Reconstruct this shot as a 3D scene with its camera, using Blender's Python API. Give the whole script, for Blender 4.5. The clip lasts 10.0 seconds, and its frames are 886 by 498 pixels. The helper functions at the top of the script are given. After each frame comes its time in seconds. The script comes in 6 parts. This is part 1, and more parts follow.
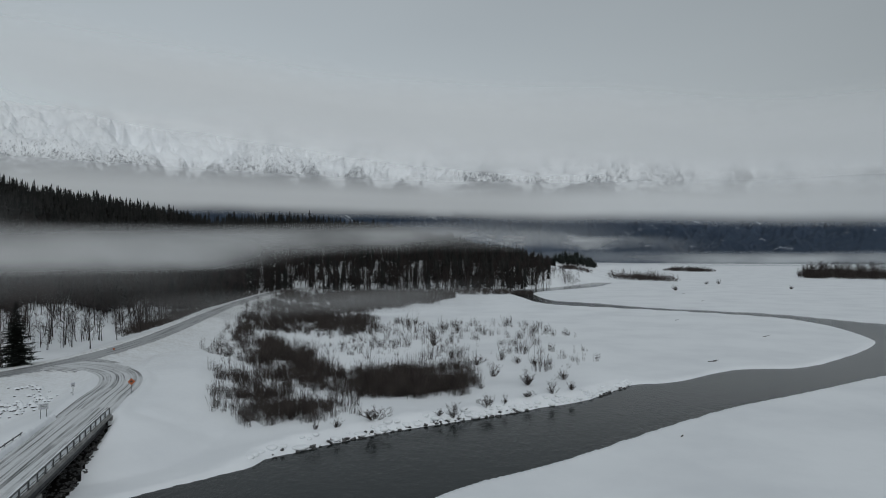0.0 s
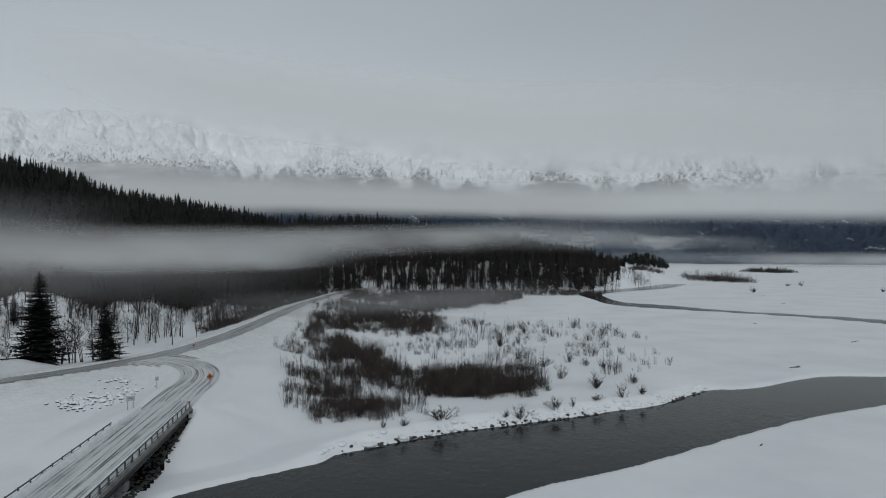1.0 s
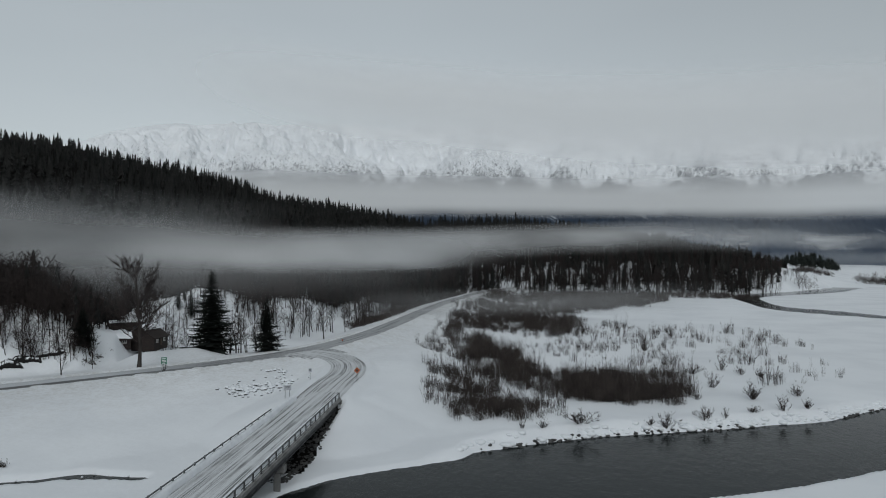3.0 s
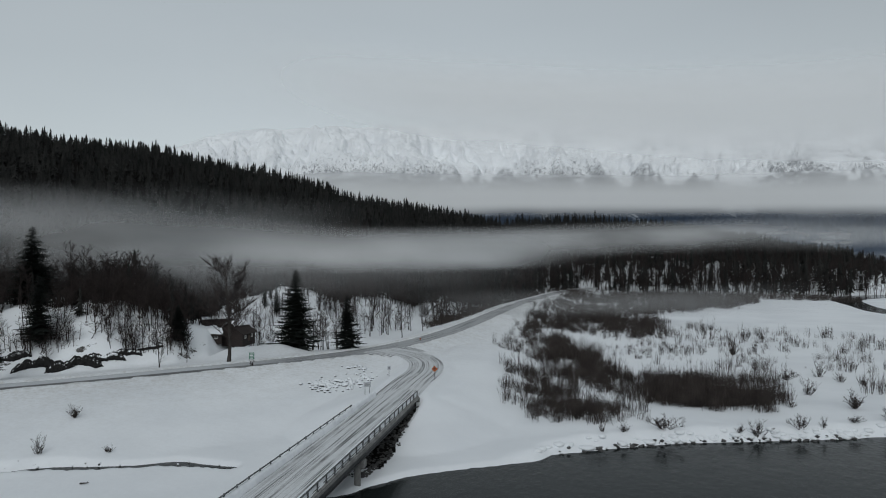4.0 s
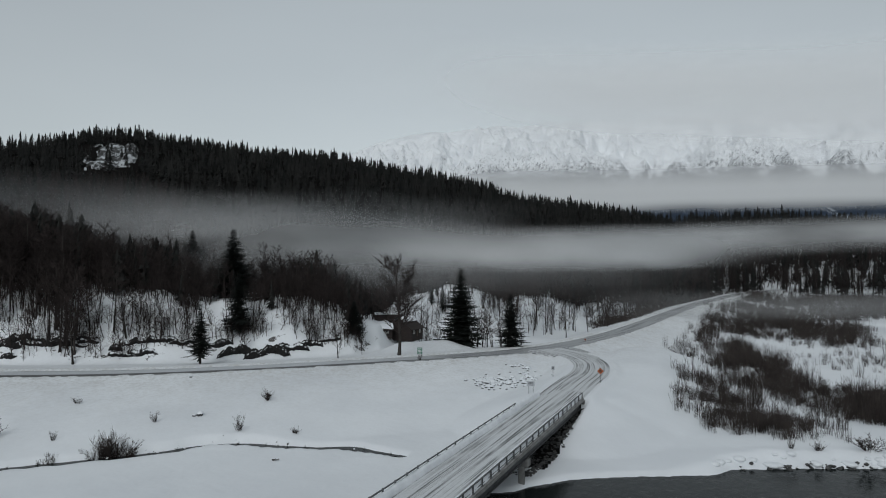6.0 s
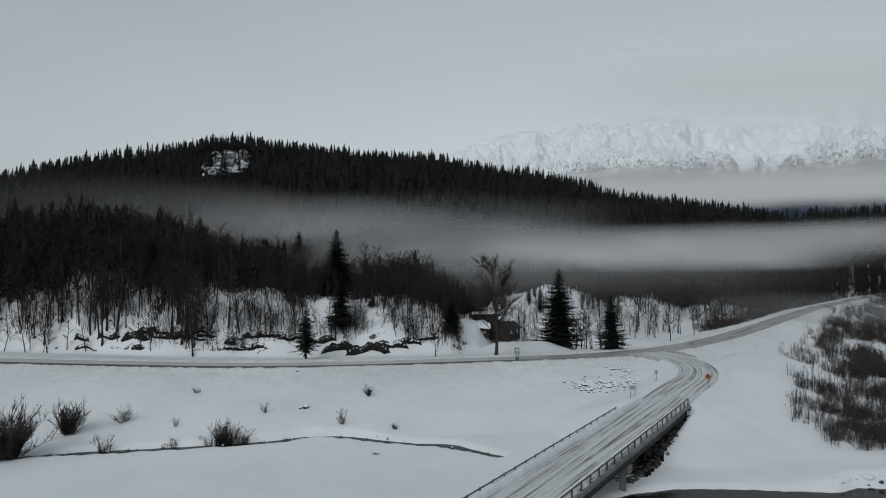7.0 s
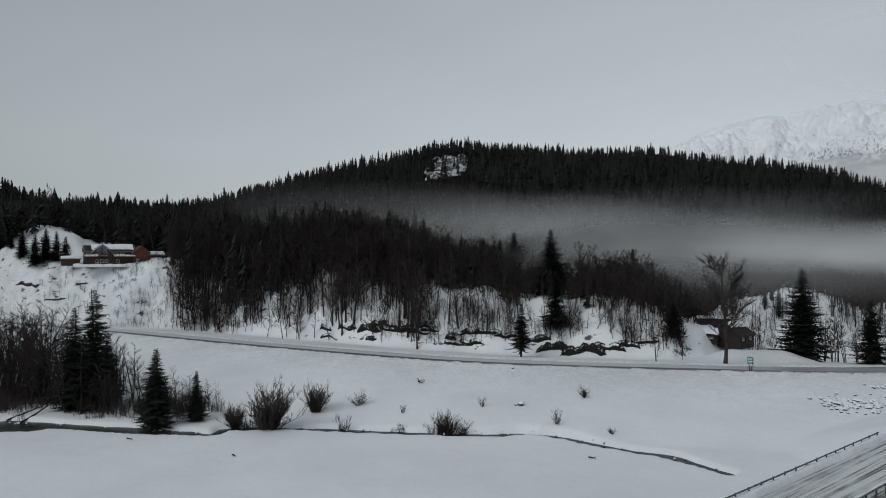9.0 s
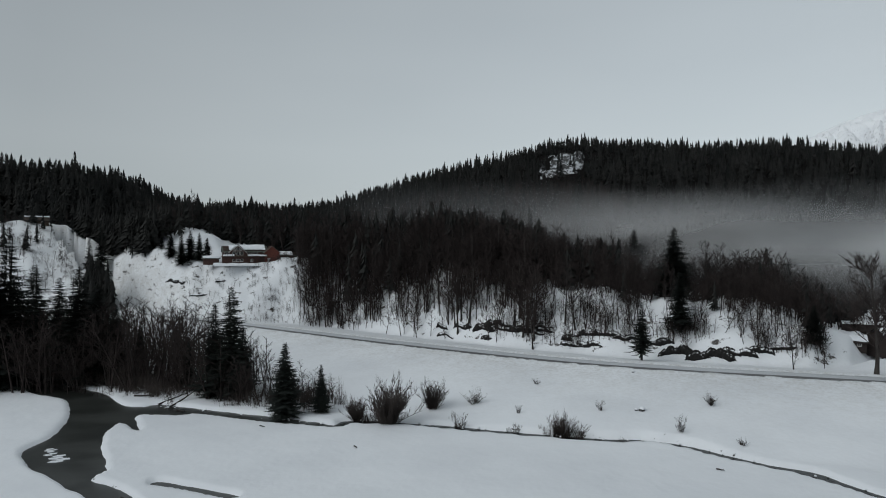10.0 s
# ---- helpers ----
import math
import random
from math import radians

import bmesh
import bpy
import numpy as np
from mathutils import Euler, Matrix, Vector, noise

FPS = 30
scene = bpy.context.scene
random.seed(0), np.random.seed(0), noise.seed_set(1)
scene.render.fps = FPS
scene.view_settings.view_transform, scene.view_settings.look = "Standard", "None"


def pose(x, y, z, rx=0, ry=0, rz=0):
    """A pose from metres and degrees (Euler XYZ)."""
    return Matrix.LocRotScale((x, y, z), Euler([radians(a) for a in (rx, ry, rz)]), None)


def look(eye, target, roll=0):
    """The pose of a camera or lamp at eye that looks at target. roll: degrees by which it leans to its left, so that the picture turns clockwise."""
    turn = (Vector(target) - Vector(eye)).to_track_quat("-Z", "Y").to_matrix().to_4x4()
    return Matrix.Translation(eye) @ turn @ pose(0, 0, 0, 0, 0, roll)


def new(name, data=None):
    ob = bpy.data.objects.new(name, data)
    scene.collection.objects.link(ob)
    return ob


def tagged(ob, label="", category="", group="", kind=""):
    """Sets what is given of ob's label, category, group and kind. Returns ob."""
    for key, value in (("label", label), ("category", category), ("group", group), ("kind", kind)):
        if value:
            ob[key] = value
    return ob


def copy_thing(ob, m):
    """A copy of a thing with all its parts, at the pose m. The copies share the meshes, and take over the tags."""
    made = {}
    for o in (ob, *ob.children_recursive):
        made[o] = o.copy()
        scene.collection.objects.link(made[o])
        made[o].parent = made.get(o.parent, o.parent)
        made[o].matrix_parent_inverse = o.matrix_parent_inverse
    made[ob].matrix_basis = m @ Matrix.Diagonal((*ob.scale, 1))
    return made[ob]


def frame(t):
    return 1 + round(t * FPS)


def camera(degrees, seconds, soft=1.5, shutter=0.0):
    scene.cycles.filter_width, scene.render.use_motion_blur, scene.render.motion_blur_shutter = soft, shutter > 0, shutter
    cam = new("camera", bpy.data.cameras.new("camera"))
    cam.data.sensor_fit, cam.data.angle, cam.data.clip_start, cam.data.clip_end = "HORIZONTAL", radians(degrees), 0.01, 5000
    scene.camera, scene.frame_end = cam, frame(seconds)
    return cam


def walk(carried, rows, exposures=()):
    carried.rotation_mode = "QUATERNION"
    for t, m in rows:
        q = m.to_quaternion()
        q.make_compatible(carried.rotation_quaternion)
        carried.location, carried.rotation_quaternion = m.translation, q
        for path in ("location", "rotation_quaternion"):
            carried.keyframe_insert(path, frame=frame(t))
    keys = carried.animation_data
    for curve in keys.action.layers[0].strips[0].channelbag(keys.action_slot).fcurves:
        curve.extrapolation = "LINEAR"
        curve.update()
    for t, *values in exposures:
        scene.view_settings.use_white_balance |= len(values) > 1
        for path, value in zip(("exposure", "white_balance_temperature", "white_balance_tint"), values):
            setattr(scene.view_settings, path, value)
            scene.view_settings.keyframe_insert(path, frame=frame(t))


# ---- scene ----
# ---- camera: a drone hovering over a river bank and turning to its left ----
cam = camera(69.62, 10.0, soft=1.0)
EYE = (0.0, 0.0, 34.0)
PATH = [(0.0, 0.000, 0.643, 0.044),
        (0.5, 3.014, 0.684, -0.002),
        (1.0, 5.952, 0.693, 0.040),
        (1.5, 8.848, 0.685, 0.024),
        (2.0, 11.822, 0.691, 0.052),
        (2.5, 14.991, 0.711, -0.001),
        (4.0, 25.263, 0.669, -0.012),
        (4.5, 28.674, 0.657, -0.004),
        (5.0, 32.173, 0.634, -0.016),
        (5.5, 35.882, 0.600, 0.016),
        (7.0, 48.560, 0.553, 0.048),
        (7.5, 53.203, 0.552, 0.055),
        (8.0, 57.866, 0.523, 0.056),
        (8.5, 62.597, 0.511, 0.107),
        (9.0, 67.666, 0.520, 0.047),
        (9.5, 72.745, 0.501, 0.053),
        (10.0, 77.976, 0.501, 0.091)]
EXPOSE = [(0.0, -0.10), (2.5, -0.06), (5.0, 0.03), (7.5, 0.0), (9.0, 0.0), (10.0, 0.10)]
walk(cam, [(t, pose(*EYE, 90 + p, r, y)) for t, y, p, r in PATH], EXPOSE)

# ---- world and sun: a flat overcast winter day ----
world = bpy.data.worlds.new("overcast")
scene.world = world
world.use_nodes = True
wn, wl = world.node_tree.nodes, world.node_tree.links
wn.clear()
w_out = wn.new("ShaderNodeOutputWorld")
w_bg = wn.new("ShaderNodeBackground")
w_geo = wn.new("ShaderNodeTexCoord")
w_sep = wn.new("ShaderNodeSeparateXYZ")
w_ramp = wn.new("ShaderNodeValToRGB")
w_noise = wn.new("ShaderNodeTexNoise")
w_map = wn.new("ShaderNodeMapping")
w_mul = wn.new("ShaderNodeMixRGB")
w_sky = wn.new("ShaderNodeTexSky")
w_mix = wn.new("ShaderNodeMixRGB")
w_sky.sky_type, w_sky.sun_disc = "NISHITA", False
w_sky.sun_elevation, w_sky.sun_rotation = radians(36), radians(160)
w_sky_gain = wn.new("ShaderNodeMixRGB")
w_sky_gain.blend_type = "MULTIPLY"
w_sky_gain.inputs[0].default_value = 1.0
w_sky_gain.inputs[2].default_value = (0.1, 0.1, 0.1, 1)
SKY_STOPS = [(0.0, (0.488, 0.537, 0.556)), (0.16, (0.518, 0.567, 0.586)), (0.34, (0.445, 0.492, 0.516)), (0.5, (0.412, 0.453, 0.477)), (1.0, (0.412, 0.453, 0.472))]
w_ramp.color_ramp.elements[0].position = SKY_STOPS[0][0]
w_ramp.color_ramp.elements[0].color = (*SKY_STOPS[0][1], 1)
w_ramp.color_ramp.elements[1].position = SKY_STOPS[-1][0]
w_ramp.color_ramp.elements[1].color = (*SKY_STOPS[-1][1], 1)
for stop, tone in SKY_STOPS[1:-1]:
    w_ramp.color_ramp.elements.new(stop).color = (*tone, 1)
w_map.inputs["Scale"].default_value = (1.0, 1.0, 3.2)
w_noise.inputs["Scale"].default_value = 1.3
w_noise.inputs["Detail"].default_value = 3.0
w_mul.blend_type = "OVERLAY"
w_mul.inputs[0].default_value = 0.10
w_mix.inputs[0].default_value = 0.10
wl.new(w_geo.outputs["Generated"], w_sep.inputs[0])
wl.new(w_sep.outputs["Z"], w_ramp.inputs[0])
wl.new(w_geo.outputs["Generated"], w_map.inputs[0])
wl.new(w_map.outputs[0], w_noise.inputs["Vector"])
wl.new(w_ramp.outputs[0], w_mul.inputs[1])
wl.new(w_noise.outputs["Fac"], w_mul.inputs[2])
wl.new(w_sky.outputs[0], w_sky_gain.inputs[1])
wl.new(w_mul.outputs[0], w_mix.inputs[1])
wl.new(w_sky_gain.outputs[0], w_mix.inputs[2])
# the cloud is thinner towards the mountains on the left of north and heavier to the right
w_dot = wn.new("ShaderNodeVectorMath")
w_dot.operation = "DOT_PRODUCT"
w_dot.inputs[1].default_value = (-0.58, 0.81, 0.0)
w_side = wn.new("ShaderNodeMapRange")
for i, v in ((1, 0.25), (2, 1.0), (3, 0.70), (4, 1.03)):
    w_side.inputs[i].default_value = v
w_tone = wn.new("ShaderNodeMixRGB")
w_tone.blend_type = "MULTIPLY"
w_tone.inputs[0].default_value = 1.0
wl.new(w_geo.outputs["Generated"], w_dot.inputs[0])
wl.new(w_dot.outputs["Value"], w_side.inputs[0])
wl.new(w_mix.outputs[0], w_tone.inputs[1])
wl.new(w_side.outputs[0], w_tone.inputs[2])
wl.new(w_tone.outputs[0], w_bg.inputs[0])
w_bg.inputs[1].default_value = 1.0
wl.new(w_bg.outputs[0], w_out.inputs[0])

sun = new("sun", bpy.data.lights.new("sun", "SUN"))
sun.data.energy, sun.data.angle, sun.data.color = 1.1, radians(40), (0.95, 0.985, 1.0)
sun.matrix_world = look((90, -240, 190), (0, 0, 0))

# ---- materials ----


def nodes_of(name):
    m = bpy.data.materials.new(name)
    m.use_nodes = True
    return m, m.node_tree.nodes, m.node_tree.links, m.node_tree.nodes["Principled BSDF"]


def rgba(c):
    return (*c, 1.0)


def noise_node(ns, ls, scale, detail=4.0, stretch=(1, 1, 1), coord="Object", rough=0.55):
    tc, mp, nz = ns.new("ShaderNodeTexCoord"), ns.new("ShaderNodeMapping"), ns.new("ShaderNodeTexNoise")
    mp.inputs["Scale"].default_value = stretch
    nz.inputs["Scale"].default_value, nz.inputs["Detail"].default_value = scale, detail
    nz.inputs["Roughness"].default_value = rough
    ls.new(tc.outputs[coord], mp.inputs[0])
    ls.new(mp.outputs[0], nz.inputs["Vector"])
    return nz.outputs["Fac"]


def span(ns, ls, value, a, b, c=0.0, d=1.0):
    n = ns.new("ShaderNodeMapRange")
    n.clamp = True
    n.interpolation_type = "SMOOTHSTEP"
    for i, v in ((1, a), (2, b), (3, c), (4, d)):
        n.inputs[i].default_value = v
    ls.new(value, n.inputs[0])
    return n.outputs[0]


def math_node(ns, ls, op, a, b):
    n = ns.new("ShaderNodeMath")
    n.operation = op
    for i, v in enumerate((a, b)):
        if isinstance(v, (int, float)):
            n.inputs[i].default_value = v
        else:
            ls.new(v, n.inputs[i])
    return n.outputs[0]


def mixed(ns, ls, fac, a, b, kind="MIX"):
    n = ns.new("ShaderNodeMixRGB")
    n.blend_type = kind
    for i, v in enumerate((fac, a, b)):
        if isinstance(v, (int, float)):
            n.inputs[i].default_value = v
        elif isinstance(v, tuple):
            n.inputs[i].default_value = rgba(v)
        else:
            ls.new(v, n.inputs[i])
    return n.outputs[0]


def bumped(ns, ls, bsdf, height, strength=0.4, distance=0.1):
    b = ns.new("ShaderNodeBump")
    b.inputs["Strength"].default_value, b.inputs["Distance"].default_value = strength, distance
    ls.new(height, b.inputs["Height"])
    ls.new(b.outputs[0], bsdf.inputs["Normal"])


def plain(name, a, b, scale=3.0, rough=0.7, metal=0.0, bump=0.0, stretch=(1, 1, 1), vary=0.0):
    """A two-tone material with grain; vary: how far copies differ in brightness."""
    m, ns, ls, p = nodes_of(name)
    n = noise_node(ns, ls, scale, 5.0, stretch)
    col = mixed(ns, ls, span(ns, ls, n, 0.3, 0.7), a, b)
    if vary:
        info = ns.new("ShaderNodeObjectInfo")
        col = mixed(ns, ls, 1.0, col, mixed(ns, ls, info.outputs["Random"], (1 - vary,) * 3, (1 + vary,) * 3), "MULTIPLY")
    ls.new(col, p.inputs["Base Color"])
    p.inputs["Roughness"].default_value, p.inputs["Metallic"].default_value = rough, metal
    if rough >= 0.9:
        p.inputs["Specular IOR Level"].default_value = 0.12
    if bump:
        bumped(ns, ls, p, n, bump, 0.05)
    return m


SNOW_A, SNOW_B = (0.80, 0.825, 0.85), (0.70, 0.725, 0.755)


def make_snow():
    m, ns, ls, p = nodes_of("snow")
    big, fine = noise_node(ns, ls, 0.035, 5.0), noise_node(ns, ls, 0.6, 6.0)
    col = mixed(ns, ls, span(ns, ls, big, 0.35, 0.75), SNOW_A, SNOW_B)
    twig = span(ns, ls, noise_node(ns, ls, 2.6, 3.0), 0.73, 0.78)
    patch = span(ns, ls, noise_node(ns, ls, 0.05, 3.0), 0.5, 0.62)
    col = mixed(ns, ls, math_node(ns, ls, "MULTIPLY", math_node(ns, ls, "MULTIPLY", twig, patch), 0.45), col, (0.3, 0.28, 0.26))
    # grit thrown off the road by the plough
    spray = ns.new("ShaderNodeAttribute")
    spray.attribute_name = "spray"
    grit = math_node(ns, ls, "ADD", span(ns, ls, noise_node(ns, ls, 1.1, 6.0, rough=0.7), 0.40, 0.66, 0.15, 0.7), span(ns, ls, noise_node(ns, ls, 0.25, 4.0, (1, 1, 1)), 0.4, 0.65, 0.0, 0.3))
    col = mixed(ns, ls, math_node(ns, ls, "MULTIPLY", spray.outputs["Fac"], grit), col, (0.50, 0.495, 0.48))
    # steep banks shed their snow: litter, stones and roots show through in patches
    geo, sep = ns.new("ShaderNodeNewGeometry"), ns.new("ShaderNodeSeparateXYZ")
    ls.new(geo.outputs["Normal"], sep.inputs[0])
    steep = span(ns, ls, sep.outputs["Z"], 0.95, 0.72, 0.0, 1.0)
    torn = math_node(ns, ls, "ADD", math_node(ns, ls, "MULTIPLY", noise_node(ns, ls, 0.17, 7.0, (1, 1, 2.2), rough=0.72), 1.0), math_node(ns, ls, "MULTIPLY", steep, 0.16))
    col = mixed(ns, ls, math_node(ns, ls, "MULTIPLY", span(ns, ls, torn, 0.745, 0.79), span(ns, ls, steep, 0.05, 0.3)), col, (0.055, 0.050, 0.046))
    ls.new(col, p.inputs["Base Color"])
    p.inputs["Roughness"].default_value = 0.65
    bumped(ns, ls, p, math_node(ns, ls, "ADD", fine, math_node(ns, ls, "MULTIPLY", big, 6.0)), 0.35, 0.25)
    return m


def make_shade_toned_floor():
    # Litter and undergrowth, with the shade under the trees mixed into the dark colour
    m, ns, ls, p = nodes_of("shade_toned_floor")
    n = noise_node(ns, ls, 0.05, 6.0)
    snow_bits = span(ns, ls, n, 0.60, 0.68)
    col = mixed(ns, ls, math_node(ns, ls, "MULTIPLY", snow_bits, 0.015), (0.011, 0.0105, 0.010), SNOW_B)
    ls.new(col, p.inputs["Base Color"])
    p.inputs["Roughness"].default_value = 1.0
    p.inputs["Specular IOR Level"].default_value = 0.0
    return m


def make_water():
    m, ns, ls, p = nodes_of("river_water")
    n = noise_node(ns, ls, 0.02, 3.0)
    ls.new(mixed(ns, ls, n, (0.009, 0.0118, 0.012), (0.020, 0.0242, 0.0245)), p.inputs["Base Color"])
    p.inputs["Roughness"].default_value = 0.12
    p.inputs["IOR"].default_value = 1.33
    p.inputs["Specular IOR Level"].default_value = 0.15
    rip = math_node(ns, ls, "ADD", noise_node(ns, ls, 0.9, 4.0, (1, 0.6, 1)), noise_node(ns, ls, 0.2, 3.0))
    bumped(ns, ls, p, rip, 0.22, 0.2)
    return m


def make_road(name, tone, ice, rut, snowy=False):
    """Packed snow with darker wheel tracks along the way (U across in metres, V along in metres)."""
    m, ns, ls, p = nodes_of(name)
    tracks = noise_node(ns, ls, 1.0, 4.0, (1.7, 0.018, 1), "UV", 0.65)
    patch = noise_node(ns, ls, 1.0, 5.0, (0.22, 0.05, 1), "UV")
    fine = noise_node(ns, ls, 3.0, 4.0)
    dark = math_node(ns, ls, "MULTIPLY", span(ns, ls, tracks, 0.47, 0.58), span(ns, ls, patch, 0.36, 0.56, 0.12, 1.0))
    col = mixed(ns, ls, math_node(ns, ls, "MULTIPLY", dark, rut), tone, ice)
    if snowy:
        # fresh snow lies over the stretch west of the junction, with one dark line along its river side
        pos, way, across = ns.new("ShaderNodeNewGeometry"), ns.new("ShaderNodeSeparateXYZ"), ns.new("ShaderNodeSeparateXYZ")
        uvs = ns.new("ShaderNodeTexCoord")
        ls.new(pos.outputs["Position"], way.inputs[0])
        ls.new(uvs.outputs["UV"], across.inputs[0])
        side = math_node(ns, ls, "ABSOLUTE", math_node(ns, ls, "SUBTRACT", across.outputs["X"], 2.4), 0.0)
        fresh = math_node(ns, ls, "MULTIPLY", span(ns, ls, way.outputs["Y"], 146, 112), span(ns, ls, side, 0.9, 1.8, 0.0, 0.72))
        col = mixed(ns, ls, fresh, mixed(ns, ls, span(ns, ls, way.outputs["Y"], 146, 112, 0.0, 0.85), col, (0.05, 0.05, 0.05)), SNOW_B)
    col = mixed(ns, ls, span(ns, ls, fine, 0.35, 0.75, 0.0, 0.25), col, (0.25, 0.25, 0.25))
    ls.new(col, p.inputs["Base Color"])
    p.inputs["Roughness"].default_value = 0.5
    bumped(ns, ls, p, tracks, 0.4, 0.08)
    return m


SNOW, FLOOR, WATER = make_snow(), make_shade_toned_floor(), make_water()
ROAD_SIDE = make_road("packed_snow_road", (0.62, 0.635, 0.65), (0.055, 0.057, 0.06), 1.0)
ROAD_MAIN = make_road("slushy_asphalt", (0.33, 0.34, 0.35), (0.06, 0.062, 0.065), 0.95, True)
# Hill needles: crown self-shade and distance haze are put into this base colour
HILL_NEEDLES = plain("shade_toned_hill_needles", (0.016, 0.0173, 0.0168), (0.032, 0.032, 0.030), 0.03, 0.95)
NEEDLES = plain("spruce_needles", (0.014, 0.0175, 0.016), (0.032, 0.038, 0.034), 1.5, 0.9, vary=0.3)
BARK = plain("grey_bark", (0.022, 0.019, 0.018), (0.055, 0.050, 0.046), 2.0, 0.9, bump=0.4, stretch=(1, 1, 0.2), vary=0.25)
TWIGS = plain("bare_twigs", (0.027, 0.0215, 0.0205), (0.055, 0.0445, 0.042), 0.8, 0.95, vary=0.25)
WILLOW = plain("willow_stems", (0.034, 0.029, 0.027), (0.075, 0.063, 0.058), 0.3, 0.95)
ROCK = plain("dark_wet_rock", (0.025, 0.025, 0.026), (0.09, 0.088, 0.086), 0.8, 0.75, bump=0.8)
CONCRETE = plain("weathered_concrete", (0.16, 0.16, 0.155), (0.27, 0.27, 0.265), 0.6, 0.85, bump=0.2)
STEEL = plain("galvanised_steel", (0.07, 0.075, 0.078), (0.14, 0.145, 0.15), 2.0, 0.6, 0.3)
DARK_STEEL = plain("weathering_girder_steel", (0.05, 0.052, 0.055), (0.09, 0.092, 0.095), 0.7, 0.7)


def make_mountain():
    """Snow over rock: the mesh's own "crag" values say where rock stands out, grain breaks it up; dark woods, tinted
    blue for air haze, with snow chutes lie below.
    """
    m, ns, ls, p = nodes_of("snowy_mountain_rock")
    geo, sep, crag = ns.new("ShaderNodeNewGeometry"), ns.new("ShaderNodeSeparateXYZ"), ns.new("ShaderNodeAttribute")
    crag.attribute_name = "crag"
    ls.new(geo.outputs["Position"], sep.inputs[0])
    streak = noise_node(ns, ls, 0.06, 9.0, (1, 1, 0.45), rough=0.75)
    fine = noise_node(ns, ls, 0.17, 8.0, (1, 1, 0.6), rough=0.8)
    grain = math_node(ns, ls, "ADD", math_node(ns, ls, "MULTIPLY", streak, 0.6), math_node(ns, ls, "MULTIPLY", fine, 0.4))
    tot = math_node(ns, ls, "ADD", crag.outputs["Fac"], math_node(ns, ls, "MULTIPLY", math_node(ns, ls, "SUBTRACT", grain, 0.5), 2.6))
    rock = span(ns, ls, tot, 0.42, 0.62)
    stone = mixed(ns, ls, span(ns, ls, fine, 0.35, 0.65), (0.16, 0.166, 0.178), (0.31, 0.32, 0.338))
    drift = mixed(ns, ls, span(ns, ls, noise_node(ns, ls, 0.006, 5.0), 0.35, 0.7), (0.88, 0.90, 0.92), (0.79, 0.81, 0.835))
    high = mixed(ns, ls, rock, drift, stone)
    # avalanche chutes run slantwise down through the woods
    tc, lean, chute = ns.new("ShaderNodeTexCoord"), ns.new("ShaderNodeMapping"), ns.new("ShaderNodeMapping")
    lean.inputs["Rotation"].default_value = (radians(14), radians(62), 0)
    chute.inputs["Scale"].default_value = (1, 1, 0.10)
    gully = ns.new("ShaderNodeTexNoise")
    gully.inputs["Scale"].default_value, gully.inputs["Detail"].default_value, gully.inputs["Roughness"].default_value = 0.018, 7.0, 0.7
    ls.new(tc.outputs["Object"], lean.inputs[0])
    ls.new(lean.outputs[0], chute.inputs[0])
    ls.new(chute.outputs[0], gully.inputs["Vector"])
    open_snow = math_node(ns, ls, "ADD", gully.outputs["Fac"], math_node(ns, ls, "MULTIPLY", math_node(ns, ls, "SUBTRACT", fine, 0.5), 0.25))
    # the woods' blue is distance haze put into their base colour
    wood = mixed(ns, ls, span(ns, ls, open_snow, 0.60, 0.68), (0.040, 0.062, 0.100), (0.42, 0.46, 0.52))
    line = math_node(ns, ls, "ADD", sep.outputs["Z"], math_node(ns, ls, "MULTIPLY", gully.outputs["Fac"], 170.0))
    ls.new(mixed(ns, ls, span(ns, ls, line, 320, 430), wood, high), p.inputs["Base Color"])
    p.inputs["Roughness"].default_value = 0.9
    bumped(ns, ls, p, grain, 0.5, 14.0)
    return m


MOUNTAIN = make_mountain()


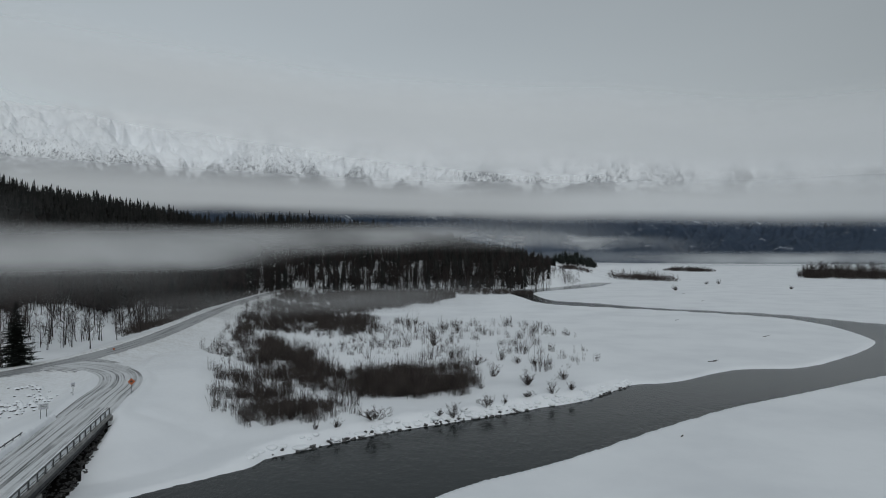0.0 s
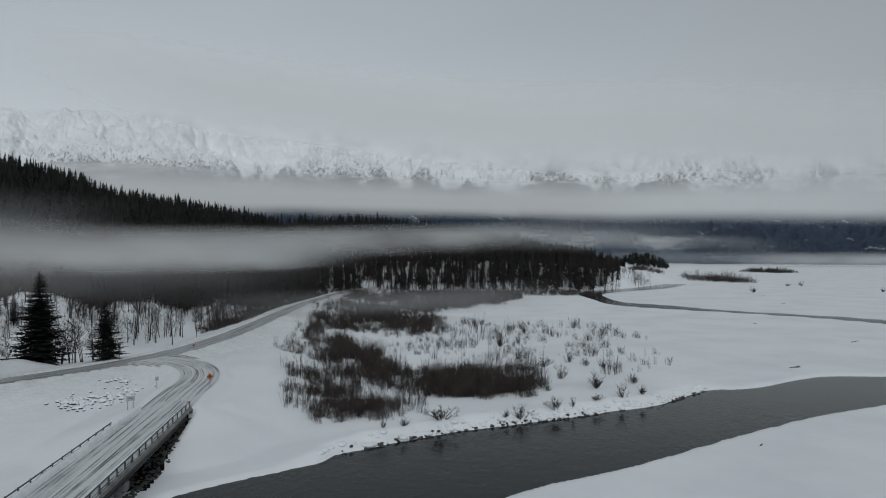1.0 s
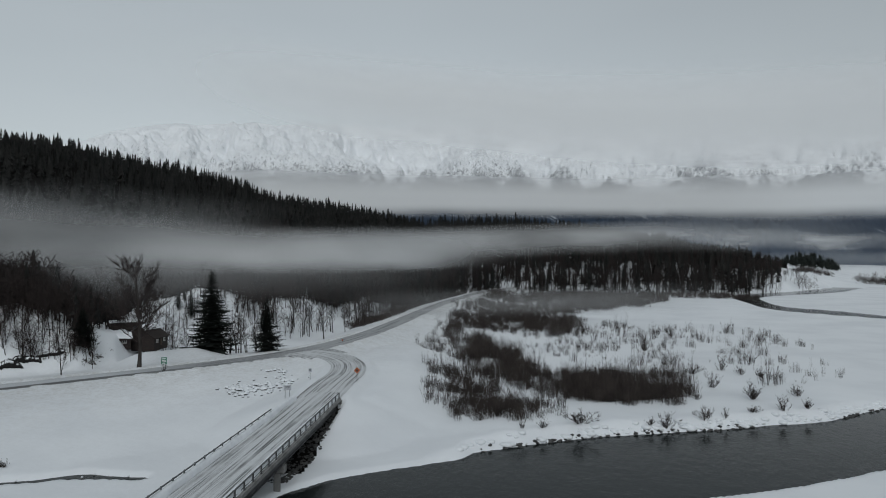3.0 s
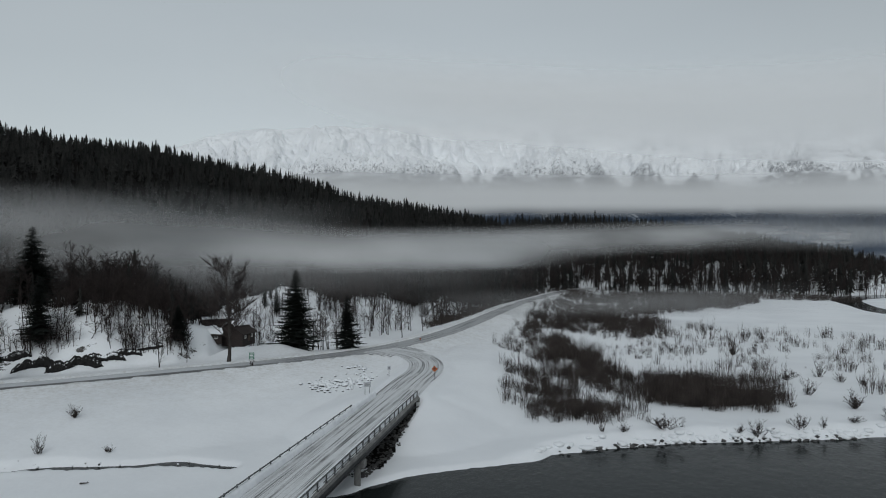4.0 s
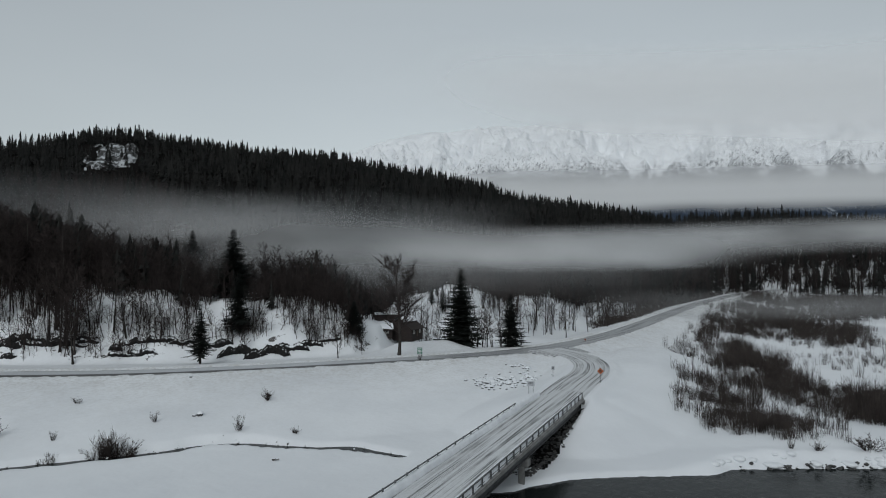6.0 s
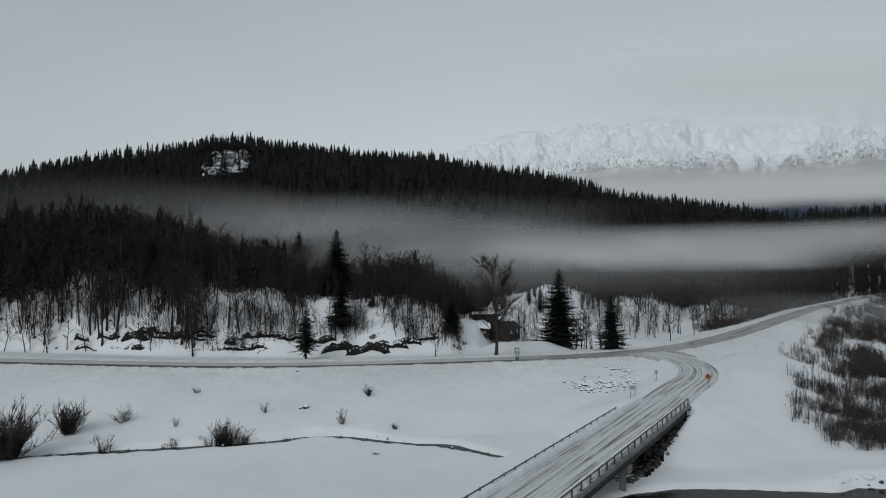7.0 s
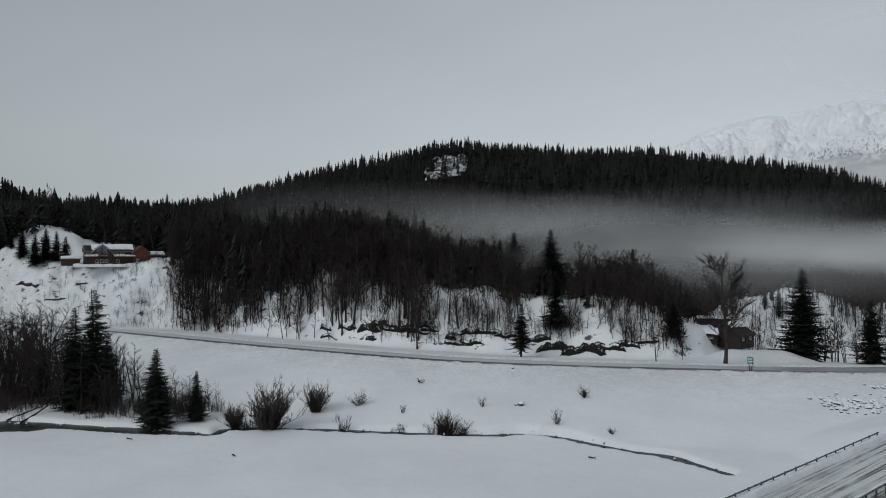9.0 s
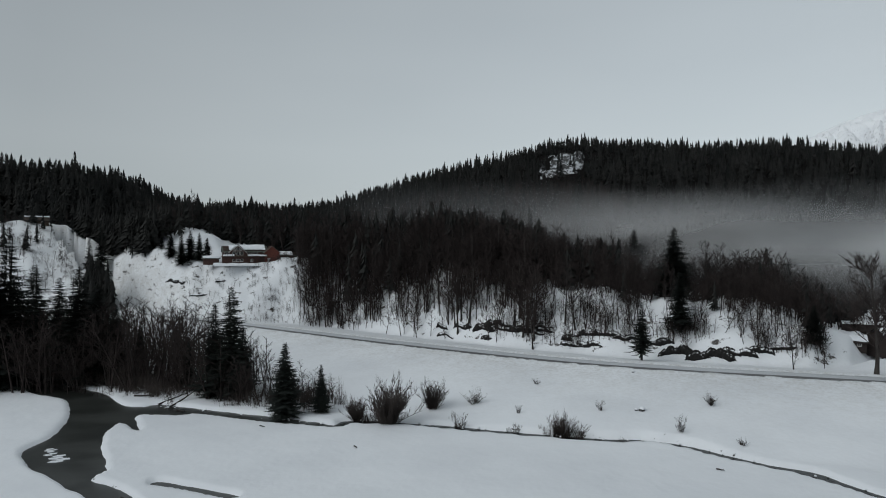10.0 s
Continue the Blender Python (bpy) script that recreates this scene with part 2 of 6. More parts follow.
def make_fog(name, peak, low, high, fade, scale, tone=0.92, seed=0.0, stretch=(1.0, 0.35), cut=(0.33, 0.62)):
    """Thin mist: U runs along the bank in metres, V up it from 0 to 1; densest between low and high, ragged at the rim."""
    m, ns, ls, p = nodes_of(name)
    ns.remove(p)
    out = ns["Material Output"]
    uv, sep = ns.new("ShaderNodeTexCoord"), ns.new("ShaderNodeSeparateXYZ")
    ends = ns.new("ShaderNodeVertexColor")
    ends.layer_name = "thickness"
    ls.new(uv.outputs["UV"], sep.inputs[0])
    tc, mp, nz = ns.new("ShaderNodeTexCoord"), ns.new("ShaderNodeMapping"), ns.new("ShaderNodeTexNoise")
    mp.inputs["Scale"].default_value = (scale * stretch[1], scale * stretch[1], scale)
    mp.inputs["Location"].default_value = (seed, seed * 1.7, seed * 0.6)
    nz.inputs["Scale"].default_value, nz.inputs["Detail"].default_value = 1.0, 5.0
    ls.new(tc.outputs["Object"], mp.inputs[0])
    ls.new(mp.outputs[0], nz.inputs["Vector"])
    wob = math_node(ns, ls, "ADD", sep.outputs["Y"], math_node(ns, ls, "MULTIPLY", math_node(ns, ls, "SUBTRACT", nz.outputs["Fac"], 0.5), fade))
    up = span(ns, ls, wob, 0.02, low)
    down = span(ns, ls, wob, high, 0.98, 1.0, 0.0)
    rim = math_node(ns, ls, "MULTIPLY", span(ns, ls, sep.outputs["Y"], 0.0, 0.12), span(ns, ls, sep.outputs["Y"], 0.88, 1.0, 1.0, 0.0))
    a = math_node(ns, ls, "MULTIPLY", math_node(ns, ls, "MULTIPLY", up, down), rim)
    a = math_node(ns, ls, "MULTIPLY", a, span(ns, ls, nz.outputs["Fac"], cut[0], cut[1], 0.32, 1.0))
    a = math_node(ns, ls, "MULTIPLY", math_node(ns, ls, "MULTIPLY", a, ends.outputs["Color"]), peak)
    d, tl, tr = ns.new("ShaderNodeBsdfDiffuse"), ns.new("ShaderNodeBsdfTranslucent"), ns.new("ShaderNodeBsdfTransparent")
    for s in (d, tl):
        s.inputs["Color"].default_value = (tone * 0.985, tone, tone * 1.01, 1)
    half = ns.new("ShaderNodeMixShader")
    half.inputs[0].default_value = 0.3
    mix = ns.new("ShaderNodeMixShader")
    ls.new(d.outputs[0], half.inputs[1])
    ls.new(tl.outputs[0], half.inputs[2])
    ls.new(a, mix.inputs[0])
    ls.new(tr.outputs[0], mix.inputs[1])
    ls.new(half.outputs[0], mix.inputs[2])
    ls.new(mix.outputs[0], out.inputs[0])
    return m


# ---- the lie of the land ----


def at(az, r):
    """Plan place at an azimuth (degrees to the left of north, which is +y) and a distance from the hovering camera's spot."""
    return -math.sin(radians(az)) * r, math.cos(radians(az)) * r


def value_noise(x, y, seed=0):
    xi, yi = np.floor(x), np.floor(y)
    fx, fy = x - xi, y - yi
    fx, fy = fx * fx * (3 - 2 * fx), fy * fy * (3 - 2 * fy)

    def h(i, j):
        v = np.sin(i * 127.1 + j * 311.7 + seed * 74.7) * 43758.5453
        return v - np.floor(v)
    return (h(xi, yi) * (1 - fx) + h(xi + 1, yi) * fx) * (1 - fy) + (h(xi, yi + 1) * (1 - fx) + h(xi + 1, yi + 1) * fx) * fy


def fbm(x, y, octaves=4, seed=0):
    s, a, n = 0.0, 0.5, 0.0
    for k in range(octaves):
        s, n = s + a * value_noise(x * 2 ** k, y * 2 ** k, seed + k), n + a
        a *= 0.5
    return s / n - 0.5


def smooth(a, b, v):
    t = np.clip((v - a) / (b - a), 0, 1)
    return t * t * (3 - 2 * t)


def dense(points, step):
    """A smooth line through the given plan points (Catmull-Rom), about one point each step metres."""
    p = np.array(points, float)
    p = np.vstack([2 * p[0] - p[1], p, 2 * p[-1] - p[-2]])
    out = []
    for i in range(1, len(p) - 2):
        n = max(2, int(np.linalg.norm(p[i + 1] - p[i]) / step))
        for t in np.linspace(0, 1, n, endpoint=False):
            out.append(0.5 * (2 * p[i] + (p[i + 1] - p[i - 1]) * t + (2 * p[i - 1] - 5 * p[i] + 4 * p[i + 1] - p[i + 2]) * t * t
                              + (3 * p[i] - p[i - 1] - 3 * p[i + 1] + p[i + 2]) * t ** 3))
    out.append(p[-2])
    return np.array(out)


def line_distance(x, y, line, reach=1e9):
    """Distance to a line in plan; past reach it is only known to be larger."""
    x, y = np.asarray(x, float), np.asarray(y, float)
    d = np.full(x.shape, 1e9)
    order = np.argsort(x)
    xs = x[order]
    for (ax, ay), (bx, by) in zip(line[:-1], line[1:]):
        i, j = np.searchsorted(xs, (min(ax, bx) - reach, max(ax, bx) + reach))
        k = order[i:j]
        if reach < 1e8:
            yy = y[k]
            k = k[(yy > min(ay, by) - reach) & (yy < max(ay, by) + reach)]
        dx, dy = bx - ax, by - ay
        t = np.clip(((x[k] - ax) * dx + (y[k] - ay) * dy) / (dx * dx + dy * dy + 1e-9), 0, 1)
        d[k] = np.minimum(d[k], np.hypot(x[k] - ax - t * dx, y[k] - ay - t * dy))
    return d


def inside(x, y, poly):
    x, y = np.asarray(x, float), np.asarray(y, float)
    res = np.zeros(x.shape, bool)
    lo, hi = poly.min(0), poly.max(0)
    box = np.where((x >= lo[0]) & (x <= hi[0]) & (y >= lo[1]) & (y <= hi[1]))[0]
    px, py = x[box], y[box]
    order = np.argsort(py)
    px, py = px[order], py[order]
    k = np.zeros(px.shape, bool)
    for (ax, ay), (bx, by) in zip(poly, np.roll(poly, -1, axis=0)):
        i, j = np.searchsorted(py, (min(ay, by), max(ay, by)))
        k[i:j] ^= px[i:j] < (bx - ax) * (py[i:j] - ay) / (by - ay + 1e-12) + ax
    res[box[order]] = k
    return res


# river banks, open leads in the ice, and roads, in plan
FAR_BANK = [(-54, 74), (-51, 77), (-48.6, 84.3), (-42.5, 91.8), (-36, 98), (-30.6, 103.4), (-29.6, 107), (-25, 111.2), (-15.3, 119.7), (-5, 126.8),
            (9, 134.3), (22.3, 143.2), (34.2, 151), (50, 168), (63, 172), (87, 190), (109, 194), (136, 214.7), (163, 241.6), (175, 261),
            (186, 302), (186, 340), (169, 368), (134, 400), (97, 427), (72, 459), (66, 515), (63, 590), (80, 645), (130, 712), (195, 835)]
OUTER_BANK = [(222, 812), (165, 700), (112, 634), (84, 590), (80, 537), (85, 486), (111, 457), (138, 417), (190, 376), (208, 341), (219, 317), (246, 294), (330, 270), (520, 250)]
NEAR_BANK = [(520, 205), (260, 210), (160, 197), (126, 181), (107, 169.4), (84, 154.5), (65, 143), (47, 128.8), (30, 114.3), (16, 102.8),
             (6.5, 96.6), (-0.7, 90), (-12, 76), (-20, 58), (-24, 36), (-24, 0), (-30, -60), (-42, -60), (-44, 0), (-47, 40), (-51, 62)]
LEAD_LEFT = [(-97.9, -30.4), (-105.4, -36.6), (-114.8, -44), (-123.2, -48.1), (-131.6, -46.7), (-144.3, -48.3), (-162.6, -54.2), (-174.3, -65.7), (-193.5, -81), (-240, -125),
             (-250, -118), (-205.4, -86.2), (-186.6, -67.6), (-176.6, -55), (-168.3, -47.4), (-156.3, -41), (-152.5, -33.7), (-144, -24.6), (-142.5, -26), (-144.7, -34.9),
             (-132.2, -31.7), (-139.6, -36.7), (-133.5, -37.6), (-123.9, -36), (-109.1, -30.7), (-105.6, -32.1), (-96.5, -23.9), (-70, -8), (-72, -14)]
STREAM = [(-152.5, -33), (-142.2, -17.3), (-136.5, -8.5), (-127.6, 5.4), (-130, 7.6), (-125.5, 21), (-116.5, 36), (-107.8, 52.5), (-103.7, 62.5), (-91.3, 70.3), (-84.5, 75.2), (-74.5, 78)]
SMALL_LEAD = [(-101.5, -22), (-97.8, -15.9), (-93.6, -10.3)]
HIGHWAY = [(-420, -150), (-324, -72), (-266, -24), (-218, 13), (-183, 42.5), (-156, 68), (-138.5, 91), (-124, 114.5), (-112, 135.5), (-102.5, 157),
           (-98.5, 180), (-99, 210), (-104, 250), (-112, 300), (-122, 370), (-128, 440), (-131, 500), (-122, 570)]
SIDE_ROAD = [(-63.4, 112.6), (-64.7, 117), (-67.5, 127), (-71, 140), (-77.5, 152.5), (-87, 161), (-98, 166)]
CABIN_MOUND = [(-131, 156), (-140.5, 149)]
MOUND = [(-62, 122), (-66, 150), (-77, 188)]
RIVER = np.vstack([dense(FAR_BANK, 3), dense(OUTER_BANK, 6), dense(NEAR_BANK, 4)])
LEAD = dense(LEAD_LEFT + LEAD_LEFT[:1], 1.5)
HWY, SIDE = dense(HIGHWAY, 4), dense(SIDE_ROAD, 2)
FAR_LEDGE = dense(FAR_BANK[4:15], 3)
STREAM_LINE, SMALL_LINE = dense(STREAM, 2), dense(SMALL_LEAD, 2)
ROAD_Z = 6.0

# behind the road: azimuth, foot and crest distance of the first rise, crest height, distance and height of the wooded ridge
RISE = np.array([(-180, 400, 700, 0.6, 1500, 0.6), (-60, 600, 800, 0.6, 2500, 0.6), (-22, 720, 1000, 0.6, 2500, 0.6), (-16, 700, 1000, 4, 1300, 5), (-12, 690, 960, 14, 1300, 19), (-9.5, 650, 800, 16, 1300, 26),
                 (-5, 620, 760, 24, 1700, 40), (0, 620, 760, 28, 1700, 80), (8, 600, 760, 29, 1600, 113), (14, 540, 720, 27, 1550, 118)])
RISE_B = np.array([(20, 420, 640, 20, 1500, 109), (25, 330, 420, 9, 1450, 131), (28, 300, 350, 6, 1430, 140), (30.5, 280, 315, 12.5, 1415, 147), (33, 250, 290, 13.5, 1400, 154), (34.4, 246, 288, 10.5, 1375, 163),
                   (36, 238, 285, 15, 1350, 176), (39, 230, 285, 18, 1320, 190), (43, 215, 290, 14, 1300, 201), (45.5, 200, 225, 10, 1300, 212)])
RISE_C = np.array([(48, 192, 212, 13, 1300, 223), (50, 190, 216, 17.5, 1280, 225), (57.5, 190, 220, 20, 1250, 227), (62.5, 194, 225, 21, 1250, 238),
                   (66.4, 197, 232, 21.6, 1250, 245), (68.3, 199, 235, 24, 1250, 240), (72, 207, 245, 28, 1250, 220), (78, 226, 268, 30, 1250, 194)])
RISE_D = np.array([(83, 250, 290, 29, 1250, 159), (88, 272, 312, 28, 1250, 123), (92, 285, 322, 31.5, 1200, 112), (97.6, 300, 330, 31.5, 900, 88),
                   (100.5, 306, 342, 33, 760, 82), (103, 308, 372, 32, 700, 90), (105.5, 315, 415, 37, 650, 98), (108.5, 322, 440, 50, 620, 97)])
RISE_E = np.array([(110, 330, 450, 54, 600, 93), (114, 340, 450, 52, 600, 92), (125, 350, 470, 48, 650, 78), (150, 350, 500, 20, 900, 50), (180, 400, 700, 0.6, 1500, 0.6)])
RISES = np.vstack([RISE, RISE_B, RISE_C, RISE_D, RISE_E])


def ground_z(x, y):
    """Height of the ground at plan places (arrays)."""
    x, y = np.asarray(x, float), np.asarray(y, float)
    r, az = np.hypot(x, y), np.degrees(np.arctan2(-x, y))
    z = 0.62 + 0.22 * fbm(x / 34, y / 34, 3, 5) + 0.12 * fbm(x / 5, y / 5, 2, 8)
    far = smooth(700, 1500, r)
    z = z + far * (0.7 * fbm(x / 260, y / 260, 3, 11))
    f, k, zk, rr, zr = [np.interp(az, RISES[:, 0], RISES[:, i]) for i in range(1, 6)]
    lump = 1 + (0.30 * fbm(x / 24, y / 24, 3, 2) + 0.16 * fbm(x / 6, y / 6, 3, 3)) * np.clip(30 / np.maximum(zk, 1), 0, 1) ** 2
    rise = smooth(0, 1, (r - f) / (k - f) + 0.18 * fbm(x / 13, y / 13, 3, 21))
    rough = rise * (1 - smooth(120, 200, r - k))
    hills = zk * rise * np.where(zk > 2, lump, 1) + (zr - zk) * np.clip((r - k - 40) / (rr - k - 40), 0, 1) ** 1.1
    hills = hills * (1 - 0.75 * smooth(rr * 1.02, rr * 1.9, r))
    hills = hills + np.where(zr > 5, 8 * fbm(x / 120, y / 120, 3, 31) * smooth(k + 60, rr, r), 0)
    pad = np.exp(-(np.hypot(x + 326.6, y + 30.3) / 21) ** 4)
    hills = hills + np.where(zk > 16, rough * (3.2 * fbm(x / 9, y / 9, 3, 33) + 1.6 * fbm(x / 3.2, y / 3.2, 2, 34)), 0) * (1 - pad)
    hills = hills + 15 * np.exp(-(np.hypot(x + 379.7, y + 63.5) / 26) ** 2)
    hills = hills * (1 - pad) + np.minimum(hills, 30.4) * pad
    z = np.maximum(z, hills)
    ledge = line_distance(x, y, FAR_LEDGE, 30)
    z = z + 1.3 * smooth(1.2, 3.0, ledge + 1.8 * fbm(x / 4, y / 4, 2, 40)) * (1 - smooth(16, 30, ledge)) * smooth(-40, -26, x) * (1 - smooth(36, 56, x))
    z = z + 0.55 * fbm(x / 2.8, y / 2.8, 2, 43) * smooth(1.0, 2.5, ledge) * (1 - smooth(6, 12, ledge)) * smooth(-40, -26, x) * (1 - smooth(36, 56, x))
    # embankments
    dh, ds, dm = line_distance(x, y, HWY, 75), line_distance(x, y, SIDE, 40), line_distance(x, y, MOUND, 40)
    slope = 0.125 + 0.14 * smooth(165, 200, y)
    emb = np.maximum(ROAD_Z - slope * np.maximum(0, dh - 6.5), ROAD_Z - 0.32 * np.maximum(0, ds - 5.5))
    emb = np.maximum(emb, 5.3 - 0.33 * np.maximum(0, dm - 6.5))
    emb = emb + 0.25 * fbm(x / 9, y / 9, 3, 51) * smooth(4, 9, np.minimum(dh, ds))
    mound = line_distance(x, y, CABIN_MOUND, 40)
    emb = emb + 3.4 * np.exp(-(mound / 7.5) ** 2) * smooth(5, 10, dh)
    z = np.maximum(z, emb)
    # the roads lie in a shallow bed between ploughed berms
    berm = 0.5 * np.exp(-((dh - 5.2) / 1.1) ** 2) * smooth(6.5, 9.5, ds) * (0.75 + 0.9 * fbm(x / 3, y / 3, 2, 61))
    berm = np.maximum(berm, 0.5 * np.exp(-((ds - 5.6) / 1.0) ** 2) * smooth(6, 8.5, dh) * smooth(112, 118, y))
    bed = np.minimum(np.minimum(np.where(y > 106, ds, 1e9) / 1.08, dh), np.hypot(x + 96, y - 164) - 5.5)
    z = z + berm * smooth(9, 14, np.hypot(x + 96, y - 164))
    z = np.where(bed < 4.6, ROAD_Z - 0.12, z)
    # the bank is cut back under the bridge
    s_, n_ = (x + 63.2) * 0.2515 - (y - 111.7) * 0.9679, np.abs((x + 63.2) * 0.9679 + (y - 111.7) * 0.2515)
    cut = (s_ > 0.2) & (s_ < 150) & (n_ < 7)
    z = np.where(cut, np.minimum(z, np.maximum(4.3 - 0.13 * s_, 0.5) + 3.2 * smooth(4.6, 7, n_)), z)
    # water
    river = np.where(inside(x, y, RIVER), -1.0, 1.0) * line_distance(x, y, RIVER, 6)
    lead = np.where(inside(x, y, LEAD), -1.0, 1.0) * line_distance(x, y, LEAD, 6)
    thin = line_distance(x, y, STREAM_LINE, 8) - 1.2 - 0.9 * np.clip(fbm(x / 7, y / 7, 2, 71) + 0.10, -0.45, 1) - 0.9 * smooth(-128, -133, x)
    small = line_distance(x, y, SMALL_LINE, 8) - 0.8
    shore = np.minimum(np.minimum(river, lead), np.minimum(thin, small)) + 0.9 * fbm(x / 3.5, y / 3.5, 3, 81)
    return np.where(shore < 6, -0.7 + (z + 0.7) * smooth(-1, 1.05, shore / np.maximum(0.7, r * 0.0065)), z)


# ---- mesh helpers ----


def mesh_from(name, v, f, mats, uv=None, face_mat=None, shade=True):
    """A mesh from arrays of vertices and of triangles or quads."""
    me = bpy.data.meshes.new(name)
    v, f = np.asarray(v, np.float32), np.asarray(f, np.int32)
    n, k = f.shape
    me.vertices.add(len(v))
    me.vertices.foreach_set("co", v.ravel())
    me.loops.add(n * k)
    me.loops.foreach_set("vertex_index", f.ravel())
    me.polygons.add(n)
    me.polygons.foreach_set("loop_start", np.arange(0, n * k, k, dtype=np.int32))
    for m in mats:
        me.materials.append(m)
    if face_mat is not None:
        me.polygons.foreach_set("material_index", np.asarray(face_mat, np.int32))
    me.polygons.foreach_set("use_smooth", np.full(n, shade, bool))
    if uv is not None:
        layer = me.uv_layers.new(name="UVMap")
        layer.data.foreach_set("uv", np.asarray(uv, np.float32)[f.ravel()].ravel())
    me.update(calc_edges=True)
    return me


def grid_faces(rows, cols, wrap=False):
    i, j = np.meshgrid(np.arange(rows - 1), np.arange(cols if wrap else cols - 1), indexing="ij")
    j2 = (j + 1) % cols
    return np.stack([i * cols + j, i * cols + j2, (i + 1) * cols + j2, (i + 1) * cols + j], -1).reshape(-1, 4)


def part(name, bm, material, parent, label=""):
    """Links a bmesh (or a mesh) as one mesh object under a thing or a part."""
    me = bm
    if isinstance(bm, bmesh.types.BMesh):
        me = bpy.data.meshes.new(name)
        bm.to_mesh(me)
        bm.free()
        me.materials.append(material)
    ob = new(name, me)
    ob.parent = parent
    if label:
        tagged(ob, label)
    return ob


def add_box(bm, cx, cy, cz, sx, sy, sz, m=None):
    """A box of full sizes sx, sy, sz about a centre, turned by m."""
    vs = bmesh.ops.create_cube(bm, size=1.0, matrix=(m or Matrix()) @ Matrix.Translation((cx, cy, cz)) @ Matrix.Diagonal((sx, sy, sz, 1)))["verts"]
    return vs


# ---- ground, water, roads ----
def build_ground():
    radii = [3.0]
    while radii[-1] < 4900:
        r = radii[-1]
        radii.append(r * (1.08 if r < 45 else 1.0085 if r < 365 else 1.018 if r < 760 else 1.04))
    az = np.concatenate([np.arange(-180, -42, 2.5), np.arange(-42, 119, 0.26), np.arange(119, 180, 2.5)])
    a, r = np.meshgrid(np.radians(az), np.array(radii))
    x, y = (-np.sin(a) * r).T, (np.cos(a) * r).T
    x, y = x.T, y.T
    z = ground_z(x.ravel(), y.ravel())
    rows, cols = x.shape
    GRID.update(az=az, lr=np.log(np.array(radii)), z=z.reshape(rows, cols))
    v = np.stack([x.ravel(), y.ravel(), z], 1)
    f = grid_faces(rows, cols, True)
    v = np.vstack([v, np.column_stack([np.zeros(cols), np.zeros(cols), np.full(cols, 0.6)])])
    f = np.vstack([f, [[rows * cols + j, rows * cols + (j + 1) % cols, (j + 1) % cols, j] for j in range(cols)]])
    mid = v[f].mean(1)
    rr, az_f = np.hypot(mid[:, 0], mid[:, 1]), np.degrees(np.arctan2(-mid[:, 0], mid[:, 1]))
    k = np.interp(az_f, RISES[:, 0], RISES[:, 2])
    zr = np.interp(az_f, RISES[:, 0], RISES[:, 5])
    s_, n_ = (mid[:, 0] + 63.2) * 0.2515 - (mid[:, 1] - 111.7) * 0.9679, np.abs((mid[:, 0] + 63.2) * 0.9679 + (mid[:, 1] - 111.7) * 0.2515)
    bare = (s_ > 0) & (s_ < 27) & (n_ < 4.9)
    # Wooded faces take the shade-toned floor; bare ground under the bridge shares it
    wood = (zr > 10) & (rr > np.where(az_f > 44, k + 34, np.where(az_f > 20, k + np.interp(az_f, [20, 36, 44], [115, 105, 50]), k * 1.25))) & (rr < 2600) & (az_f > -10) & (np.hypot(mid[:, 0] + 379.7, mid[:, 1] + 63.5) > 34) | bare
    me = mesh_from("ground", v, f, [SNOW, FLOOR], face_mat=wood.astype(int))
    off = line_distance(v[:, 0], v[:, 1], HWY, 60)
    me.attributes.new("spray", "FLOAT", "POINT").data.foreach_set("value", (np.exp(-np.clip(off - 4, 0, 200) / 16)).astype(np.float32))
    ob = new("ground", me)
    return tagged(ob, "snow-covered river plain, banks and wooded hillsides", "ground", kind="structure")


GRID = {}
build_ground()


def on_ground(x, y):
    """Height of the ground sheet itself at plan places (arrays)."""
    x, y = np.asarray(x, float), np.asarray(y, float)
    a, lr = np.degrees(np.arctan2(-x, y)), np.log(np.maximum(np.hypot(x, y), 3.1))
    j = np.clip(np.searchsorted(GRID["az"], a) - 1, 0, len(GRID["az"]) - 2)
    i = np.clip(np.searchsorted(GRID["lr"], lr) - 1, 0, len(GRID["lr"]) - 2)
    u = np.clip((a - GRID["az"][j]) / (GRID["az"][j + 1] - GRID["az"][j]), 0, 1)
    v = np.clip((lr - GRID["lr"][i]) / (GRID["lr"][i + 1] - GRID["lr"][i]), 0, 1)
    z = GRID["z"]
    return (z[i, j] * (1 - u) + z[i, j + 1] * u) * (1 - v) + (z[i + 1, j] * (1 - u) + z[i + 1, j + 1] * u) * v


def height(x, y):
    return float(on_ground(np.array([x]), np.array([y]))[0])


def build_water():
    v = [(-320, -200, 0), (560, -200, 0), (560, 900, 0), (-320, 900, 0)]
    ob = new("water", mesh_from("water", v, [[0, 1, 2, 3]], [WATER]))
    return tagged(ob, "dark grey-green open river between snowy banks", "river", kind="structure")


build_water()


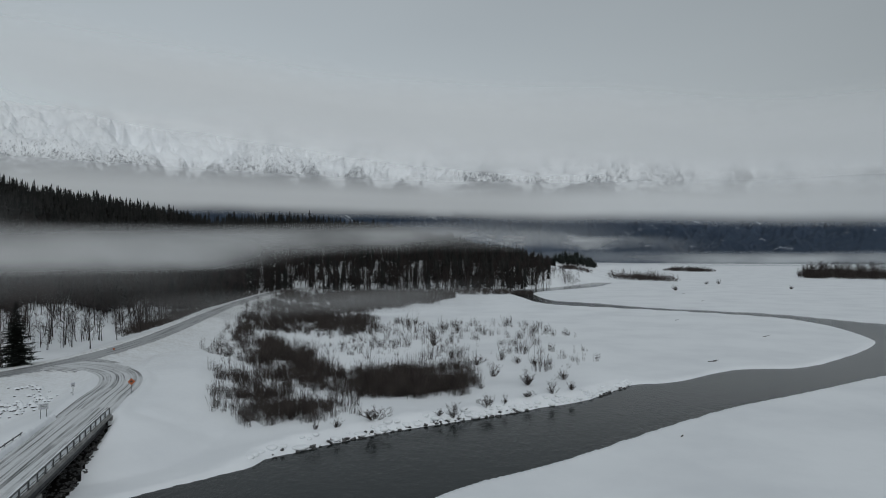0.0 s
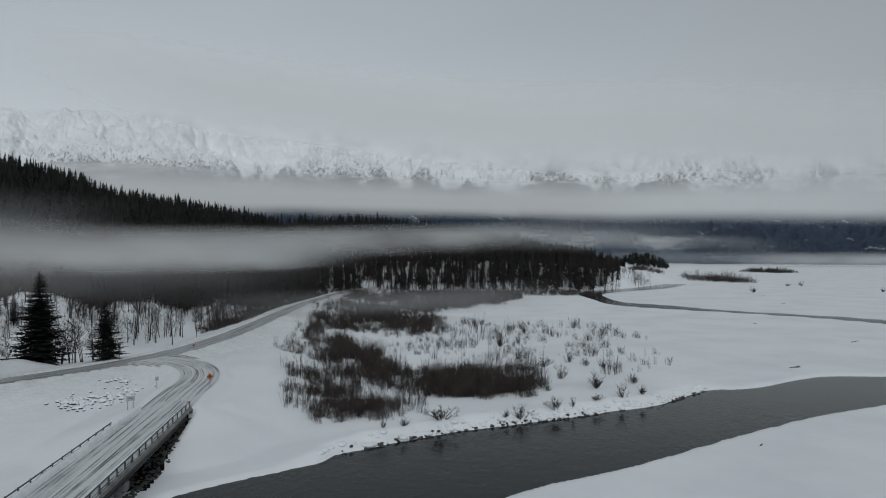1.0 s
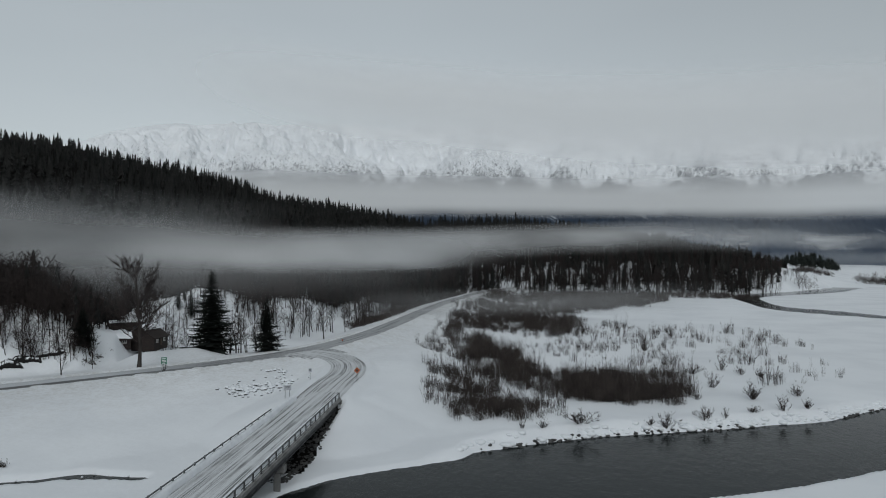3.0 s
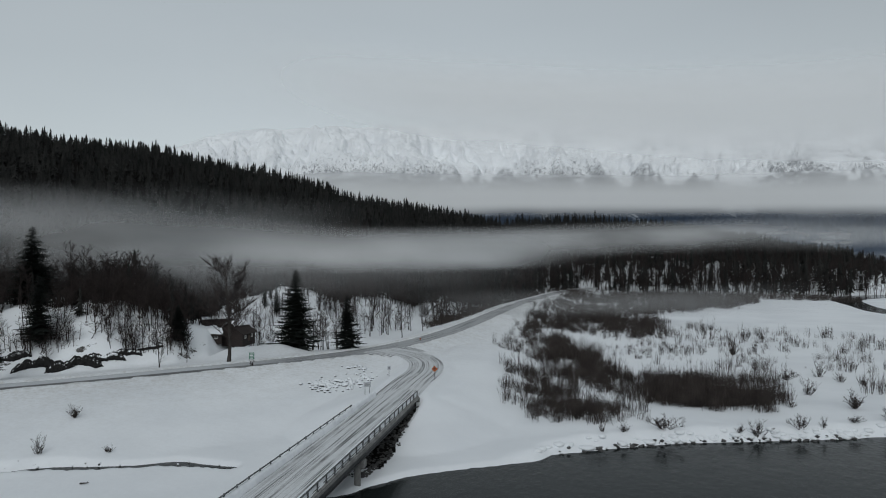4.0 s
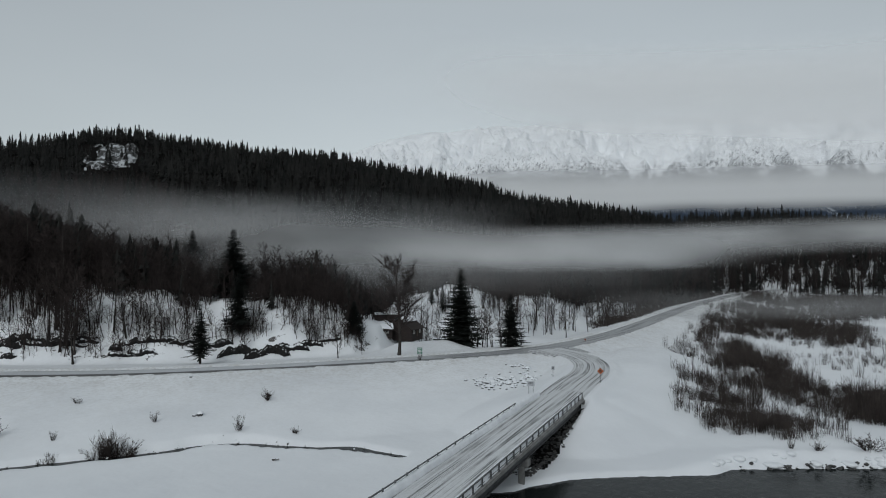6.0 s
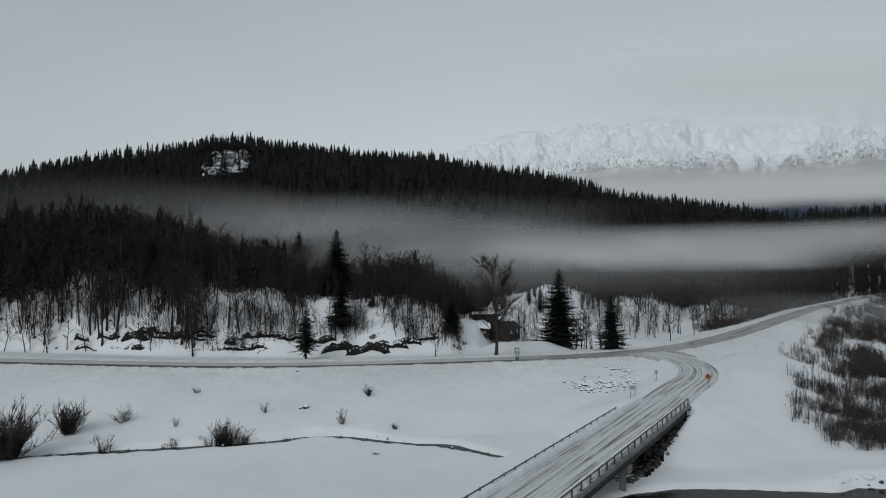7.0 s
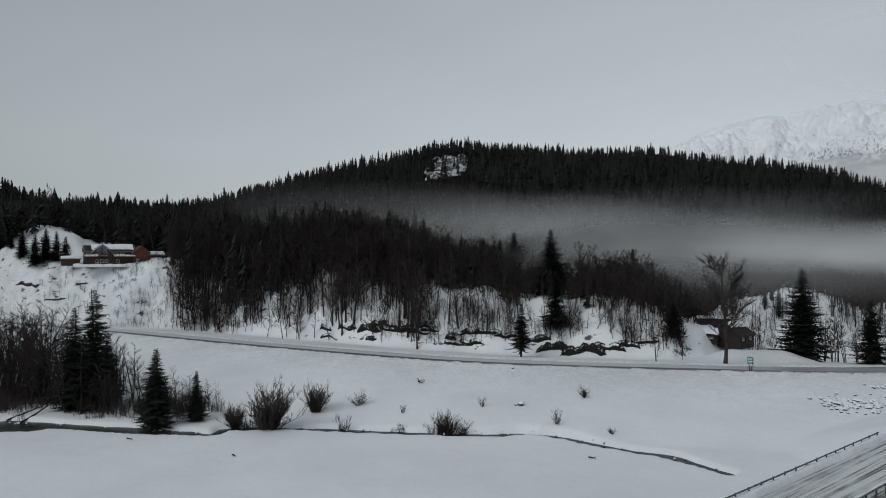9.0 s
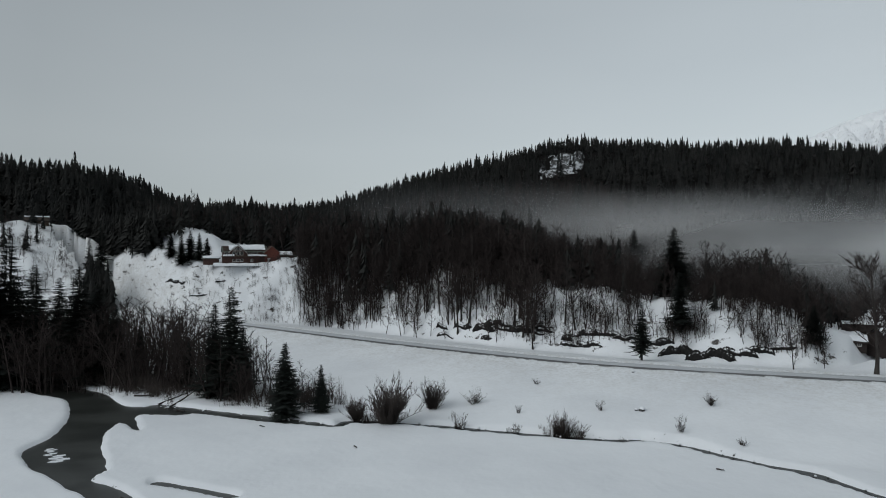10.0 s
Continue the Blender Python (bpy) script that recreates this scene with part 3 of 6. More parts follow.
def build_slush():
    """Dark slushy film on the shallow side channel."""
    m, ns, ls, p = nodes_of("channel_slush")
    n = noise_node(ns, ls, 0.12, 6.0, (1, 0.5, 1), rough=0.65)
    ls.new(mixed(ns, ls, span(ns, ls, n, 0.35, 0.7), (0.016, 0.018, 0.016), (0.050, 0.053, 0.049)), p.inputs["Base Color"])
    p.inputs["Roughness"].default_value, p.inputs["IOR"].default_value = 0.3, 1.33
    bumped(ns, ls, p, n, 0.3, 0.1)
    v = [(-262, -135, 0.012), (-66, -135, 0.012), (-66, 4, 0.012), (-262, 4, 0.012)]
    ob = new("water_channel", mesh_from("water_channel", v, [[0, 1, 2, 3]], [m]))
    return tagged(ob, "shallow dark slushy side channel between snow banks", "river", kind="structure")


build_slush()


def ribbon(name, line, half, z, mat, label, wide=None, edge=0.5):
    """A road strip along a line, slightly crowned, with sides that run down into the ground."""
    n = len(line)
    t = np.gradient(line, axis=0)
    t /= np.linalg.norm(t, axis=1)[:, None]
    nrm = np.stack([t[:, 1], -t[:, 0]], 1)
    along = np.concatenate([[0], np.cumsum(np.linalg.norm(np.diff(line, axis=0), axis=1))])
    cross = [-1.04, -1, -0.66, -0.33, 0, 0.33, 0.66, 1, 1.04]
    hw = np.full(n, half) if wide is None else wide
    v, uv = [], []
    for c in cross:
        p = line + nrm * (c * hw)[:, None]
        zz = np.full(n, z + 0.06 * (1 - c * c)) if abs(c) <= 1 else np.full(n, z - edge)
        v.append(np.column_stack([p, zz]))
        uv.append(np.column_stack([c * hw, along]))
    v, uv = np.stack(v, 1).reshape(-1, 3), np.stack(uv, 1).reshape(-1, 2)
    ob = new(name, mesh_from(name, v, grid_faces(n, len(cross)), [mat], uv))
    return tagged(ob, label, "road", kind="structure")


ribbon("road", dense(HIGHWAY, 3), 4.0, ROAD_Z + 0.02, ROAD_MAIN, "slushy two-lane highway ploughed between snow berms")
side_line = dense(SIDE_ROAD, 1.5)
side_wide = 4.4 + 4.5 * smooth(0.62, 1.0, np.linspace(0, 1, len(side_line)))
ribbon("road_side", side_line, 4.4, ROAD_Z + 0.05, ROAD_SIDE, "packed-snow side road curving from bridge to highway", side_wide)

# ---- far mountains ----
CRESTS = np.array([(75, 2.0), (58, 4.2), (52, 6.6), (47.4, 8.8), (44.5, 9.8), (42, 10.3), (37, 10.6), (32, 10.9), (26, 11.2), (14, 11.0), (4, 10.4), (-6, 9.6), (-14, 8.6), (-24, 7.8), (-40, 7.0), (-60, 5)])[::-1]


def build_mountains():
    az = np.arange(-52, 62, 0.10)
    s = np.linspace(0, 1, 190)
    a, ss = np.meshgrid(az, s)
    r = 2950 + 1750 * ss
    x, y = -np.sin(np.radians(a)) * r, np.cos(np.radians(a)) * r
    top = 34 + 4450 * np.tan(np.radians(np.interp(a, CRESTS[:, 0], CRESTS[:, 1]) + 0.35))
    prof = np.interp(ss, [0, 0.08, 0.35, 0.6, 0.86, 1.0], [-0.02, 0.02, 0.30, 0.62, 1.0, 0.90])
    # spurs and gullies that run down towards the valley
    u, w = a * 0.078, ss * 1.75
    u = u + 0.22 * fbm(a * 0.2, ss * 6, 4, 3)
    relief, gain, coarse = 0.0, 0.5, 0.0
    for k, (fu, fw) in enumerate(((1.7, 0.9), (3.9, 2.0), (8.5, 4.6), (17.0, 11.0), (34.0, 26.0), (66.0, 58.0))):
        relief, gain = relief + gain * (1 - np.abs(2 * value_noise(u * fu + 3.1 * k, w * fw + 1.7 * k, 90 + k) - 1) - 0.5), gain * 0.62
        coarse = relief if k == 3 else coarse
    z = top * prof + 350 * relief * smooth(0.02, 0.30, ss) * (1 - 0.82 * smooth(0.70, 0.88, ss))
    # rock stands out on the lower spurs and wherever the face is steep
    el = np.degrees(np.arctan2(z - 34, r))
    steep = np.hypot(np.gradient(z, axis=0) / 9.2, np.gradient(z, axis=1) / (0.10 * 66))
    spur = (coarse - coarse.mean()) / coarse.std()
    crag = 0.20 * spur + 0.30 * (steep - 0.7) + 0.55 * fbm(a / 2.2, ss * 8, 4, 95) * 2
    crag = crag + np.interp(el, [3.0, 5.0, 6.0, 7.2, 8.5, 11], [0.58, 0.54, 0.38, 0.16, -0.02, -0.18])
    crag = np.minimum(crag, np.interp(el, [5, 6.5, 8, 10], [0.85, 0.64, 0.42, 0.26]))
    v = np.stack([x.ravel(), y.ravel(), z.ravel()], 1)
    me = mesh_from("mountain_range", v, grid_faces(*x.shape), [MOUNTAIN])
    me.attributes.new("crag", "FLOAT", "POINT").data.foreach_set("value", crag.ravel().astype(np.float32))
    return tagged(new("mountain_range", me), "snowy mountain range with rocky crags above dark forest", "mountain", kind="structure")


build_mountains()


# ---- mist ----
def mist(name, az0, az1, radius, el0, el1, mat, label, fade_l=6.0, fade_r=6.0, dip=None, ripple=12.0, deep=((0, 1.0),)):
    """A bank of mist that hangs along an arc of the valley, from elevation el0 to el1; dip: (azimuth, lift in degrees) pairs; deep: (azimuth, share of the full depth) pairs."""
    az = np.arange(az0, az1 + 0.01, 0.5)
    n = len(az)
    lift = np.interp(az, [d[0] for d in dip], [d[1] for d in dip]) if dip else np.zeros(n)
    if isinstance(radius, tuple):
        wide = np.arange(az0 - 12, az1 + 12.01, 0.5)
        bow = np.interp(wide, [d[0] for d in radius], [d[1] for d in radius])
        bow = np.convolve(bow, np.hanning(49)[1:-1] / np.hanning(49).sum(), "same")
        radius = np.interp(az, wide, bow)
    rr = radius + ripple * np.sin(az * 0.21 + radius[0] if isinstance(radius, np.ndarray) else az * 0.21 + radius)
    share = np.interp(az, [d[0] for d in deep], [d[1] for d in deep])
    v, uv, dens = [], [], []
    rows = 9
    for j in range(rows):
        t = j / (rows - 1)
        el = el0 + (el1 - el0) * share * t + lift
        r = rr + 0.06 * radius * (t - 0.5)
        v.append(np.column_stack([-np.sin(np.radians(az)) * r, np.cos(np.radians(az)) * r, 34 + rr * np.tan(np.radians(el))]))
        uv.append(np.column_stack([np.radians(az) * rr, np.full(n, t)]))
        dens.append(smooth(az0, az0 + fade_r, az) * (1 - smooth(az1 - fade_l, az1, az)))
    v, uv, dens = np.stack(v).reshape(-1, 3), np.stack(uv).reshape(-1, 2), np.stack(dens).ravel()
    me = mesh_from(name, v, grid_faces(rows, n), [mat], uv)
    col = me.color_attributes.new("thickness", "FLOAT_COLOR", "POINT")
    col.data.foreach_set("color", np.repeat(dens, 4).astype(np.float32))
    return tagged(new(name, me), label, "mist", kind="stuff")


BLUFF_ARC = ((8, 500), (18, 400), (26, 330), (32, 303), (40, 298), (48, 286), (60, 292), (70, 320), (92, 400))
mist("fog_bank", 10, 84, BLUFF_ARC, -2.2, 5.9, make_fog("fog_low", 1.0, 0.37, 0.39, 0.85, 0.011, 0.66), "low grey fog bank drifting before the wooded hill", 43, 14, ((8, 1.5), (25, 0.5), (40, 0.2), (60, 0.1), (70, 0.7), (90, 1.6)), deep=((8, 0.6), (34, 0.62), (56, 1.0)))
mist("fog_bank", -19, 46, ((-30, 575), (6, 575), (17, 480), (26, 405), (46, 350)), -0.9, 2.7, make_fog("fog_low_far", 0.88, 0.46, 0.55, 0.55, 0.009, 0.66, seed=3.0), "low grey fog bank drifting along the forest edge", 18, 20, ((-34, 0.9), (0, 0.9), (20, 0.4), (46, -0.1)))
mist("fog_wisp", 42, 66, 262, -3.4, 1.8, make_fog("fog_wisp", 0.32, 0.4, 0.5, 0.5, 0.03, 0.6, seed=7.0), "thin mist among the trees on the bluff", 12, 6)
mist("fog_wisp", 30, 90, ((20, 520), (30, 440), (45, 370), (60, 345), (90, 345)), 0.6, 6.6, make_fog("fog_drift", 0.40, 0.30, 0.36, 0.9, 0.011, 0.55, seed=17.0, stretch=(1.0, 0.5), cut=(0.42, 0.68)), "torn wisps of mist drifting up the wooded hill", 16, 14, ((30, -0.4), (47, 0.2), (70, 0.5), (86, 0.8)))
mist("fog_layer", -60, 48, 2300, 2.6, 8.2, make_fog("fog_upper", 1.0, 0.30, 0.42, 0.35, 0.0022, 0.78, 5.0, cut=(0.0, 0.4)), "pale fog layer lying between hill and mountains", 16, 10, ((-60, -1.4), (-35, -1.0), (0, 0.0), (25, 0.6), (48, 0.6)))
mist("cloud_base", -70, 50, 2850, 6.0, 18.0, make_fog("cloud_soft", 0.95, 0.55, 0.58, 0.35, 0.0016, 0.93, 9.0, cut=(0.0, 0.4)), "soft cloud base hiding the mountain tops", 30, 5, ((-70, -4.2), (-26, -3.6), (-14, -1.6), (4, -0.6), (20, 1.0), (32, 2.0), (50, 4.2)))
mist("fog_layer", -60, 6, 2500, -0.95, 0.55, make_fog("fog_plain", 0.8, 0.4, 0.5, 0.6, 0.005, 0.92, 14.0, cut=(0.38, 0.6)), "thin ground fog over the far river plain", 10, 8)
mist("ground_mist", -8, 30, 320, -5.9, -2.7, make_fog("ground_mist", 0.50, 0.4, 0.5, 0.6, 0.022, 0.33, seed=11.0), "faint ground mist over the willow flats", 10, 14, ((-8, 1.4), (12, 0.3), (30, -0.2)))
mist("fog_streak", -24, 8, 2650, 0.5, 2.6, make_fog("fog_streak", 0.85, 0.4, 0.55, 0.9, 0.008, 0.75, 21.0, cut=(0.42, 0.62)), "thin streak of mist across the far forest slopes", 10, 14, ((-24, -0.7), (4, 0.3)))
mist("fog_wisp", 14, 54, 238, -4.8, 0.9, make_fog("fog_hollow", 0.30, 0.6, 0.66, 0.5, 0.02, 0.50, seed=31.0), "thin mist hanging in the snowy hollow behind the highway", 12, 12)

# ---- plants ----


class Shape:
    """Gathers tapered twigs and fronds as triangles."""

    def __init__(self):
        self.v, self.f = [], []

    def cone(self, p, q, r, sides=3):
        d = q - p
        a = d.orthogonal().normalized()
        b = d.normalized().cross(a)
        n = len(self.v)
        for i in range(sides):
            t = 2 * math.pi * i / sides
            self.v.append(p + (a * math.cos(t) + b * math.sin(t)) * r)
        self.v.append(q)
        self.f += [(n + i, n + (i + 1) % sides, n + sides) for i in range(sides)]

    def tube(self, path, radii, sides=5):
        n0 = len(self.v)
        for k, (p, r) in enumerate(zip(path, radii)):
            d = path[min(k + 1, len(path) - 1)] - path[max(k - 1, 0)]
            a = Vector((0, 1, 0)).cross(d)
            a = a.normalized() if a.length > 1e-4 else Vector((1, 0, 0))
            b = d.normalized().cross(a)
            for i in range(sides):
                t = 2 * math.pi * i / sides
                self.v.append(p + (a * math.cos(t) + b * math.sin(t)) * r)
        for k in range(len(path) - 1):
            for i in range(sides):
                o, s = n0 + k * sides + i, n0 + k * sides + (i + 1) % sides
                self.f += [(o, s, s + sides), (o, s + sides, o + sides)]

    def tri(self, a, b, c):
        n = len(self.v)
        self.v += [a, b, c]
        self.f.append((n, n + 1, n + 2))

    def arrays(self):
        return np.array([tuple(p) for p in self.v], np.float32), np.array(self.f, np.int32)

    def mesh(self, name, mat, shade=True):
        v, f = self.arrays()
        return mesh_from(name, v, f, [mat], shade=shade)


def bent(rng, p, d, length, steps, wobble, lift=0.0):
    path = [p]
    d = d.normalized()
    for _ in range(steps):
        d = (d + Vector((rng.uniform(-1, 1), rng.uniform(-1, 1), rng.uniform(-1, 1) + lift)) * wobble).normalized()
        path.append(path[-1] + d * (length / steps))
    return path


def bare_tree(seed, h, limbs=17, spread=0.36, low=0.28, fork=1, thick=0.013, sub=9, twig=8, rise=(0.35, 1.15), fat=0.018, lift=0.7, taper=0.75, wide=0.12):
    """Trunk and leafless crown of a cottonwood or birch, h metres high."""
    rng = random.Random(seed)
    trunk, crown = Shape(), Shape()
    for k in range(fork):
        lean = Vector((rng.uniform(-wide, wide), rng.uniform(-wide, wide), 1)) if fork > 1 else Vector((rng.uniform(-0.04, 0.04), rng.uniform(-0.04, 0.04), 1))
        base = Vector((rng.uniform(-0.5, 0.5), rng.uniform(-0.5, 0.5), -0.5)) if fork > 1 else Vector((0, 0, -0.5))
        hk = h * (1 if k == 0 else rng.uniform(0.75, 0.95))
        path = bent(rng, base, lean, hk, 9, 0.05, 0.6)
        trunk.tube(path, [h * thick * (1.35 if i == 0 else 1) * (1 - 0.93 * i / 9) + 0.02 for i in range(10)], 6)
        for i in range(limbs):
            t = low + (0.97 - low) * (i + rng.random()) / limbs
            s = t * 9
            p = path[int(s)].lerp(path[min(9, int(s) + 1)], s - int(s))
            az = rng.uniform(0, 2 * math.pi)
            length = h * spread * (1.02 - taper * max(0, (t - low) / (1 - low))) * rng.uniform(0.65, 1.1)
            d = Vector((math.cos(az), math.sin(az), rng.uniform(*rise)))
            limb = bent(rng, p, d, length, 4, 0.14, lift)
            r = h * thick * 0.20 * (1.1 - 0.7 * t)
            crown.tube(limb, [r * (1 - 0.8 * j / 4) + 0.012 for j in range(5)], 4)
            for j in range(sub):
                u = 0.25 + 0.75 * (j + rng.random()) / sub
                q = limb[min(3, int(u * 4))].lerp(limb[min(4, int(u * 4) + 1)], u * 4 - min(3, int(u * 4)))
                e = (limb[4] - limb[0]).normalized() + Vector((rng.uniform(-1, 1), rng.uniform(-1, 1), rng.uniform(-0.3, 0.8))) * 1.1
                br = bent(rng, q, e, length * rng.uniform(0.28, 0.5), 2, 0.2, 0.4)
                crown.tube(br, [r * 0.36 + 0.008, r * 0.25 + 0.008, 0.012], 3)
                for _ in range(twig):
                    w = rng.random()
                    o = br[0].lerp(br[2], w)
                    e2 = (br[2] - br[0]).normalized() + Vector((rng.uniform(-1, 1), rng.uniform(-1, 1), rng.uniform(-0.3, 0.9))) * 0.75
                    crown.cone(o, o + e2.normalized() * length * rng.uniform(0.10, 0.24), fat)
    return trunk, crown


def spruce(seed, h, width=0.17, gap=0.0, ragged=0.25):
    """Trunk and needled boughs of a spruce."""
    rng = random.Random(seed)
    trunk, crown = Shape(), Shape()
    path = bent(rng, Vector((0, 0, -0.5)), Vector((0, 0, 1)), h + 0.4, 6, 0.012)
    trunk.tube(path, [h * 0.012 * (1 - 0.95 * i / 6) + 0.02 for i in range(7)], 6)
    z, low = h * (0.03 + gap), h * (0.03 + gap)
    while z < h * 0.985:
        t = (z - low) / (h - low)
        reach = h * width * 1.12 * (0.04 + 0.96 * (1 - t) ** 0.95) * (0.72 + 0.5 * rng.random()) + 0.10
        if t < 0.08:
            reach *= 0.7
        n = 12 if t < 0.7 else 8
        a0 = rng.random() * 6.28
        for i in range(n):
            az = a0 + 6.283 * i / n + rng.uniform(-0.3, 0.3)
            ln = reach * rng.uniform(1 - ragged, 1 + ragged)
            out = Vector((math.cos(az), math.sin(az), 0))
            side = Vector((-math.sin(az), math.cos(az), 0))
            droop = rng.uniform(0.15, 0.95) * (1.1 - t)
            p0 = Vector((0, 0, z + rng.uniform(-0.25, 0.25)))
            tip = p0 + out * ln + Vector((0, 0, -droop * ln * 0.7 + 0.08 * ln))
            mid = p0 + out * ln * 0.5 + Vector((0, 0, -droop * ln * 0.55))
            w = 0.09 * ln + 0.05
            crown.tri(p0, mid + side * w, mid - side * w)
            crown.tri(mid + side * w, tip, mid - side * w)
            # flat side twigs, shorter towards the tip, and a fringe that hangs under the bough
            for u in (0.15, 0.3, 0.45, 0.6, 0.74, 0.87):
                o = p0.lerp(mid, u * 2) if u < 0.5 else mid.lerp(tip, u * 2 - 1)
                k = (0.42 * ln * (1.02 - u) + 0.12) * rng.uniform(0.7, 1.25)
                for sgn in (-1, 1):
                    e = o + side * sgn * k + out * k * 0.55 + Vector((0, 0, -0.20 * k))
                    crown.tri(o - out * 0.05 * ln, o + out * 0.06 * ln, e)
                if u < 0.8:
                    crown.tri(o - out * 0.07 * ln, o + out * 0.07 * ln, o + Vector((0, 0, -(0.16 * ln * (1 - u) + 0.12) * rng.uniform(0.5, 1.3))))
        z += max(0.22, h * 0.0165 * (1.25 - 0.7 * t)) * rng.uniform(0.6, 1.5)
    return trunk, crown


def shrub(seed, h, stems=16, lean=0.6, twigs=6):
    """A rounded leafless willow, h metres high: crooked stems that branch into fine twigs."""
    rng = random.Random(seed)
    s = Shape()
    for _ in range(stems):
        az, k = rng.uniform(0, 6.283), rng.random() ** 0.7
        d = Vector((math.cos(az) * lean * 1.5 * k, math.sin(az) * lean * 1.5 * k, 1))
        tall = h * rng.uniform(0.45, 1.0) * (1.0 - 0.2 * k)
        path = bent(rng, Vector((math.cos(az) * 0.4 * k, math.sin(az) * 0.4 * k, -0.15)), d, tall, 4, 0.20, 0.2)
        s.tube(path, [0.028, 0.023, 0.018, 0.012, 0.006], 3)
        for _ in range(8):
            u = rng.uniform(0.5, 3.9)
            q = path[int(u)].lerp(path[min(4, int(u) + 1)], u - int(u))
            e = d.normalized() + Vector((rng.uniform(-1, 1), rng.uniform(-1, 1), rng.uniform(-0.3, 0.7))) * 1.1
            br = bent(rng, q, e, tall * rng.uniform(0.18, 0.36), 2, 0.25, 0.4)
            s.tube(br, [0.014, 0.010, 0.004], 3)
            for _ in range(twigs):
                o = br[0].lerp(br[2], rng.random())
                e2 = (br[2] - br[0]).normalized() + Vector((rng.uniform(-1, 1), rng.uniform(-1, 1), rng.uniform(-0.3, 0.8))) * 0.9
                w = e2.orthogonal().normalized() * 0.014
                s.tri(o - w, o + w, o + e2.normalized() * h * rng.uniform(0.05, 0.14))
    return s


def simple_conifer(seed):
    """A far spruce, one metre high, of ragged drooping boughs; kinds differ in width, gaps and top."""
    rng = random.Random(seed)
    s = Shape()
    s.cone(Vector((0, 0, -0.05)), Vector((0, 0, 1)), 0.018, 3)
    wide, low, levels = rng.uniform(0.13, 0.21), rng.uniform(0.03, 0.14), 9
    lobe = rng.random() * 6.28
    for k in range(levels):
        t = k / levels
        zb = low + (0.97 - low) * t
        r = wide * (1 - t) ** rng.uniform(0.8, 1.05) * rng.uniform(0.75, 1.2) + 0.012
        a0 = rng.random() * 6.28
        for i in range(6):
            if rng.random() < 0.1:
                continue
            a, b = a0 + 1.047 * i, a0 + 1.047 * (i + 0.85)
            q = rng.uniform(0.6, 1.3) * r * (1 + 0.22 * math.cos(a - lobe))
            top = Vector((0, 0, min(1.0, zb + rng.uniform(0.10, 0.19))))
            s.tri(Vector((math.cos(a) * q, math.sin(a) * q, zb - 0.035 * rng.random())), Vector((math.cos(b) * q * 0.85, math.sin(b) * q * 0.85, zb + 0.025)), top)
    return s.arrays()


def simple_bare(seed, thin=1.0, low=0.20):
    """A far leafless tree, one metre high: an upright trunk and rising limbs in a haze of twigs."""
    rng = random.Random(seed)
    s = Shape()
    path = bent(rng, Vector((0, 0, -0.03)), Vector((rng.uniform(-0.06, 0.06), rng.uniform(-0.06, 0.06), 1)), 1.0, 4, 0.05, 0.5)
    s.tube(path, [0.013, 0.011, 0.008, 0.005, 0.001], 3)
    for i in range(15):
        t = low + (0.96 - low) * (i + rng.random()) / 15
        u = t * 4
        p = path[int(u)].lerp(path[min(4, int(u) + 1)], u - int(u))
        az = rng.uniform(0, 6.283)
        d = Vector((math.cos(az), math.sin(az), rng.uniform(0.4, 1.5))).normalized()
        ln = 0.27 * (1.12 - 0.72 * t) * rng.uniform(0.7, 1.2)
        q = p + d * ln
        s.cone(p, q, 0.0032)
        for _ in range(14):
            o = p.lerp(q, rng.uniform(0.15, 1.0))
            e = (d + Vector((rng.uniform(-1, 1), rng.uniform(-1, 1), rng.uniform(-0.1, 1.1))) * 0.75).normalized()
            w = e.orthogonal().normalized() * 0.0019 * thin
            s.tri(o - w, o + w, o + e * ln * rng.uniform(0.25, 0.6))
    return s.arrays()


def planted(name, kinds, xs, ys, zs, hs, mat, label, category, seed=0, slim=1.0, shade=True, tilt=0.0):
    """Many plants of a few kinds set out as one mesh."""
    rng = np.random.RandomState(seed)
    vs, fs, n = [], [], 0
    pick = rng.randint(0, len(kinds), len(xs))
    turn = rng.uniform(0, 6.283, len(xs))
    wide = rng.uniform(0.85, 1.2, len(xs)) * slim
    for k, (v, f) in enumerate(kinds):
        idx = np.where(pick == k)[0]
        if len(idx) == 0:
            continue
        c, s = np.cos(turn[idx])[:, None], np.sin(turn[idx])[:, None]
        h, w = hs[idx][:, None], (hs[idx] * wide[idx])[:, None]
        x = (v[None, :, 0] * c - v[None, :, 1] * s) * w + xs[idx][:, None]
        y = (v[None, :, 0] * s + v[None, :, 1] * c) * w + ys[idx][:, None]
        lean = rng.normal(0, tilt, (2, len(idx), 1))
        z = v[None, :, 2] * h + zs[idx][:, None]
        x, y = x + lean[0] * h * v[None, :, 2], y + lean[1] * h * v[None, :, 2]
        vs.append(np.stack([x, y, z], -1).reshape(-1, 3))
        fs.append((f[None] + (np.arange(len(idx)) * len(v))[:, None, None] + n).reshape(-1, 3))
        n += len(idx) * len(v)
    me = mesh_from(name, np.vstack(vs), np.vstack(fs), [mat], shade=shade)
    return tagged(new(name, me), label, category, kind="stuff")


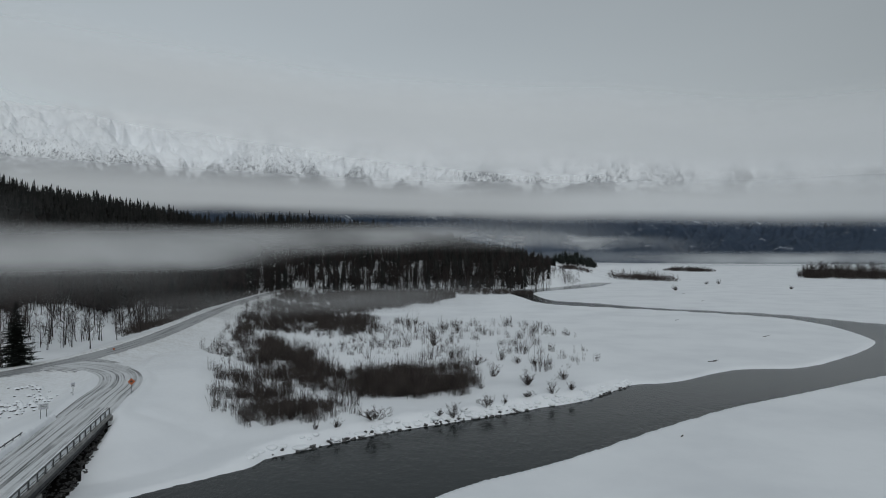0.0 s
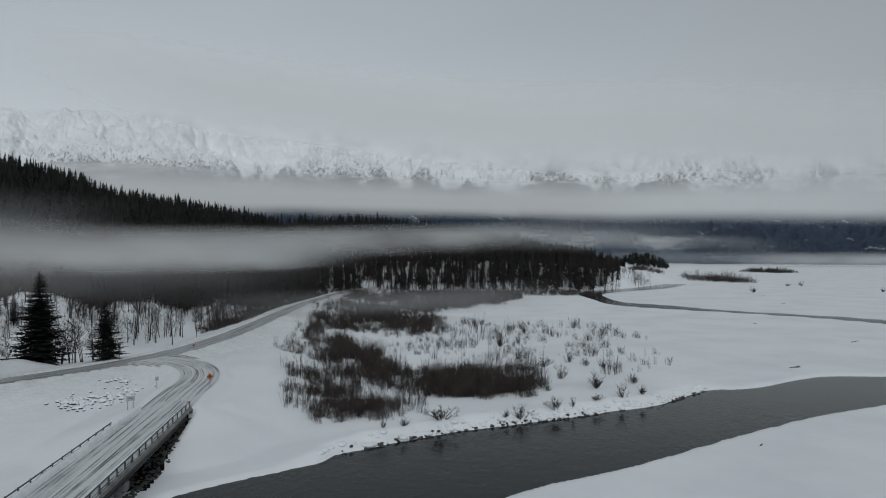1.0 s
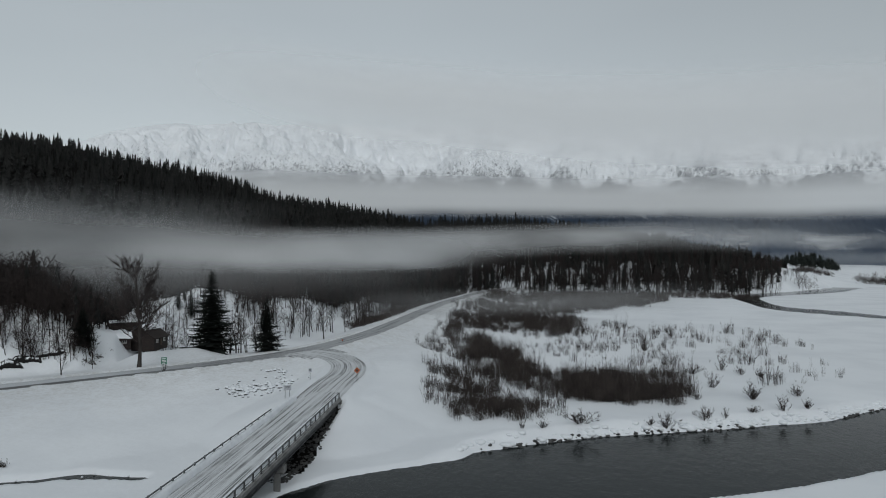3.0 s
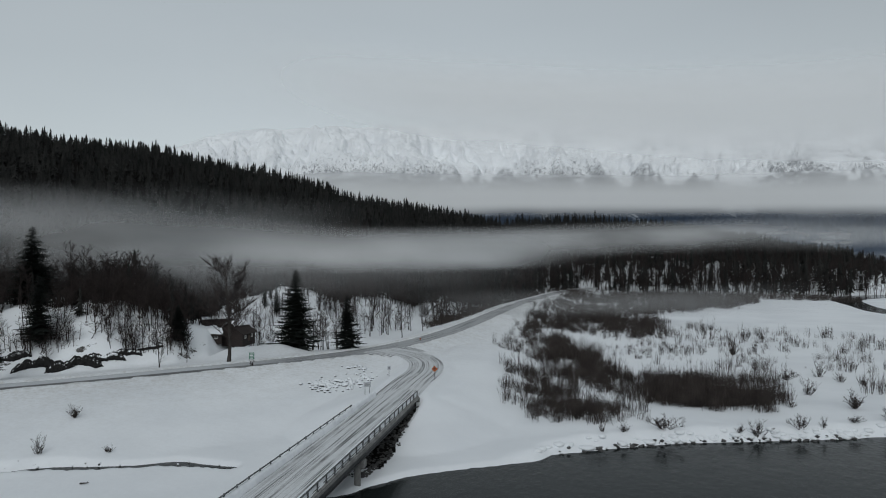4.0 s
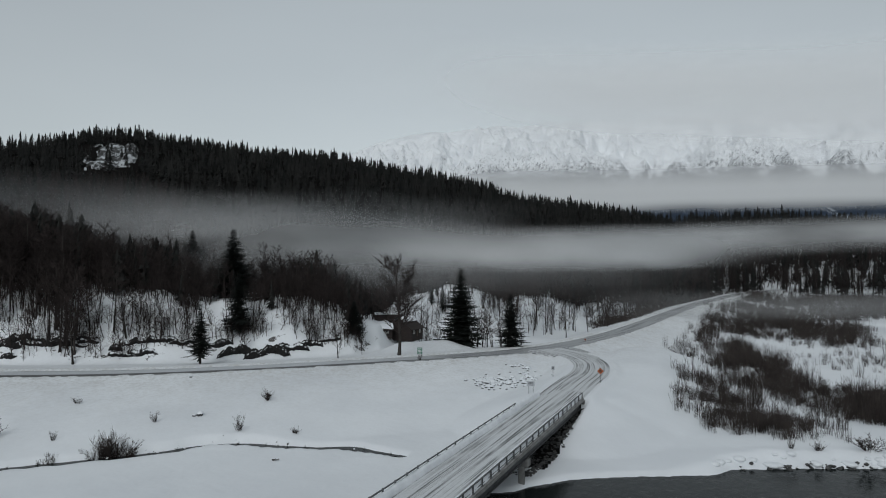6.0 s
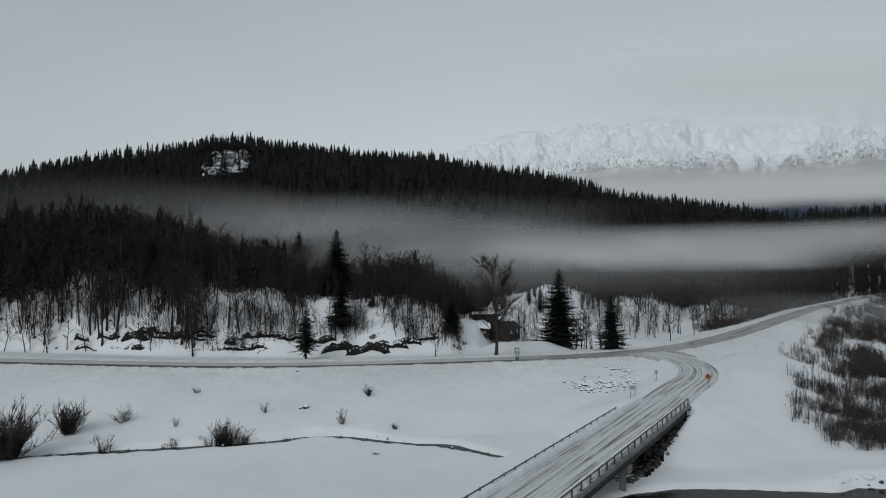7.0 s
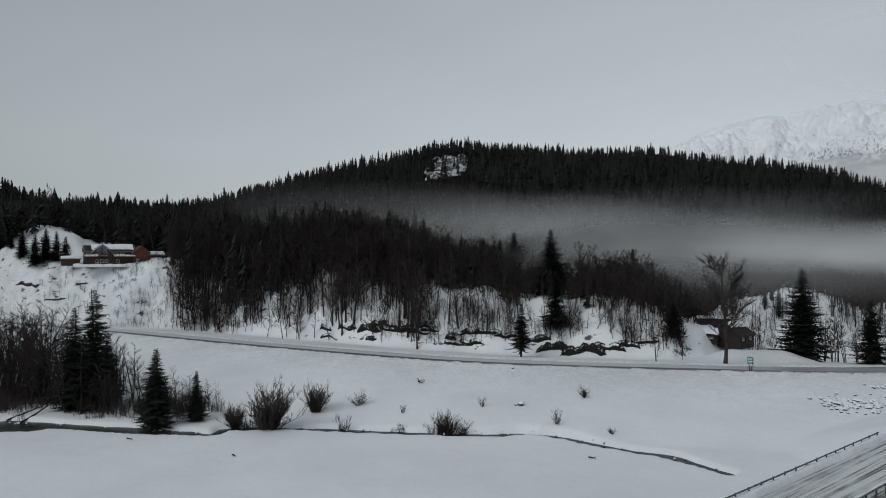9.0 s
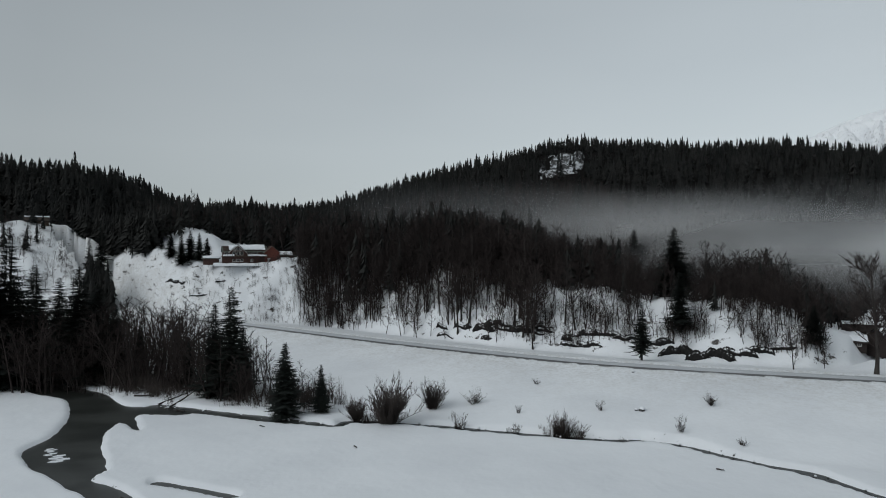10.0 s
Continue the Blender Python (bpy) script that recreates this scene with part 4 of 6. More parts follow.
def scatter_polar(count, az_nodes, near_nodes, far_nodes, seed, clear=7.5):
    """Random plan places between two distances that vary with azimuth, off the roads."""
    rng = np.random.RandomState(seed)
    az = rng.uniform(az_nodes[0], az_nodes[-1], count)
    a, b = np.interp(az, az_nodes, near_nodes), np.interp(az, az_nodes, far_nodes)
    r = np.sqrt(rng.uniform(0, 1, count) * (b * b - a * a) + a * a)
    x, y = -np.sin(np.radians(az)) * r, np.cos(np.radians(az)) * r
    ok = line_distance(x, y, HWY) > clear
    return x[ok], y[ok], az[ok], r[ok], rng


# stems of willow clumps
def clump_kind(seed, stems, spread):
    """A stand of upright willow stems with fine rising twigs, one metre high."""
    rng = random.Random(seed)
    s = Shape()
    for _ in range(stems):
        az, k = rng.uniform(0, 6.283), rng.random() ** 0.7
        base = Vector((math.cos(az) * 0.26 * k, math.sin(az) * 0.26 * k, -0.05))
        tall = rng.uniform(0.35, 1.0) * (1.05 - 0.2 * k)
        lean = rng.uniform(0.0, spread)
        tip = base + Vector((math.cos(az + rng.uniform(-1, 1)) * lean * tall, math.sin(az + rng.uniform(-1, 1)) * lean * tall, tall))
        s.cone(base, tip, 0.0062)
        for _ in range(5):
            p = base.lerp(tip, rng.uniform(0.2, 0.85))
            q = p + Vector((rng.uniform(-0.11, 0.11), rng.uniform(-0.11, 0.11), rng.uniform(0.1, 0.26)))
            w = (q - p).orthogonal().normalized() * 0.0048
            s.tri(p - w, p + w, q)
    return s.arrays()


CLUMPS = [clump_kind(500 + i, 7 + 2 * i, 0.08 + 0.04 * i) for i in range(7)]


# ---- far woods ----
CONIFERS = [simple_conifer(i) for i in range(9)]
BARES = [simple_bare(20 + i) for i in range(6)]
CROWNED = [simple_bare(30 + i, 1.7, 0.30) for i in range(6)]


def crest_of(az, col):
    return np.interp(az, RISES[:, 0], RISES[:, col])


# wooded hill: spruce up to and over the ridge
nodes = np.array([-7, 0, 8, 20, 33, 45, 60, 80, 92, 98, 104, 113, 118])
x, y, az, r, rng = scatter_polar(10500, nodes, crest_of(nodes, 2) + np.array([60, 60, 60, 40, 60, 130, 130, 160, 160, 80, 60, 40, 40]), crest_of(nodes, 4) + 40, 301)
keep = (np.abs(az - 67.3) > 2.1) | (np.abs(r - 850) > 240) | (rng.rand(len(az)) < 0.16)
keep &= (np.abs(az - 64.0) > 1.5) | (np.abs(r - 960) > 110) | (rng.rand(len(az)) < 0.45)
x, y, r = x[keep], y[keep], r[keep]
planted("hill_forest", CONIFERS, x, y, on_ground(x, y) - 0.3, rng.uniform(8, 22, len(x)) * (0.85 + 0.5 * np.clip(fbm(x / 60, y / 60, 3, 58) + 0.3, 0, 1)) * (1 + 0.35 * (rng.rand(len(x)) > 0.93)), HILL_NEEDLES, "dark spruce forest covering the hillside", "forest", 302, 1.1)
# leafless trees between the spruces on the hill's lower slope
x, y, az, r, rng = scatter_polar(1500, [62, 70, 78, 86, 94, 104], [330, 360, 380, 420, 400, 390], [560, 640, 700, 640, 560, 520], 380, 9)
planted("hill_bare_trees", BARES, x, y, on_ground(x, y) - 0.3, rng.uniform(10, 21, len(x)), TWIGS, "brown leafless trees mixed into the hill forest", "forest", 381, 1.25, tilt=0.05)

# valley wood along the plain's edge
nodes, front = [-9.6, -6, 0, 7, 17, 26, 35], [690, 615, 602, 605, 520, 455, 400]
x, y, az, r, rng = scatter_polar(3600, nodes, front, [v + 200 for v in front], 303, 9)
z = on_ground(x, y) - 0.3
tall = rng.uniform(13, 27, len(x)) * np.interp(az, [-9.6, -7, 36], [0.75, 1, 1])
con = rng.rand(len(x)) < np.interp(r - np.interp(az, nodes, front), [0, 40, 190], [0.06, 0.16, 0.5])
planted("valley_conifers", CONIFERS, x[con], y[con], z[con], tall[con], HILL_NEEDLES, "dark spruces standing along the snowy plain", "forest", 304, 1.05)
planted("valley_trees", BARES, x[~con], y[~con], z[~con], tall[~con], TWIGS, "tall leafless cottonwoods along the snowy plain", "forest", 305, 1.1, tilt=0.07)

# bluff wood behind the road cut
nodes = [44.5, 48, 55, 62, 68, 75, 85, 91, 96, 103]
x, y, az, r, rng = scatter_polar(2700, nodes, [k - 7 for k in crest_of(nodes, 2)[:7]] + [345, 372, 380], [k + 58 for k in crest_of(nodes, 2)[:3]] + [k + 80 for k in crest_of(nodes, 2)[3:5]] + [k + 150 for k in crest_of(nodes, 2)[5:7]] + [520, 520, 520], 306, 9)
z = on_ground(x, y) - 0.3
tall = rng.uniform(0.7, 1.05, len(x)) * np.interp(az, [44, 48, 55, 62, 67, 72, 80, 90, 97, 103], [11, 14, 16, 16, 18, 21, 25, 27, 25, 22]) * np.clip(0.95 + 0.9 * fbm(x / 22, y / 22, 3, 57), 0.5, 1.25)
keep = (rng.rand(len(x)) < np.interp(az, [44, 63, 67, 73], [0.62, 0.66, 0.75, 0.9])) & ((az < 90.8) | (r > 352))
x, y, z, az, r, tall = x[keep], y[keep], z[keep], az[keep], r[keep], tall[keep]
con = rng.rand(len(x)) < np.interp(az, [44, 60, 68, 80, 90, 96], [0.06, 0.10, 0.2, 0.38, 0.45, 0.6])
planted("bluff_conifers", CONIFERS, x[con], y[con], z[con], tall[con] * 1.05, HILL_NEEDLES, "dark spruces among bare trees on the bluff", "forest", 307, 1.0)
planted("bluff_trees", CROWNED, x[~con], y[~con], z[~con], tall[~con], TWIGS, "dense leafless wood on the snowy bluff", "forest", 308, 1.2, tilt=0.07)

# saplings on the road-cut slope, the valley slopes and below the house
x, y, az, r, rng = scatter_polar(1500, [49, 60, 66, 72, 80, 89.5], [206, 206, 209, 219, 240, 284], [230, 236, 243, 256, 285, 325], 340, 10)
keep = fbm(x / 8, y / 8, 3, 47) + np.interp(az, [66, 72], [0.07, 0.03]) > rng.uniform(-0.08, 0.14, len(x))
x, y, az = x[keep], y[keep], az[keep]
planted("slope_saplings", BARES, x, y, on_ground(x, y) - 0.2, rng.uniform(3, 11, len(x)) * np.interp(az, [49, 64, 70, 90], [0.95, 1.0, 1.15, 1.2]), TWIGS, "thin bare saplings crowding the snowy road-cut slope", "saplings", 341, 1.15, tilt=0.07)
x, y, az, r, rng = scatter_polar(2200, [67, 72, 80, 90, 94], [220, 228, 250, 288, 302], [254, 268, 296, 336, 342], 350, 10)
keep = rng.rand(len(x)) < np.interp(az, [67, 71, 74, 90, 94], [0.3, 0.6, 1.0, 1.0, 0.5]) * np.interp((r - np.interp(az, [67, 72, 80, 90, 94], [220, 228, 250, 288, 302])) / 40, [0, 0.3], [0.35, 1.0])
keep &= az < 90.8
x, y, az, r = x[keep], y[keep], az[keep], r[keep]
planted("slope_trees", CROWNED, x, y, on_ground(x, y) - 0.2, rng.uniform(9, 21, len(x)), TWIGS, "dense young bare trees on the snowy bluff slope", "saplings", 351, 1.0, tilt=0.07)
x, y, az, r, rng = scatter_polar(170, [69, 74, 80, 86, 93], [240, 246, 262, 280, 306], [262, 280, 305, 330, 350], 382, 10)
keep = (fbm(x / 14, y / 14, 2, 59) > rng.uniform(-0.12, 0.06, len(x))) & (az < 90.5)
x, y = x[keep], y[keep]
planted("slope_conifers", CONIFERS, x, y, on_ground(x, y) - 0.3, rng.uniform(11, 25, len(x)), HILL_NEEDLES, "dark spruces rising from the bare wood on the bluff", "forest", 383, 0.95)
x, y, az, r, rng = scatter_polar(1200, [71, 80, 86, 92, 95], [224, 248, 270, 290, 300], [262, 288, 312, 330, 338], 384, 10)
planted("slope_undergrowth", BARES, x, y, on_ground(x, y) - 0.2, rng.uniform(3, 9, len(x)) * np.interp(az, [90, 91.5], [1, 0.5]), TWIGS, "dark bare undergrowth between the trees on the bluff", "saplings", 385, 1.5, tilt=0.12)
x, y, az, r, rng = scatter_polar(1900, [47, 56, 62, 68, 74], [200, 202, 205, 209, 220], [222, 228, 234, 246, 256], 386, 10)
keep = fbm(x / 6, y / 6, 3, 60) > rng.uniform(-0.12, 0.14, len(x))
x, y = x[keep], y[keep]
planted("road_cut_undergrowth", BARES, x, y, on_ground(x, y) - 0.2, rng.uniform(2, 7.5, len(x)), TWIGS, "dark bare undergrowth on the snowy road cut", "saplings", 387, 1.5, tilt=0.14)
x, y, az, r, rng = scatter_polar(680, [87, 92, 97, 103, 115], [137, 140, 152, 172, 190], [150, 164, 192, 222, 250], 352, 9)
keep = rng.rand(len(x)) < np.interp(az, [87, 93, 96.5], [0.12, 0.25, 1.0])
x, y, az = x[keep], y[keep], az[keep]
planted("bank_saplings", BARES, x, y, on_ground(x, y) - 0.2, rng.uniform(4, 17, len(x)) * np.interp(az, [87, 92, 97, 101, 115], [0.45, 0.7, 1, 1.3, 1.35]), TWIGS, "tangled bare saplings on the snowy river bank", "saplings", 353, 1.15, tilt=0.16)
x, y, az, r, rng = scatter_polar(2600, [21, 30, 36, 44], [370, 275, 240, 222], [480, 380, 330, 320], 342, 11)
keep = fbm(x / 11, y / 11, 3, 49) > rng.uniform(-0.10, 0.13, len(x))
x, y = x[keep], y[keep]
planted("valley_saplings", BARES, x, y, on_ground(x, y) - 0.2, rng.uniform(4, 14, len(x)) * np.interp(np.hypot(x, y), [220, 300, 480], [0.7, 1.0, 1.2]), TWIGS, "thin bare saplings on the snowy valley slope", "saplings", 343, 1.1, tilt=0.07)
x, y, az, r, rng = scatter_polar(1100, [89, 94, 100, 106, 114], [282, 290, 302, 312, 325], [318, 322, 330, 420, 445], 344, 9)
keep = fbm(x / 10, y / 10, 3, 63) > rng.uniform(0.0, 0.14, len(x))
x, y = x[keep], y[keep]
planted("bluff_brush", BARES, x, y, on_ground(x, y) - 0.2, rng.uniform(0.6, 1.1, len(x)) * (2.0 + 6.5 * np.clip(fbm(x / 10, y / 10, 3, 63), 0, 0.5)), WILLOW, "low bare brush dotting the snowy slope below the house", "brush", 345, 1.7)
x, y, az, r, rng = scatter_polar(420, [102.3, 104, 105.5, 107.2], [362, 352, 352, 356], [440, 430, 425, 410], 346, 9)
x2, y2, *_ = scatter_polar(170, [104.8, 106, 107.8], [372, 364, 400], [436, 440, 452], 390, 9)
x3, y3, *_ = scatter_polar(80, [104.4, 105.6, 107.2], [346, 340, 344], [374, 370, 380], 391, 9)
x, y = np.concatenate([x, x2, x3]), np.concatenate([y, y2, y3])
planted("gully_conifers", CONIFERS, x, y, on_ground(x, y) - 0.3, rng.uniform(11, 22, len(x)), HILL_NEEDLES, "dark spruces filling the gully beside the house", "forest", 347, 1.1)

x, y, az, r, rng = scatter_polar(150, [19, 27, 34], [430, 390, 350], [520, 470, 430], 348, 11)
planted("valley_spruces", CONIFERS, x, y, on_ground(x, y) - 0.3, rng.uniform(8, 19, len(x)), HILL_NEEDLES, "dark spruces scattered over the snowy valley slope", "forest", 349, 1.1)

x, y, az, r, rng = scatter_polar(900, [103.5, 108, 116], [345, 345, 350], [430, 456, 465], 354, 9)
keep = fbm(x / 12, y / 12, 3, 65) > rng.uniform(-0.04, 0.14, len(x))
x, y = x[keep], y[keep]
planted("left_slope_saplings", BARES, x, y, on_ground(x, y) - 0.2, rng.uniform(3, 10, len(x)), TWIGS, "bare saplings scattered over the high snowy slope", "saplings", 355, 1.2, tilt=0.06)
x, y, az, r, rng = scatter_polar(1800, [103, 108, 116], [335, 338, 340], [440, 455, 460], 367, 9)
keep = fbm(x / 9, y / 9, 3, 68) > rng.uniform(-0.06, 0.16, len(x))
x, y = x[keep], y[keep]
planted("high_slope_brush", CLUMPS, x, y, on_ground(x, y) - 0.2, rng.uniform(1.0, 4.2, len(x)), WILLOW, "brown brush breaking through the high snowy slope", "brush", 368, 1.3)
x, y, az, r, rng = scatter_polar(46, [106.5, 116], [395, 400], [470, 480], 356, 9)
planted("high_slope_spruces", CONIFERS, x, y, on_ground(x, y) - 0.3, rng.uniform(5, 15, len(x)), HILL_NEEDLES, "dark spruces scattered over the high snowy slope", "forest", 357, 1.1)

# the wood comes down to the snowy hummocks behind the highway
nodes = [17, 20, 25, 28, 31, 34, 38, 41, 45]
x, y, az, r, rng = scatter_polar(1350, nodes, [470, 425, 385, 352, 334, 320, 318, 322, 312], [560, 540, 480, 440, 400, 380, 380, 380, 370], 358, 11)
z = on_ground(x, y) - 0.3
tall = rng.uniform(7, 19, len(x)) * np.interp(az, [17, 28, 36, 45], [1.25, 1.1, 0.9, 0.8])
con = rng.rand(len(x)) < 0.42
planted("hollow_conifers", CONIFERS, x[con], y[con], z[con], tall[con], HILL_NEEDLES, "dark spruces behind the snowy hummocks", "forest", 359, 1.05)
planted("hollow_trees", CROWNED, x[~con], y[~con], z[~con], tall[~con], TWIGS, "dark leafless wood behind the snowy hummocks", "forest", 366, 1.1, tilt=0.07)

# tree islands out on the plain
for k, (a0, a1, r0, r1, count, lo, hi) in enumerate(((-20.5, -14.3, 860, 960, 150, 5, 15), (-23.2, -19.2, 1450, 1560, 120, 7, 14), (-41, -29.0, 1080, 1250, 420, 14, 27),
                                                     (-13.6, -9.6, 1130, 1290, 110, 13, 24), (-12.2, -9.6, 740, 860, 60, 6, 14))):
    x, y, az, r, rng = scatter_polar(count, [a0, a1], [r0, r0], [r1, r1], 320 + k)
    env = 1 - np.abs(2 * (az - a0) / (a1 - a0) - 1) ** 3 if k != 2 else smooth(-28.7, -30, az)
    planted("tree_island", BARES if k != 3 else CONIFERS, x, y, on_ground(x, y) - 0.2, rng.uniform(lo, hi, len(x)) * (0.35 + 0.65 * env), TWIGS if k != 3 else NEEDLES,
            "distant dark clump of trees on the snowy plain", "forest", 330 + k, 1.5)

for k, (a0, a1, r0, r1, count, lo, hi) in enumerate(((-20.2, -14.5, 870, 950, 260, 5, 13), (-23.2, -19.0, 1430, 1560, 260, 8, 15), (-41, -29.2, 1090, 1240, 420, 12, 22), (-13.2, -10.2, 900, 1010, 120, 6, 12))):
    x, y, az, r, rng = scatter_polar(count, [a0, a1], [r0, r0], [r1, r1], 360 + k)
    env = 1 - np.abs(2 * (az - a0) / (a1 - a0) - 1) ** 2 if k != 2 else smooth(-28.7, -30, az)
    planted("island_brush", CLUMPS, x, y, on_ground(x, y) - 0.2, rng.uniform(lo, hi, len(x)) * (0.3 + 0.7 * env), WILLOW, "distant dark brush on the snowy plain", "thicket", 370 + k, 1.4)

# ---- single trees ----


def tree_thing(name, shapes, trunk_mat, crown_mat, label, group):
    root = tagged(new(name), label, "tree", group)
    part("trunk", shapes[0].mesh("trunk", trunk_mat), trunk_mat, root)
    part("crown", shapes[1].mesh("crown", crown_mat, False), crown_mat, root)
    return root


SPRUCE_LABEL = "dark green spruce standing in the snow"
SPRUCES = [(tree_thing("spruce_tree", spruce(40 + i, 20, w, g, rg), BARK, NEEDLES, SPRUCE_LABEL, "roadside spruces"), 20.0)
           for i, (w, g, rg) in enumerate(((0.20, 0.0, 0.3), (0.16, 0.02, 0.4), (0.15, 0.05, 0.5), (0.22, 0.0, 0.25), (0.11, 0.12, 0.55)))]
BARE_LABEL = "leafless grey-brown tree standing in the snow"
BARE_TREES = [(tree_thing("bare_tree", bare_tree(60 + i, 16, lb, sp, lo, fk, 0.013 if fk == 1 else 0.008), BARK, TWIGS, BARE_LABEL, "bare trees on the bluff"), 16.0)
              for i, (lb, sp, lo, fk) in enumerate(((17, 0.34, 0.25, 1), (15, 0.28, 0.35, 1), (9, 0.26, 0.25, 3), (13, 0.25, 0.4, 1), (8, 0.28, 0.2, 4), (20, 0.40, 0.2, 1)))]
USED = set()


def plant(pool, index, px, py, h, turn, slim=1.0, tilt=0.0, label="", group=""):
    """Set a copy of a tree (the first use takes the tree itself) on the ground."""
    root, size = pool[index]
    s = h / size
    m = Matrix.LocRotScale((px, py, height(px, py) - 0.1), Euler((tilt, 0.5 * tilt, turn)), None)
    if root not in USED:
        ob = root
        USED.add(root)
        ob.matrix_basis = m
    else:
        ob = copy_thing(root, m)
    ob.scale = (s * slim, s * slim, s)
    tagged(ob, label, "", group)
    return ob


# azimuth, distance, elevation of the tip, kind
for i, (az, r, tip, kind) in enumerate(((38.26, 210, -1.05, 0), (33.8, 201, -3.3, 1), (47.8, 206, -3.9, 3), (60.7, 190, -3.95, 4), (57.6, 206, -1.4, 2), (58.06, 226, 2.4, 3),
                                        (71.5, 252, 2.6, 1), (64.1, 283, 1.6, 1), (61.3, 283, 2.2, 0), (55.2, 222, -2.6, 2), (69.2, 300, 2.6, 1), (74.5, 300, 2.5, 4),
                                        (53.6, 214, -4.2, 3), (94.1, 318, -1.2, 3), (98.3, 336, 1.5, 0), (98.9, 334, 1.9, 1), (99.6, 336, 2.1, 0), (100.3, 334, 1.8, 1), (101.1, 345, 1.9, 0), (101.8, 356, 1.7, 1), (102.5, 362, 1.5, 3))):
    px, py = at(az, r)
    plant(SPRUCES, kind, px, py, 34 + r * math.tan(radians(tip)) - height(px, py), i * 1.3, 1.6)
for i, (az, r, tip, kind) in enumerate(((96.3, 158, -2.55, 2), (97.7, 160, -3.95, 1), (95.4, 164, -6.0, 1), (91.9, 137, -7.5, 0), (88.8, 138, -9.5, 1), (107.7, 192, -0.8, 0), (106.4, 196, -2.2, 0),
                                        (105.2, 192, -3.9, 3), (109.0, 200, -1.6, 1), (112.3, 200, 1.35, 0), (110.6, 210, -0.6, 1), (113.6, 198, 0.4, 0), (99.7, 172, -7.0, 2), (103.4, 186, -5.6, 1))):
    px, py = at(az, r)
    plant(SPRUCES, kind, px, py, 34 + r * math.tan(radians(tip)) - height(px, py), i * 2.1, 1.45 if az > 100 else 1.35, 0.0, "dark spruce on the snowy river bank", "riverside spruces")
for i, (az, r, tip) in enumerate(((40.9, 268, -1.9), (39.9, 262, -2.3), (40.4, 275, -2.0), (107.0, 395, 1.6), (106.2, 385, 2.8), (109.6, 430, 2.9))):
    px, py = at(az, r)
    plant(SPRUCES, 4, px, py, 34 + r * math.tan(radians(tip)) - height(px, py), i * 0.9, 1.1, 0.0, "slender snow-dusted spruce on the open slope", "slope spruces")

for i, (az, r, tip) in enumerate(((55.7, 236, 1.35), (54.9, 240, 0.9), (51.2, 226, 0.6), (50.4, 228, -0.2), (52.6, 232, -0.6), (62.7, 300, 1.2), (66.0, 244, 1.5), (67.4, 248, 2.2), (68.6, 256, 2.6), (70.3, 262, 2.4), (59.4, 240, -0.2), (64.9, 250, 0.2))):
    px, py = at(az, r)
    plant(BARE_TREES, (0, 5, 0, 1)[i % 4], px, py, 34 + r * math.tan(radians(tip)) - height(px, py), i * 1.9, 1.0, 0.0, "tall leafless birch on the crest of the bluff", "crest trees")

BARE_TREES.append((tree_thing("bare_tree", bare_tree(95, 16, 46, 0.41, 0.25, 1, 0.019, 9, 10, (0.3, 1.1), 0.024, 0.25, 0.5), BARK, TWIGS, BARE_LABEL, "bare trees on the bluff"), 16.0))
BARE_TREES.append((tree_thing("bare_tree", bare_tree(97, 16, 20, 0.30, 0.36, 1, 0.018, 9, 9, (0.4, 1.2), 0.024), BARK, TWIGS, BARE_LABEL, "bare trees on the bluff"), 16.0))
for i, (az, r, h, kd) in enumerate(((36.9, 214, 14, 2), (36.2, 210, 13, 4), (35.4, 208, 12, 2), (34.7, 207, 11, 4), (37.5, 220, 12, 4), (39.2, 216, 11, 2), (40.2, 210, 9, 4), (41.0, 214, 8, 2), (32.9, 214, 7, 4), (35.9, 216, 14, 1),
                                    (30.8, 262, 13, 3), (30.2, 266, 14, 1), (29.5, 270, 13, 3), (28.9, 268, 15, 1), (28.2, 276, 13, 3), (27.4, 280, 14, 1), (26.6, 290, 12, 3), (31.5, 258, 12, 1), (29.9, 285, 15, 3), (28.6, 295, 14, 1), (47.2, 205, 9, 4), (48.6, 204, 8, 2))):
    px, py = at(az, r)
    if i > 9 and az < 32:
        px, py, h = px + 9 * math.sin(i * 7.3), py + 13 * math.sin(i * 4.1 + 1), h * (0.8 + 0.35 * math.sin(i * 2.7) ** 2)
    plant(BARE_TREES, kd, px, py, h, i * 2.3, 1.1, 0.04 * ((i % 3) - 1), "slender leafless trees in a clump beside the highway", "roadside clump")

# big tree by the cabin, and the small one beside the road
px, py = at(43.81, 182)
plant(BARE_TREES, 6, px, py, 34 + 182 * math.tan(radians(-0.6)) - height(px, py), 0.4, 1.0, 0.0, "large spreading leafless cottonwood beside the cabin")
px, py = at(49.2, 182)
plant(BARE_TREES, 0, px, py, 12.5, 1.4)

rng = random.Random(77)
count = 0
while count < 85:
    az = rng.triangular(49, 89, 78) if rng.random() < 0.7 else rng.uniform(49, 89)
    f, k = float(crest_of(az, 1)), float(crest_of(az, 2))
    r = f + (k - f) * (1.2 - 1.0 * rng.random() ** 1.5)
    px, py = at(az, r)
    hgt = rng.uniform(8, 17) if az < 67 else rng.uniform(9, 21)
    plant(BARE_TREES, rng.choice((0, 1, 2, 3, 4, 3) if az < 67 else (7, 7, 0, 3, 7, 5)), px, py, hgt, rng.uniform(0, 6.28), rng.uniform(0.8, 1.1), rng.uniform(-0.07, 0.07))
    count += 1
